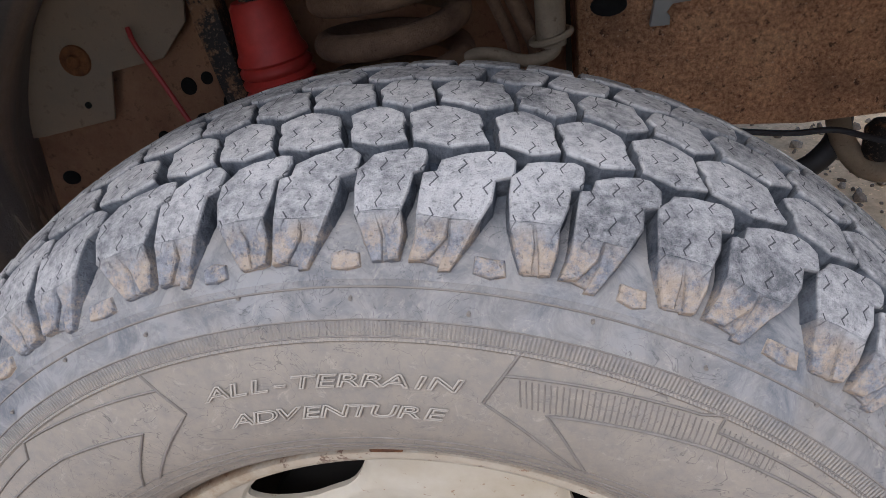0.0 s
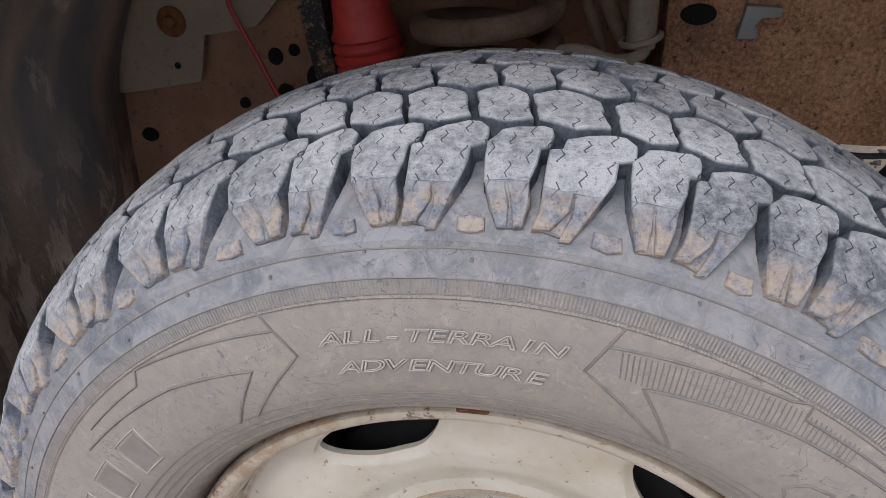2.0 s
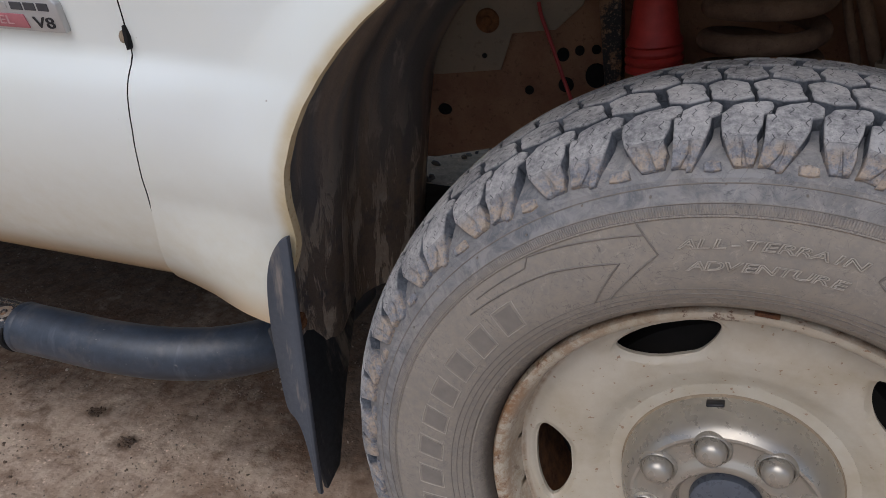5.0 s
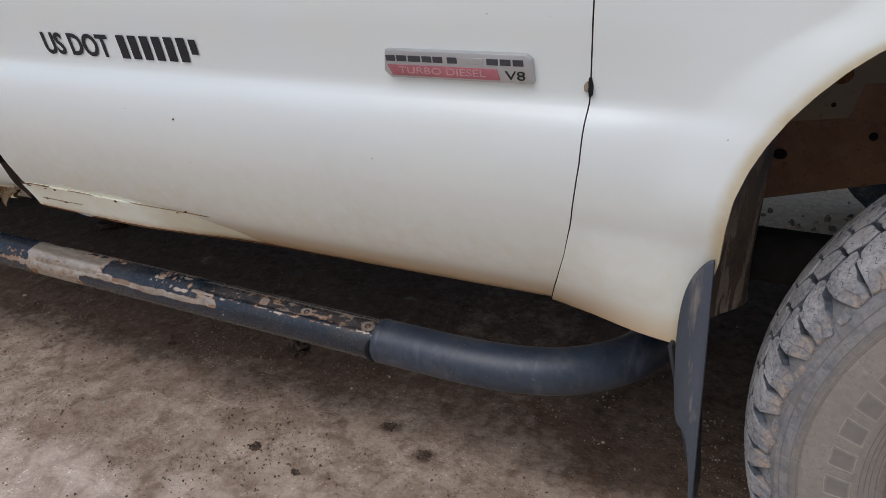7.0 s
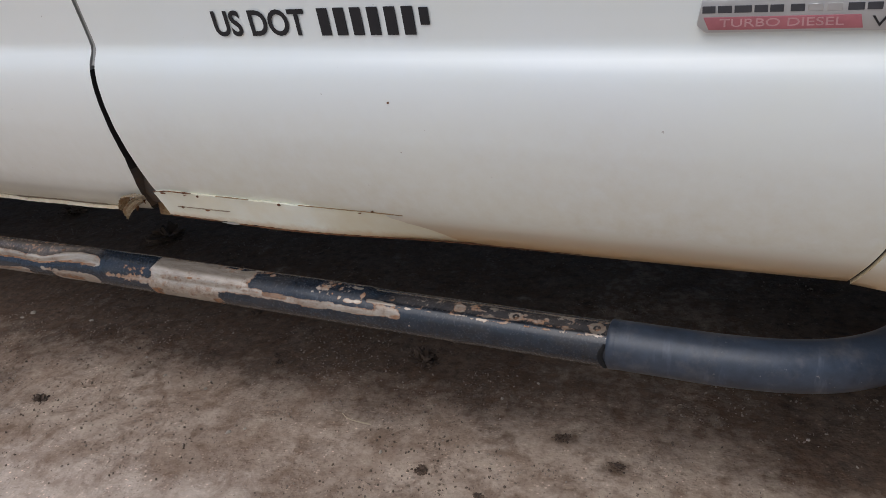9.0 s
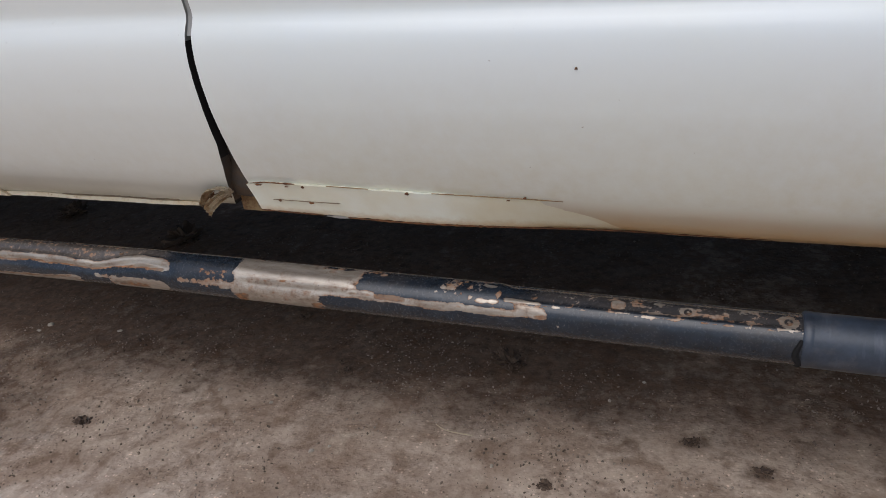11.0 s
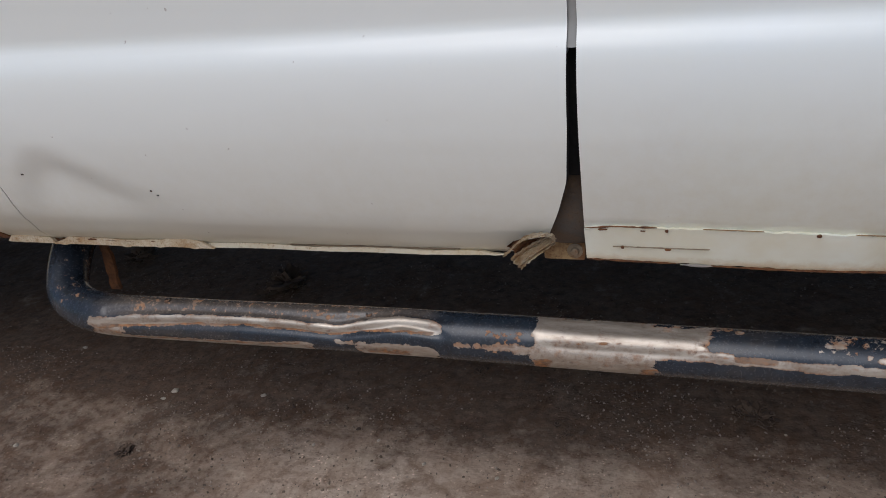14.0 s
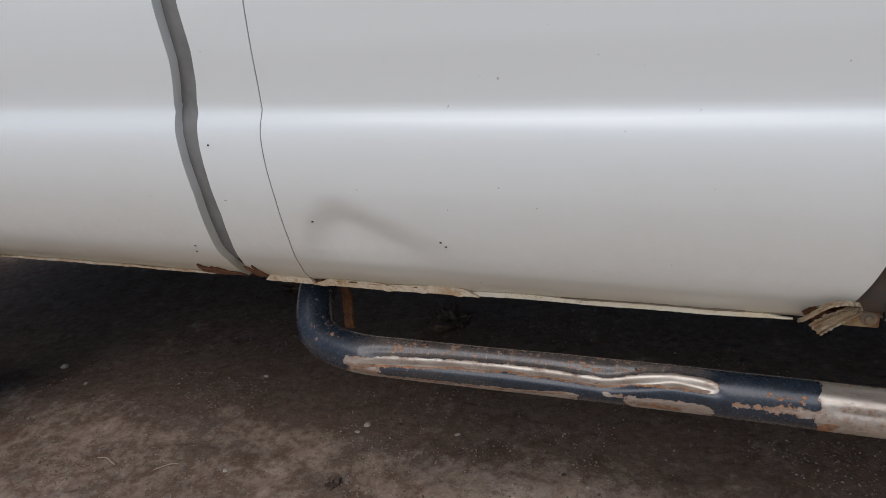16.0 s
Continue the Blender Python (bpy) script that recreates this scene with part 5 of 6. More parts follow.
def pitched(me, f):
    """The same block for a shorter or longer pitch."""
    m2 = me.copy()
    m2.name = me.name.split(".")[0]
    for v in m2.vertices:
        r, a = math.hypot(v.co.x, v.co.z), math.atan2(v.co.x, v.co.z) * f
        v.co.x, v.co.z = r * math.sin(a), r * math.cos(a)
    return m2


# runs of short, middle and long pitches round the tyre, as on a quiet tread
PITCHES = [6.1, 6.4, 6.3, 6.3, 4.8, 4.9, 5.4, 4.5, 5.9, 4.7, 5.3, 5.2, 6.5]


def pitch_steps():
    rest = (360.0 - sum(PITCHES) - 8 * 6.5) / 43
    steps, a = [], -38.2
    for w in PITCHES + [rest] * 43 + [6.5] * 8:
        steps.append((a, w))
        a += w
    return steps


def lay_blocks():
    rng = random.Random(5)
    steps, cache, unit = pitch_steps(), {}, 360.0 / N_BLOCK
    for row, shift in (("shoulder", 0.0), ("lug", 0.5), ("mid", -0.17), ("centre", 0.02), ("far", -0.42), ("far_shoulder", 0.1)):
        for i, (a0, w) in enumerate(steps):
            if row == "lug" and i % 2 == 1:
                continue
            meshes = {"shoulder": MESH_A if i % 2 else MESH_B, "lug": MESH_LUG, "mid": MESH_MID, "centre": MESH_CENTRE, "far": MESH_FAR, "far_shoulder": MESH_FAR_SHOULDER}[row]
            me = meshes[(i + (i // 5)) % len(meshes)]
            key = (me.name, round(w, 2))
            if key not in cache:
                cache[key] = pitched(me, w / unit)
            ob = new(me.name.split(".")[0], cache[key])
            ob.parent = front_wheel
            ob.matrix_local = pose(0, 0, 0, 0, a0 + w * (0.5 + shift) + rng.uniform(-0.12, 0.12), 0)


lay_blocks()


# ---- raised marks on the side wall ----
def wall_y(r):
    pts = sorted((rr, y) for rr, y in CARCASS[:22])
    return float(np.interp(r, [p[0] for p in pts], [p[1] for p in pts]))


def polar(deg, r, lift=0.0006):
    a = radians(deg)
    return Vector((r * math.sin(a), wall_y(r) - lift, r * math.cos(a)))


def ridge(path, w=0.00065, closed=False, name="side_ridge", mat=None, h=0.0008):
    """A thin moulded line on the side wall through (degrees, radius) points."""
    pts = []
    pp = path + [path[0]] if closed else path
    for (a0, r0), (a1, r1) in zip(pp, pp[1:]):
        n = max(2, int(abs(a1 - a0) / 0.8))
        pts += [polar(a0 + (a1 - a0) * i / n, r0 + (r1 - r0) * i / n, h * 0.2) for i in range(n)]
    pts.append(polar(*pp[-1], h * 0.2))
    return part(name, bm_tube(pts, w, 6), mat or M_MOULD, tyre, smooth=60)


# pointed frames round the words
ridge([(-18.3, 0.3400), (-16.0, 0.3092), (-26.3, 0.2740)], 0.0009)
ridge([(-35.2, 0.3372), (-25.1, 0.3312), (-17.4, 0.3272)], 0.0008)
ridge([(-50, 0.322), (-33.1, 0.3165), (-22.0, 0.3066), (-29.3, 0.2740)], 0.0009)
ridge([(15.7, 0.3400), (13.3, 0.3087), (24.0, 0.2740)], 0.0009)
ridge([(13.9, 0.3170), (14.7, 0.3262), (22.0, 0.3300), (30.8, 0.3350), (32.6, 0.3395), (32.8, 0.3300), (46, 0.3320)], 0.0008)
ridge([(25.1, 0.2740), (19.0, 0.3082), (32.9, 0.3200), (47, 0.3260)], 0.0009)
ridge([(-47, 0.329), (-36.5, 0.329), (-35.2, 0.3372)], 0.0008)
for r_ in (0.2640, 0.2690, 0.2745):
    ridge([(-170, r_), (170, r_)], 0.00045)
ridge([(-175, 0.3606), (-60, 0.3600), (0, 0.3622), (175, 0.3606)], 0.00055, name="side_line", mat=M_LETTER_DARK)
ridge([(-175, 0.3484), (175, 0.3484)], 0.00045, name="side_line", mat=M_LETTER_DARK)
ridge([(-175, 0.3400), (175, 0.3400)], 0.00045, name="side_line", mat=M_LETTER_DARK)
for d_ in range(-80, 84, 9):
    rr = 0.3535 + 0.010 * ((d_ * 7) % 5) / 5
    part("vent_stub", bm_tube([polar(d_ + 1.3, rr, -0.001), polar(d_ + 1.3, rr, 0.0016)], 0.0010, 8), M_LETTER_DARK, tyre)
# fine hatched fields in the frames right of the words
for i in range(44):
    a0 = 16.0 + i * 0.52
    ridge([(a0, 0.3250 + 0.008 * smooth01(15, 32, a0)), (a0 + 0.6, 0.3100 + 0.010 * smooth01(19, 34, a0))], 0.00042, name="hatch_rib", h=0.0004)


def text_mesh(body, size, outline=0.0, shear=0.0, extrude=0.0, wide=1.0, bold=0.0):
    cu = bpy.data.curves.new("text", "FONT")
    cu.body, cu.size, cu.shear = body, size, shear
    cu.align_x, cu.align_y = "CENTER", "CENTER"
    if outline:
        cu.fill_mode, cu.bevel_depth, cu.bevel_resolution = "NONE", outline, 1
    else:
        cu.extrude, cu.offset = extrude, bold
    cu.resolution_u = 4
    ob = bpy.data.objects.new("text", cu)
    scene.collection.objects.link(ob)
    bpy.context.view_layer.update()
    me = bpy.data.meshes.new_from_object(ob.evaluated_get(bpy.context.evaluated_depsgraph_get()))
    bpy.data.objects.remove(ob)
    for v in me.vertices:
        v.co.x *= wide
    return me


def arc_word(word, r, centre, step, size):
    for i, ch in enumerate(word):
        a = centre + (i - (len(word) - 1) / 2) * step
        if ch == " ":
            continue
        me = text_mesh(ch, size, 0.00036, 0.25, 0, 1.85)
        me.materials.append(M_LETTER)
        ob = new("raised_letter", me)
        ob.parent = tyre
        ob.matrix_local = Matrix.Translation(polar(a, r, 0.0011)) @ Matrix.Rotation(radians(a), 4, "Y") @ pose(0, 0, 0, 90)


arc_word("ALL-TERRAIN", 0.3166, -1.15, 2.14, 0.0116)
arc_word("ADVENTURE", 0.2972, -1.1, 2.44, 0.0112)

# maker's word: plain slanted blocks
for i in range(8):
    a = -45.0 - 7.8 * i
    fr_ = [(a - 3.0, 0.283), (a + 2.0, 0.283), (a + 3.0, 0.310), (a - 2.0, 0.310)]
    ridge(fr_, 0.0006, True, "raised_mark", M_LETTER)
    bm = bmesh.new()
    q = [polar(d_, r_, 0.0005) for d_, r_ in ((a - 2.4, 0.2855), (a + 1.5, 0.2855), (a + 2.3, 0.3075), (a - 1.6, 0.3075))]
    lo_ = [bm.verts.new(p + Vector((0, 0.002, 0))) for p in q]
    up_ = [bm.verts.new(p) for p in q]
    bm.faces.new(up_)
    for j in range(4):
        bm.faces.new((lo_[j], lo_[(j + 1) % 4], up_[(j + 1) % 4], up_[j]))
    bmesh.ops.recalc_face_normals(bm, faces=bm.faces[:])
    part("raised_mark_field", bm, M_LETTER_DARK, tyre)
for i in range(6):
    a = 45 + 8.6 * i
    ridge([(a - 3.0, 0.311), (a + 2.2, 0.311), (a + 3.0, 0.282), (a - 2.0, 0.282)], 0.0009, True, "raised_mark")
ridge([(37, 0.290), (38.5, 0.300), (41, 0.304), (43.5, 0.300), (44.5, 0.290), (43, 0.282), (39, 0.282)], 0.0009, True, "raised_mark")


# ---- inside the wheel arch ----
def build_liner():
    """Black inner arch: a pressed sheet from the fender lip in to the frame."""
    left = [Vector((x, 0, z)) for z, x in ARCH]
    line = left + [Vector((-p.x, 0, p.z)) for p in left[-2::-1]]
    line = spline(line, 3)
    bm = bmesh.new()
    rows = []
    ys = [0.010 + 0.398 * j / 30 for j in range(31)]
    n = len(line)
    for y in ys:
        row = []
        off = 0.026 - 0.036 * smooth01(0.16, 0.38, y) + 0.010 * math.sin(y * 34) * smooth01(0.02, 0.1, y) - 0.020 * smooth01(0.035, 0.0, y)
        low = interp(y, [(0.0, 0.495), (0.024, 0.478), (0.035, 0.460), (0.05, 0.436), (0.075, 0.414), (0.10, 0.418), (0.12, 0.409), (0.156, 0.422), (0.21, 0.410), (0.41, 0.40)])
        for i, p in enumerate(line):
            d = line[min(i + 1, n - 1)] - line[max(i - 1, 0)]
            nor = Vector((-d.z, 0, d.x)).normalized()
            q = p + nor * (off + 0.004 * noise.noise((y * 14, i * 0.15, 0)))
            row.append(bm.verts.new((q.x, y, max(q.z, low))))
        rows.append(row)
    for a, b in zip(rows, rows[1:]):
        for i in range(n - 1):
            bm.faces.new((a[i], a[i + 1], b[i + 1], b[i]))
    bmesh.ops.dissolve_degenerate(bm, edges=bm.edges[:], dist=0.0004)
    bmesh.ops.recalc_face_normals(bm, faces=bm.faces[:])
    geom = bmesh.ops.extrude_face_region(bm, geom=bm.faces[:])
    for v in geom["geom"]:
        if isinstance(v, bmesh.types.BMVert):
            v.co += Vector((v.co.x, 0, v.co.z - 0.5)).normalized() * 0.003
    bmesh.ops.recalc_face_normals(bm, faces=bm.faces[:])
    return part("wheel_arch_liner", bm, M_LINER, truck, "black plastic arch liner streaked with mud", 40)


liner = build_liner()
# screws in the liner's flaking lower end, and the mud flap
flap_bm = bm_prism([(0.001, 0.49), (0.19, 0.48), (0.19, 0.42), (0.11, 0.34), (0.045, 0.262), (0.006, 0.255)], "x", -0.003, 0.003, 0.002)
for v in flap_bm.verts:
    v.co.x += -0.507 + (0.47 - v.co.z) * 0.21
flap = part("mud_flap", flap_bm, M_FLAP, truck, "dark rubber mud flap with a grey outer edge")
EDGE = [(-0.468, 0.620), (-0.478, 0.614), (-0.492, 0.592), (-0.500, 0.562), (-0.503, 0.52), (-0.502, 0.47), (-0.498, 0.41), (-0.494, 0.385), (-0.485, 0.372), (-0.478, 0.350), (-0.471, 0.30), (-0.468, 0.262), (-0.462, 0.258)]
part("flap_edge", bm_prism([(p.x, p.z) for p in spline([(x, 0, z) for x, z in EDGE], 4)], "y", -0.008, 0.000, 0.0025), M_FLAPEDGE, flap, "grey moulded outer edge of the flap")
for y, z in ((0.018, 0.590), (0.024, 0.492)):
    b_ = bm_lathe([(0.0, -0.005), (0.006, -0.004), (0.007, 0.0), (0.012, 0.001), (0.012, 0.003)], 18)
    part("rusty_screw", b_, M_RUST, liner, m=pose(arch_left(z) - 0.013, y, z, 0, 0, 90))

# inner apron with its stepped edge, and the frame rail behind
APRON = [(-0.62, 1.0), (-0.62, 0.675), (-0.440, 0.685), (-0.354, 0.698), (-0.340, 0.748), (-0.281, 0.757), (-0.248, 0.790), (-0.243, 0.812), (-0.236, 1.0)]
apron = part("inner_apron", bm_prism(APRON, "y", 0.396, 0.400, 0.001), M_APRON, truck, "grey-green steel inner apron with a rusty washer")
wash = bm_lathe([(0.0, -0.006), (0.006, -0.006), (0.0075, -0.002), (0.0155, -0.0015), (0.0165, 0.001)], 24)
part("washer", wash, M_RUST, apron, m=pose(-0.374, 0.395, 0.763))
part("drain_hole", bm_lathe([(0.0, -0.0012), (0.0035, -0.0012), (0.0035, 0.001)], 14), M_VOID, apron, m=pose(-0.377, 0.3955, 0.716))


def frame_plate(name, poly, y0, y1, holes, label, mat):
    ob = part(name, bm_prism(poly, "y", y0, y1, 0.004), mat, truck, label)
    for x, z, rx, rz in holes:
        b_ = bm_lathe([(0.0, -0.0015), (1.0, -0.0015), (1.06, 0.0), (1.06, 0.002)], 20)
        for v in b_.verts:
            v.co.x *= rx
            v.co.z *= rz
        part("frame_hole", b_, M_VOID, ob, m=pose(x, y0 - 0.0008, z))
    return ob


frame_plate("frame_rail", [(-0.75, 0.548), (-0.46, 0.548), (-0.34, 0.581), (-0.18, 0.625), (0.12, 0.645), (0.12, 0.92), (-0.75, 0.92)], 0.418, 0.50,
            [(-0.273, 0.720, 0.008, 0.009), (-0.251, 0.727, 0.006, 0.0065), (-0.229, 0.730, 0.006, 0.006), (-0.266, 0.679, 0.010, 0.010), (-0.226, 0.695, 0.014, 0.016),
             (-0.317, 0.667, 0.006, 0.006), (-0.442, 0.627, 0.010, 0.008)], "rust-brown frame rail with punched holes", M_FRAME)
frame_plate("frame_horn", [(0.127, 0.69), (0.19, 0.668), (0.26, 0.656), (0.33, 0.652), (0.42, 0.657), (1.0, 0.66), (1.0, 0.94), (0.127, 0.94)], 0.352, 0.45, [(0.155, 0.777, 0.015, 0.009)],
            "thick rust-pitted steel frame horn", M_HORN)
part("frame_rail_rear", bm_box((-5.3, 0.45, 0.50), (-0.75, 0.52, 0.66), 0.006), M_DARK, truck)
part("frame_rail_far", bm_box((-5.3, 1.48, 0.50), (0.9, 1.55, 0.70), 0.006), M_DARK, truck)
part("frame_clip", bm_prism([(0.189, 0.757), (0.206, 0.757), (0.206, 0.765), (0.203, 0.768), (0.208, 0.775), (0.224, 0.776), (0.224, 0.784), (0.194, 0.786)], "y", 0.343, 0.351, 0.001), M_SEAL, truck, "pale steel clip on the frame")
# dark arm and axle, added to fill the shaded opening behind the mud flap
part("radius_arm", bm_box((-0.85, 0.40, 0.405), (-0.02, 0.455, 0.492), 0.015, 3), M_DARK, truck)
part("front_axle", bm_tube([Vector((0, 0.24, 0.39)), Vector((0, 1.7, 0.39))], 0.045, 20), M_DARK, truck)

# suspension
def coil(cx, cy, z0, z1, R, wire, turns, phase):
    n = int(turns * 40)
    pts = [Vector((cx + R * math.cos(phase + 2 * math.pi * turns * i / n), cy + R * math.sin(phase + 2 * math.pi * turns * i / n), z0 + (z1 - z0) * i / n)) for i in range(n + 1)]
    return bm_tube(pts, wire, 14)


part("coil_spring", coil(-0.033, 0.335, 0.60, 1.00, 0.0595, 0.0116, 0.40 / 0.037, -0.934), M_COIL, truck, "rusty dust-grey coil spring")
shock = part("shock_absorber", bm_tube([Vector((-0.150, 0.350, 0.60)), Vector((-0.153, 0.350, 0.80)), Vector((-0.156, 0.350, 0.95))], 0.018, 20), M_BLACKRUST, truck)
BOOT = [(0.0300, -0.010), (0.0345, -0.008), (0.0350, -0.004), (0.0312, 0.0), (0.0348, 0.003), (0.0352, 0.007), (0.0312, 0.011), (0.0344, 0.014), (0.0344, 0.018), (0.0305, 0.022), (0.0338, 0.025), (0.0332, 0.029), (0.0300, 0.034), (0.0290, 0.042), (0.0262, 0.062), (0.0245, 0.074), (0.0215, 0.079), (0.0, 0.081)]
bt = bm_lathe(BOOT, 40)
part("dust_boot", bt, M_RED, shock, "red rubber dust boot with ribbed foot", 50, pose(-0.1490, 0.350, 0.736, 90, 0, 0) @ pose(0, 0, 0, 0, 0, 6))
part("track_bracket", bm_prism([(-0.224, 0.90), (-0.196, 0.90), (-0.196, 0.82), (-0.184, 0.70), (-0.206, 0.70), (-0.222, 0.80)], "y", 0.352, 0.380, 0.003), M_BLACKRUST, truck, "black steel bracket scabbed with rust")
part("red_cable", bm_tube(spline([(-0.304, 0.388, 0.792), (-0.298, 0.382, 0.776), (-0.281, 0.378, 0.740), (-0.264, 0.372, 0.704), (-0.250, 0.368, 0.675), (-0.240, 0.365, 0.64)], 8), 0.0026, 8), M_REDWIRE, truck, "thin red cable hanging from the apron")
post = part("bump_stop", bm_tube([Vector((0.1035, 0.318, 0.757)), Vector((0.1035, 0.318, 0.80)), Vector((0.1035, 0.318, 0.93))], 0.0128, 20), M_TANSTEEL, truck, "dusty tan steel post")
part("hose_ring", bm_tube([Vector((0.1035 + 0.0165 * math.cos(t_ * 0.3), 0.318 + 0.0165 * math.sin(t_ * 0.3), 0.764 + 0.004 * math.cos(t_ * 0.3))) for t_ in range(22)], 0.0030, 8), M_TANSTEEL, post)
part("brake_hose", bm_tube(spline([(0.108, 0.316, 0.760), (0.104, 0.312, 0.752), (0.090, 0.310, 0.7475), (0.074, 0.309, 0.749), (0.056, 0.308, 0.756), (0.038, 0.308, 0.757), (0.028, 0.310, 0.748), (0.024, 0.316, 0.72)], 8), 0.0056, 10), M_TANSTEEL, truck, "dust-covered rubber brake hose")
part("brace", bm_tube([Vector((0.096, 0.335, 0.70)), Vector((0.090, 0.335, 0.755)), Vector((0.074, 0.335, 0.793)), Vector((0.030, 0.335, 0.90))], 0.0075, 10), M_COIL, truck)
part("brace", bm_tube([Vector((0.078, 0.345, 0.70)), Vector((0.070, 0.345, 0.755)), Vector((0.055, 0.345, 0.795)), Vector((0.020, 0.345, 0.90))], 0.0055, 10), M_COIL, truck)

# steering parts seen under the frame horn
part("steering_hose", bm_tube(spline([(0.330, 0.46, 0.53), (0.362, 0.46, 0.548), (0.385, 0.46, 0.560), (0.403, 0.46, 0.584), (0.408, 0.465, 0.612), (0.408, 0.47, 0.67)], 8), 0.0125, 14), M_HOSE, truck)
part("brake_cable", bm_tube(spline([(0.255, 0.385, 0.648), (0.272, 0.38, 0.640), (0.33, 0.38, 0.632), (0.371, 0.38, 0.632), (0.418, 0.38, 0.617), (0.50, 0.38, 0.60)], 8), 0.0032, 8), M_HOSE, truck)
part("drag_link", bm_tube(spline([(0.390, 0.45, 0.67), (0.400, 0.45, 0.61), (0.416, 0.45, 0.575), (0.440, 0.45, 0.553), (0.470, 0.45, 0.552), (0.54, 0.45, 0.56)], 8), 0.0125, 12), M_TANSTEEL, truck)
part("ball_joint", bm_lathe([(0.0, -0.02), (0.014, -0.02), (0.018, -0.012), (0.018, 0.012), (0.012, 0.02), (0.0, 0.02)], 20), M_BLACKRUST, truck, m=pose(0.442, 0.44, 0.592, 90))

# far wheel and rear wheels, which shade the ground under the truck
for x, y0, y1 in ((0.0, 1.76, 2.02), (-4.40, 0.02, 0.27), (-4.40, 1.73, 1.98)):
    part("tyre_hidden", bm_lathe([(0.20, 0.02), (0.24, 0.0), (0.39, 0.0), (0.412, 0.03), (0.412, y1 - y0 - 0.03), (0.39, y1 - y0), (0.20, y1 - y0)], 48), M_GROOVE, truck, m=pose(x, y0, 0.39 + 0.034 * x))

# ---- badge and lettering on the front door ----
BX, BZ = -0.7975, 0.8285
badge = part("badge", bm_prism([(-0.098, 0.0185), (0.096, 0.0185), (0.1035, 0.012), (0.1035, -0.0185), (-0.094, -0.0185), (-0.1035, -0.010)], "y", -0.006, 0.006, 0.0022), M_CHROME, front_door,
             "dull silver badge with a faded red band", m=pose(BX, SKIN(BZ) - 0.002, BZ, 10, -0.4, 0))
part("red_band", bm_prism([(-0.096, -0.0005), (0.058, -0.0005), (0.061, -0.0145), (-0.090, -0.0145)], "y", -0.0074, -0.005, 0.0004), M_ENAMEL, badge, "faded red enamel band")
for x, w in ((-0.0905, 0.0135), (-0.0740, 0.0145), (-0.0555, 0.0175), (-0.0375, 0.0135), (-0.0220, 0.0135), (-0.0020, 0.0135), (0.0525, 0.0150), (0.0695, 0.0140), (0.0860, 0.0135)):
    part("letter_bar", bm_box((x - w / 2, -0.0068, 0.0040), (x + w / 2, -0.005, 0.0118), 0.0003, 1), M_DULLINK, badge)
for x in (0.0150, 0.0330):
    part("letter_bar", bm_box((x - 0.007, -0.0066, 0.0040), (x + 0.007, -0.005, 0.0118), 0.0003, 1), M_CHROME, badge)
me_v = text_mesh("V8", 0.0160, 0, 0, 0.0006, 1.5)
me_v.materials.append(M_INK)
v8 = new("badge_letters", me_v)
v8.parent = badge
v8.matrix_local = pose(0.0815, -0.0066, -0.0085, 90)
me_v = text_mesh("TURBO DIESEL", 0.0125, 0, 0, 0.0005, 1.5)
me_v.materials.append(M_PINK)
td = new("badge_letters", me_v)
td.parent = badge
td.matrix_local = pose(-0.018, -0.0076, -0.0072, 90)

DZ = 0.828
me_u = text_mesh("US DOT", 0.05, 0, 0, 0.0003, 1.0, 0.0011)
xs_ = [v.co.x for v in me_u.vertices]
ys_ = [v.co.y for v in me_u.vertices]
for v in me_u.vertices:
    v.co.x = (v.co.x - min(xs_)) / (max(xs_) - min(xs_)) * 0.160 - 0.080
    v.co.y = (v.co.y - min(ys_)) / (max(ys_) - min(ys_)) * 0.038 - 0.019
me_u.materials.append(M_INK)
us = new("door_lettering", me_u)
us.parent = front_door
us.matrix_local = pose(-1.4990, SKIN(DZ) - 0.0016, DZ, 101)
for i in range(6):
    x = -1.397 + 0.0258 * i
    part("letter_bar", bm_box((x, -0.0008, -0.019), (x + 0.0165, 0.0006, 0.019), 0.0003, 1), M_INK, front_door, m=pose(0, SKIN(DZ) - 0.0012, DZ, 11))
part("letter_bar", bm_box((-1.243, -0.0008, -0.006), (-1.230, 0.0006, 0.017), 0.0003, 1), M_INK, front_door, m=pose(0, SKIN(DZ) - 0.0012, DZ, 11))

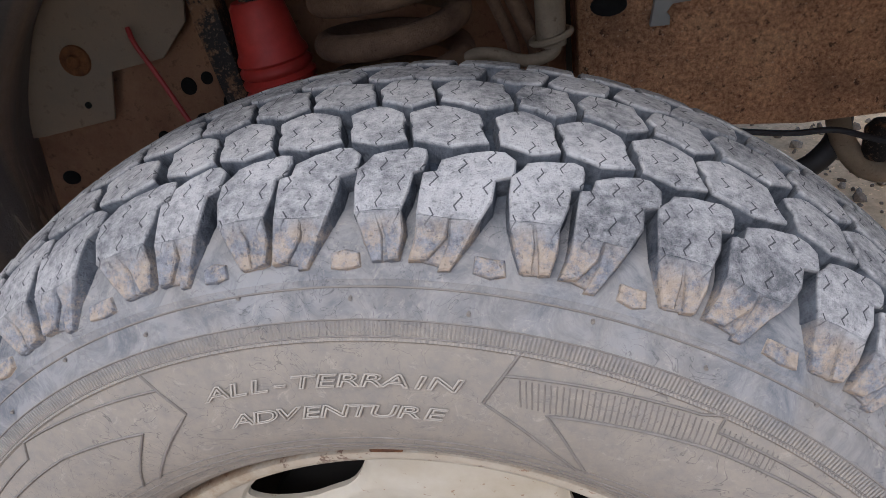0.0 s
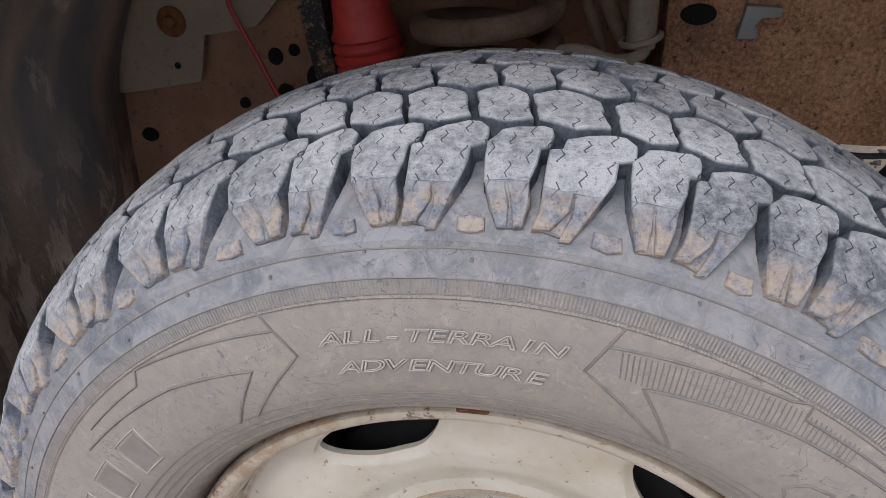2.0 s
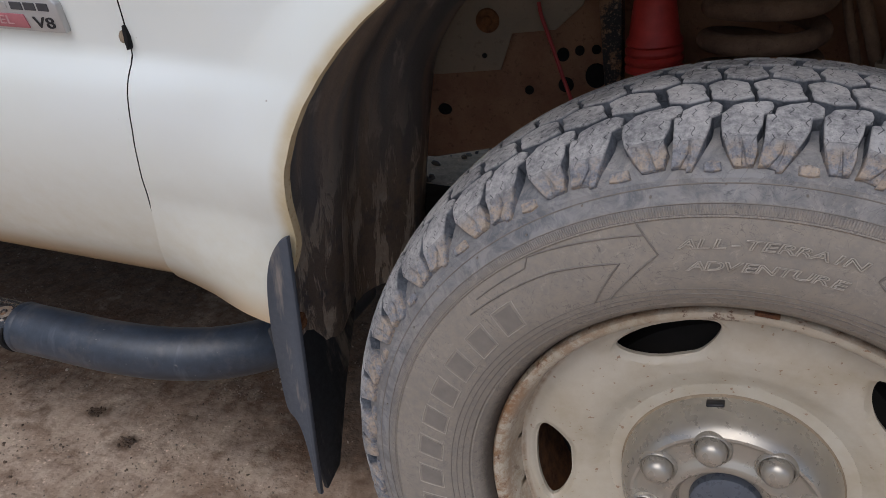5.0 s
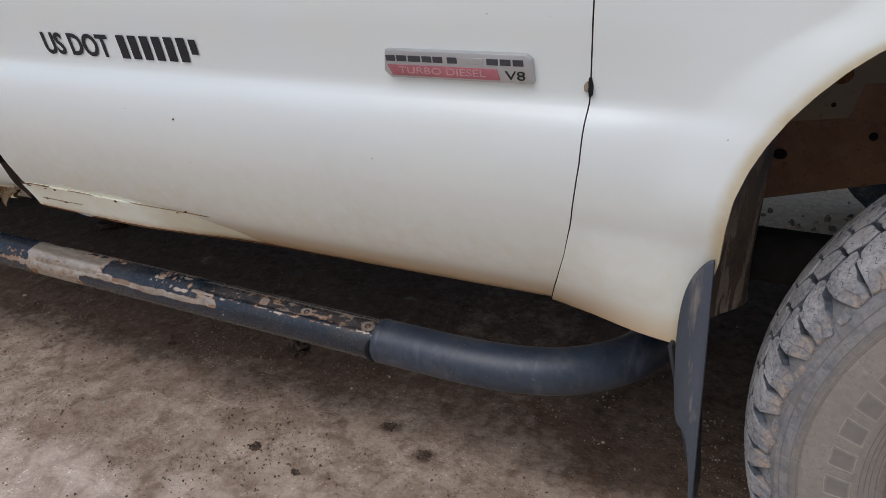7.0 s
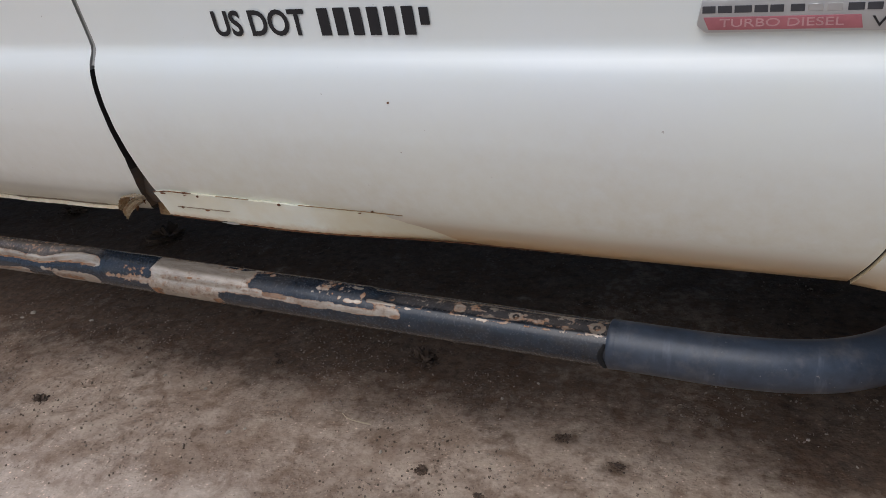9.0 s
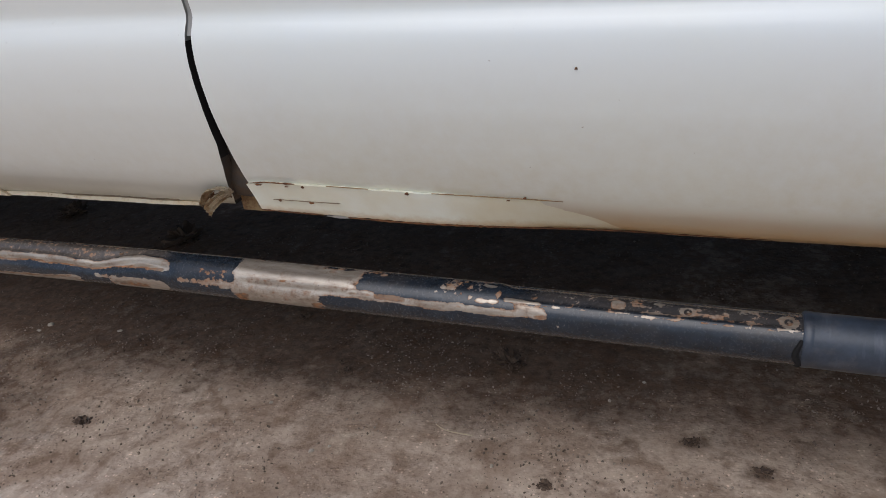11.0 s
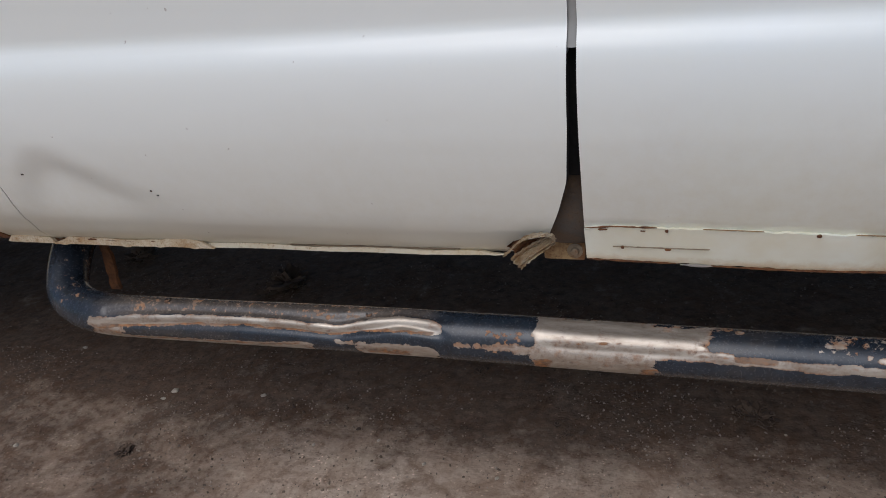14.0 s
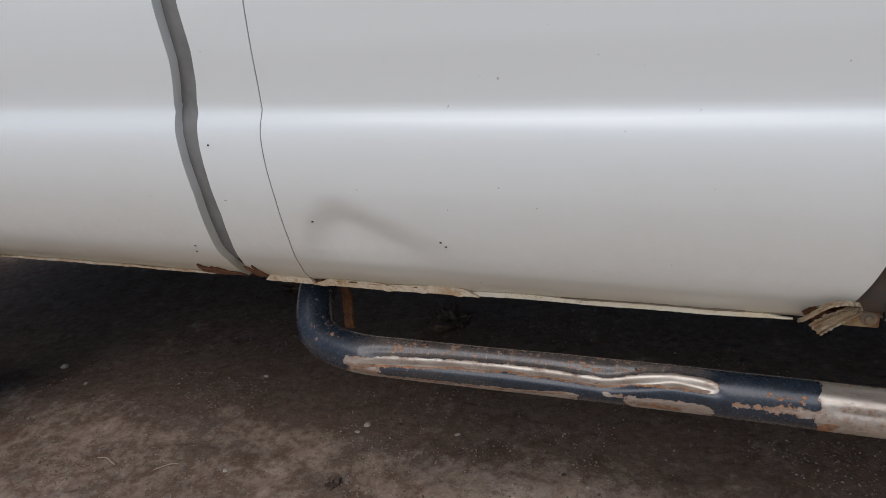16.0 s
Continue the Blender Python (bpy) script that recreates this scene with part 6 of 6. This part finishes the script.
# ---- damage along the sills ----
def torn_flap():
    """The curled strip of sheet metal at the rear door's lower corner: an arched fold and a crumpled tongue."""
    def ribbon(name, pts, wfn, label):
        bm = bmesh.new()
        rows = []
        n = len(pts)
        for i, p in enumerate(pts):
            d = (pts[min(i + 1, n - 1)] - pts[max(i - 1, 0)]).normalized()
            wide, lift = wfn(i / (n - 1))
            flat = Vector((-d.z, 0, d.x))
            across = (flat * lift + Vector((0, -1, 0)) * (1 - lift)).normalized()
            nor = d.cross(across)
            rows.append([bm.verts.new(p + across * wide * (j / 4 - 1) * (1 + 0.3 * noise.noise((i * 0.5, j * 3.0, 2))) + nor * (0.0022 * math.sin(j * 2.4) + 0.002 * noise.noise((i * 0.45, j * 0.8, 1)))) for j in range(9)])
        for a, b in zip(rows, rows[1:]):
            for j in range(8):
                bm.faces.new((a[j], a[j + 1], b[j + 1], b[j]))
        bmesh.ops.solidify(bm, geom=bm.faces[:], thickness=0.0018)
        bmesh.ops.recalc_face_normals(bm, faces=bm.faces[:])
        return part(name, bm, M_FOLD, rear_door, label, 50)

    arch = spline([(-1.950, 0.080, 0.470), (-1.944, 0.068, 0.479), (-1.930, 0.060, 0.494), (-1.918, 0.056, 0.506), (-1.903, 0.054, 0.513), (-1.889, 0.054, 0.515), (-1.879, 0.057, 0.511), (-1.876, 0.060, 0.504)], 7)
    ribbon("folded_edge", arch, lambda u: (0.007 + 0.006 * math.sin(3.1 * u), 0.15), "white folded sheet edge")
    inner = spline([(-1.938, 0.086, 0.474), (-1.922, 0.080, 0.492), (-1.905, 0.076, 0.501), (-1.888, 0.072, 0.504)], 6)
    ribbon("fold_hollow", inner, lambda u: (0.012, 0.9), "rust-brown inside of the fold").data.materials[0] = M_RUST
    tongue = spline([(-1.877, 0.058, 0.507), (-1.888, 0.053, 0.502), (-1.901, 0.051, 0.494), (-1.914, 0.052, 0.484), (-1.924, 0.054, 0.475), (-1.930, 0.057, 0.468)], 6)
    ribbon("torn_corner", tongue, lambda u: (0.007 + 0.007 * u - 0.003 * u * u, 0.8), "crumpled torn sheet metal tongue edged with rust")



torn_flap()


def ragged_strip(name, x0, x1, z0, depth, height, mat, parent, label="", seed=0, off=-0.0025, lowamp=0.008, flare=None):
    """A thin ragged flake of rust or bent edge lying on the skin."""
    bm = bmesh.new()
    n = max(12, int((x1 - x0) / 0.004))
    rows = []
    for i in range(n + 1):
        u = i / n
        x = x0 + (x1 - x0) * u
        h = height * (0.5 + 0.6 * noise.noise((x * 30, seed, 0)) + 0.3 * noise.noise((x * 110, seed, 2))) * min(1, 6 * u, 6 * (1 - u)) + 0.0008
        if flare is not None:
            h = height * (0.8 + 0.3 * noise.noise((x * 9, seed, 0)) + 0.12 * noise.noise((x * 60, seed, 2))) * min(1, 10 * u, 10 * (1 - u)) + 0.0008
        lo_ = z0(x) + lowamp * min(0, noise.noise((x * 45, seed, 7)))
        row = []
        for j in range(4):
            z = lo_ + h * j / 3
            y = skin(x, z) + off if flare is None else skin(x, z0(x) + height * 0.8) + off - flare * (z0(x) + height * 0.8 - z)
            row.append(bm.verts.new((x, y, z)))
        rows.append(row)
    for a, b in zip(rows, rows[1:]):
        for j in range(3):
            bm.faces.new((a[j], a[j + 1], b[j + 1], b[j]))
    r = bmesh.ops.extrude_edge_only(bm, edges=[e for e in bm.edges if e.is_boundary])
    for v in r["geom"]:
        if isinstance(v, bmesh.types.BMVert):
            v.co.y += depth
    bmesh.ops.recalc_face_normals(bm, faces=bm.faces[:])
    return part(name, bm, mat, parent, label, 60)


cab_corner = bpy.data.objects["cab_corner"]
bed_side = bpy.data.objects["bed_side"]
ragged_strip("rust_edge", -2.905, -2.868, lambda x: hem_z(x) - 0.004, 0.010, 0.070, M_RUST, cab_corner, "flaking rust hole edge", 3, -0.003)
ragged_strip("rust_edge", -2.880, -2.780, lambda x: hem_z(x) - 0.006, 0.010, 0.024, M_RUST, cab_corner, "flaking rust hole edge", 13, -0.004)
ragged_strip("bent_lip", -2.872, -2.762, lambda x: hem_z(x) - 0.001, 0.006, 0.013, M_FOLD, cab_corner, "bent cream lip", 14, -0.003, 0.003, flare=0.1)
ragged_strip("rust_edge", -3.03, -2.927, lambda x: hem_z(x) - 0.004, 0.010, 0.055, M_RUST, bed_side, "flaking rust", 5, -0.004)
ragged_strip("rust_edge", -3.20, -2.98, lambda x: hem_z(x) - 0.008, 0.006, 0.010, M_RUST, bed_side, "flaking rust", 15)
ragged_strip("bent_lip", -3.6, -3.0, lambda x: hem_z(x) - 0.003, 0.005, 0.006, M_FOLD, bed_side, "bent cream lip", 17, -0.002, 0.002, flare=0.1)
ragged_strip("bent_lip", -2.765, -2.44, lambda x: hem_z(x) - 0.002, 0.006, 0.015, M_FOLD, rear_door, "bent-out cream lip", 6, -0.003, 0.003, flare=0.1)
ragged_strip("rust_edge", -2.765, -2.520, lambda x: hem_z(x) + 0.001, 0.006, 0.010, M_RUST, rear_door, "flaking rust", 4, -0.0075, 0.005)
ragged_strip("rust_edge", -2.80, -2.735, lambda x: hem_z(x) - 0.012, 0.010, 0.030, M_RUST, rear_door, "flaking rust", 16, -0.006)
ragged_strip("bent_lip", -2.50, -1.955, lambda x: hem_z(x) - 0.003 + 0.002 * math.sin(x * 5), 0.005, 0.009, M_LIP, rear_door, "bent-out white lip", 7, -0.003, 0.002, flare=0.1)
ragged_strip("rust_edge", -2.30, -2.02, lambda x: hem_z(x) + 0.008, 0.003, 0.004, M_TANSTEEL, rear_door, "", 18, -0.003, 0.002)
for x, z in ((-2.693, 0.601), (-2.465, 0.566), (-2.472, 0.574), (-2.847, 0.736), (-2.97, 0.53), (-2.978, 0.515), (-1.30, 0.72)):
    ragged_strip("chip", x, x + 0.0035, lambda q, z=z: z, 0.001, 0.0035, M_BLACKRUST, bed_side if x < -2.92 else cab_corner if x < -2.745 else rear_door if x < -1.85 else front_door, "", int(-x * 90), -0.0012, 0.001)


part("sill_flange", bm_box((-1.900, 0.112, 0.452), (-1.842, 0.150, 0.480), 0.003), M_FLANGE, truck, "rust-stained tan sill flange")


def foot_strip():
    """The bent-out strip along the front door's foot, with a crisp broken upper edge."""
    bm = bmesh.new()
    rows = []
    n = 150
    for i in range(n + 1):
        x = -1.836 + (-1.20 + 1.836) * i / n
        fade = smooth01(-1.17, -1.58, x)
        top = interp(x, [(-1.84, 0.526), (-1.80, 0.531), (-1.66, 0.530), (-1.40, 0.525), (-1.20, 0.520)]) + 0.0016 * noise.noise((x * 40, 0, 0)) - 0.0025 * max(0, noise.noise((x * 110, 3, 0)))
        low = hem_z(x) + 0.004 + 0.003 * noise.noise((x * 60, 7, 0))
        row = []
        for j in range(9):
            z = low + (top - low) * j / 8
            y0 = skin(x, top) - 0.0045 * fade - 0.0012
            y = y0 + (top - z) * 0.50 + 0.002 * noise.noise((x * 8, z * 20, 4))
            row.append(bm.verts.new((x, y * fade + (skin(x, z) + 0.003) * (1 - fade), z)))
        rows.append(row)
    for a, b in zip(rows, rows[1:]):
        for j in range(8):
            bm.faces.new((a[j], b[j], b[j + 1], a[j + 1]))
    r = bmesh.ops.extrude_edge_only(bm, edges=[e for e in bm.edges if e.is_boundary])
    for v in r["geom"]:
        if isinstance(v, bmesh.types.BMVert):
            v.co.y += 0.016
    bmesh.ops.recalc_face_normals(bm, faces=bm.faces[:])
    return part("foot_strip", bm, M_STRIP, front_door, "bent white strip of sheet metal with rusty edges", 50)


foot = foot_strip()


def on_strip(name, x0, x1, z, h, mat, seed, lift=0.0012):
    """Rust or a chip lying on the strip."""
    bm = bmesh.new()
    rows = []
    n = max(6, int((x1 - x0) / 0.004))
    for i in range(n + 1):
        u = i / n
        x = x0 + (x1 - x0) * u
        fade = smooth01(-1.17, -1.58, x)
        top = interp(x, [(-1.84, 0.526), (-1.80, 0.531), (-1.66, 0.530), (-1.40, 0.525), (-1.20, 0.520)])
        hh = max(0.0004, h * (0.45 + 0.9 * noise.noise((x * 60, seed, 0)) + 0.6 * noise.noise((x * 170, seed, 3)))) * min(1, 8 * u + 0.1, 8 * (1 - u) + 0.1)
        row = []
        for q in (0, 1):
            zz = z(x) + hh * (q - 0.5)
            y = skin(x, top) - 0.0057 * fade + (top - zz) * 0.50
            y = y * fade + (skin(x, zz) + 0.001) * (1 - fade)
            row.append(bm.verts.new((x, y - lift - 0.0012, zz)))
        rows.append(row)
    for a, b in zip(rows, rows[1:]):
        bm.faces.new((a[0], b[0], b[1], a[1]))
    r = bmesh.ops.extrude_edge_only(bm, edges=[e for e in bm.edges if e.is_boundary])
    for v in r["geom"]:
        if isinstance(v, bmesh.types.BMVert):
            v.co.y += 0.003
    return part(name, bm, mat, foot, "", 50)


STRIP_TOP = lambda x: interp(x, [(-1.84, 0.5275), (-1.80, 0.5325), (-1.66, 0.5315), (-1.40, 0.5265), (-1.20, 0.5215)])
on_strip("rust_edge", -1.835, -1.745, STRIP_TOP, 0.0026, M_RUST, 1)
on_strip("rust_edge", -1.69, -1.62, STRIP_TOP, 0.0010, M_FLANGE, 11)
on_strip("rust_edge", -1.52, -1.33, STRIP_TOP, 0.0010, M_FLANGE, 2)
on_strip("rust_edge", -1.70, -1.06, lambda x: hem_z(x) + 0.003, 0.0045, M_RUST, 3)
on_strip("rust_edge", -1.835, -1.72, lambda x: hem_z(x) + 0.004, 0.004, M_RUST, 4)
on_strip("scratch", -1.80, -1.68, lambda x: 0.497, 0.0016, M_TANSTEEL, 5)
for x, z, w in ((-1.818, 0.527, 0.012), (-1.765, 0.526, 0.006), (-1.735, 0.527, 0.004), (-1.562, 0.526, 0.006), (-1.41, 0.522, 0.005), (-1.79, 0.496, 0.004), (-1.735, 0.495, 0.008), (-1.385, 0.528, 0.004)):
    on_strip("chip", x, x + w, lambda q, z=z: z, 0.006, M_RUST, int(-x * 50), 0.0016)
on_strip("bare_metal", -1.715, -1.675, lambda x: hem_z(x) + 0.003, 0.007, M_CHROME, 9, 0.0016)
b_ = bm_lathe([(0.0, -0.004), (0.005, -0.004), (0.0065, 0.0), (0.011, 0.001), (0.0115, 0.004)], 18)
part("sill_bolt", b_, M_SILL, truck, m=pose(-1.856, 0.110, 0.467))
# wire clip poking out of the front seam
part("seam_clip", bm_prism([(-0.6335, 0.812), (-0.631, 0.817), (-0.6275, 0.818), (-0.6262, 0.809), (-0.629, 0.804), (-0.6325, 0.806)], "y", -0.004, 0.012, 0.002), M_TANSTEEL, front_door, "dull steel clip in the door seam")
part("seam_hole", bm_prism([(-0.6275, 0.822), (-0.6245, 0.823), (-0.6225, 0.812), (-0.6235, 0.801), (-0.6262, 0.798), (-0.6280, 0.808)], "y", -0.0035, 0.010, 0.001), M_VOID, front_door)


# ---- grit and clods on the ground ----
def stones(name, count, area, size, mat, label, seed, flat=1.0, clusters=None):
    rng = random.Random(seed)
    verts, faces = [], []
    ico = bmesh.new()
    bmesh.ops.create_icosphere(ico, subdivisions=1, radius=1)
    base_v, base_f = [v.co.copy() for v in ico.verts], [[v.index for v in f.verts] for f in ico.faces]
    ico.free()
    for i in range(count):
        if clusters:
            cx, cy, cr = clusters[i % len(clusters)]
            x, y = rng.gauss(cx, cr), rng.gauss(cy, cr * 0.6)
        else:
            for _ in range(12):
                x, y = rng.uniform(area[0], area[1]), rng.uniform(area[2], area[3])
                if noise.noise((x * 3.1, y * 4.3, seed)) + 0.6 * noise.noise((x * 11, y * 13, seed + 5)) > rng.uniform(-0.1, 0.6):
                    break
        s = size[0] + (size[1] - size[0]) * rng.random() ** 2.6
        e = Euler((rng.uniform(0, 6), rng.uniform(0, 6), rng.uniform(0, 6))).to_matrix()
        o = len(verts)
        sx, sy, sz = s * rng.uniform(0.7, 1.3), s * rng.uniform(0.6, 1.0), s * rng.uniform(0.4, 0.8)
        z = 0.006 * noise.noise((x * 1.7, y * 1.7, 0)) + 0.003 * noise.noise((x * 9, y * 9, 3))
        for v in base_v:
            q = e @ Vector((v.x * sx, v.y * sy, v.z * sz)) * rng.uniform(0.75, 1.2)
            verts.append((x + q.x, y + q.y, z + s * 0.2 + q.z * flat))
        faces += [[k_ + o for k_ in f] for f in base_f]
    me = bpy.data.meshes.new(name)
    me.from_pydata(verts, [], faces)
    me.materials.append(mat)
    return tagged(new(name, me), label, "gravel", kind="stuff")


stones("grit", 11000, (-4.0, 0.0, -0.5, 0.60), (0.0006, 0.0036), M_PEBBLE, "small pale grit and pebbles on packed dirt", 1)
stones("dark_grit", 10000, (-4.0, 0.0, -0.5, 1.2), (0.0008, 0.0042), M_CRUMB, "dark crumbs of soil on packed dirt", 2)
CLODS = [(-1.57, 0.49, 0.022), (-1.04, 0.23, 0.008), (-1.40, 0.118, 0.006), (-2.445, 0.09, 0.014), (-1.93, 0.388, 0.010), (-2.878, 1.02, 0.05), (-2.87, 0.205, 0.014), (-1.165, 0.288, 0.008), (-3.57, 1.2, 0.09), (-3.72, 1.08, 0.08), (-2.5, 0.42, 0.09), (-2.85, 0.55, 0.06)]
stones("dirt_clods", 420, None, (0.002, 0.007), M_CLOD, "dark clods of dirt fallen from the truck", 3, 0.8, CLODS)
stones("far_gravel", 3000, (-1.2, 3.2, 1.25, 5.0), (0.006, 0.022), M_PEBBLE, "pale gravel beyond the truck", 4)


def ground_z(x, y):
    return 0.006 * noise.noise((x * 1.7, y * 1.7, 0)) + 0.003 * noise.noise((x * 9, y * 9, 3)) + 0.0016 * noise.noise((x * 31, y * 31, 5))


def lump(name, x, y, size, mat, label, category, group, seed, flat=0.6, rough=0.35):
    """A clod or stone: one rough lump pressed into the dirt."""
    rng = random.Random(seed)
    bm = bmesh.new()
    bmesh.ops.create_icosphere(bm, subdivisions=4 if rough > 0.4 else 2, radius=1.0)
    sx, sy = rng.uniform(0.9, 1.4), rng.uniform(0.65, 1.0)
    for v in bm.verts:
        u = v.co.copy()
        n = 1 + rough * noise.noise(u * 1.5 + Vector((seed, 0, 0))) + 0.6 * rough * noise.noise(u * 3.6 + Vector((seed, 0, 5)))
        if rough > 0.4:
            n -= 0.45 * rough * abs(noise.noise(u * 6.5 + Vector((seed, 3, 5)))) - 0.3 * rough * noise.noise(u * 12 + Vector((seed, 7, 5)))
        v.co = Vector((u.x * sx, u.y * sy, (u.z + 0.45) * flat)) * size * n
    ob = part(name, bm, mat, None, "", 35, pose(x, y, ground_z(x, y), 0, 0, rng.uniform(0, 360)))
    return tagged(ob, label, category, group)


for i, (x, y, size) in enumerate(((-1.567, 0.488, 0.030), (-1.600, 0.505, 0.018), (-1.040, 0.234, 0.013), (-1.398, 0.121, 0.014), (-2.448, 0.091, 0.016), (-1.932, 0.386, 0.013), (-1.954, 0.416, 0.011),
                                     (-2.878, 1.022, 0.060), (-2.868, 0.207, 0.020), (-1.157, 0.290, 0.013), (-1.264, 0.085, 0.011), (-2.16, 0.60, 0.020), (-3.57, 1.21, 0.05), (-1.80, 0.54, 0.014))):
    lump("dirt_clod", x, y, size * (0.75 if size < 0.025 else 1.0), M_CLOD, "dark crumbling clod of dirt on packed ground", "clod", "clods of dirt", 60 + i, 0.5, 0.8)
for i, (x, y, size) in enumerate(((-4.036, 0.540, 0.012), (-2.042, 0.238, 0.005), (-2.897, 0.437, 0.008), (-2.657, 0.447, 0.0055), (-2.451, 0.290, 0.004), (-3.316, 0.610, 0.006), (-3.152, 0.189, 0.006), (-2.315, 0.322, 0.004),
                                  (-2.160, 0.124, 0.004), (-1.868, 0.109, 0.006), (-1.506, 0.149, 0.0045), (-1.267, 0.466, 0.004), (-1.838, 0.130, 0.004), (-2.195, 0.262, 0.004), (-1.326, 0.388, 0.0035), (-3.870, 0.464, 0.006), (-2.911, 0.407, 0.005), (-0.713, 0.414, 0.004))):
    lump("pebble", x, y, size, M_PALE, "small pale pebble lying on brown dirt", "pebble", "pale pebbles", 90 + i, 0.6)
for pts in (((-3.520, 0.158, 0.005), (-3.492, 0.160, 0.007), (-3.470, 0.150, 0.006), (-3.452, 0.144, 0.005)), ((-3.334, 0.148, 0.005), (-3.318, 0.165, 0.006), (-3.304, 0.179, 0.005), (-3.290, 0.184, 0.004))):
    tw = part("twig", bm_tube(spline(pts, 6), 0.0011, 6), M_STRAW)
    tagged(tw, "thin dry twig lying on brown dirt", "twig", "dry twigs")
straw = part("straw_stalk", bm_tube(spline([(-1.649, 0.237, 0.006), (-1.628, 0.222, 0.009), (-1.605, 0.219, 0.007), (-1.566, 0.218, 0.006)], 6), 0.0011, 6), M_STRAW)
tagged(straw, "dry bent straw stalk lying on dirt", "straw")
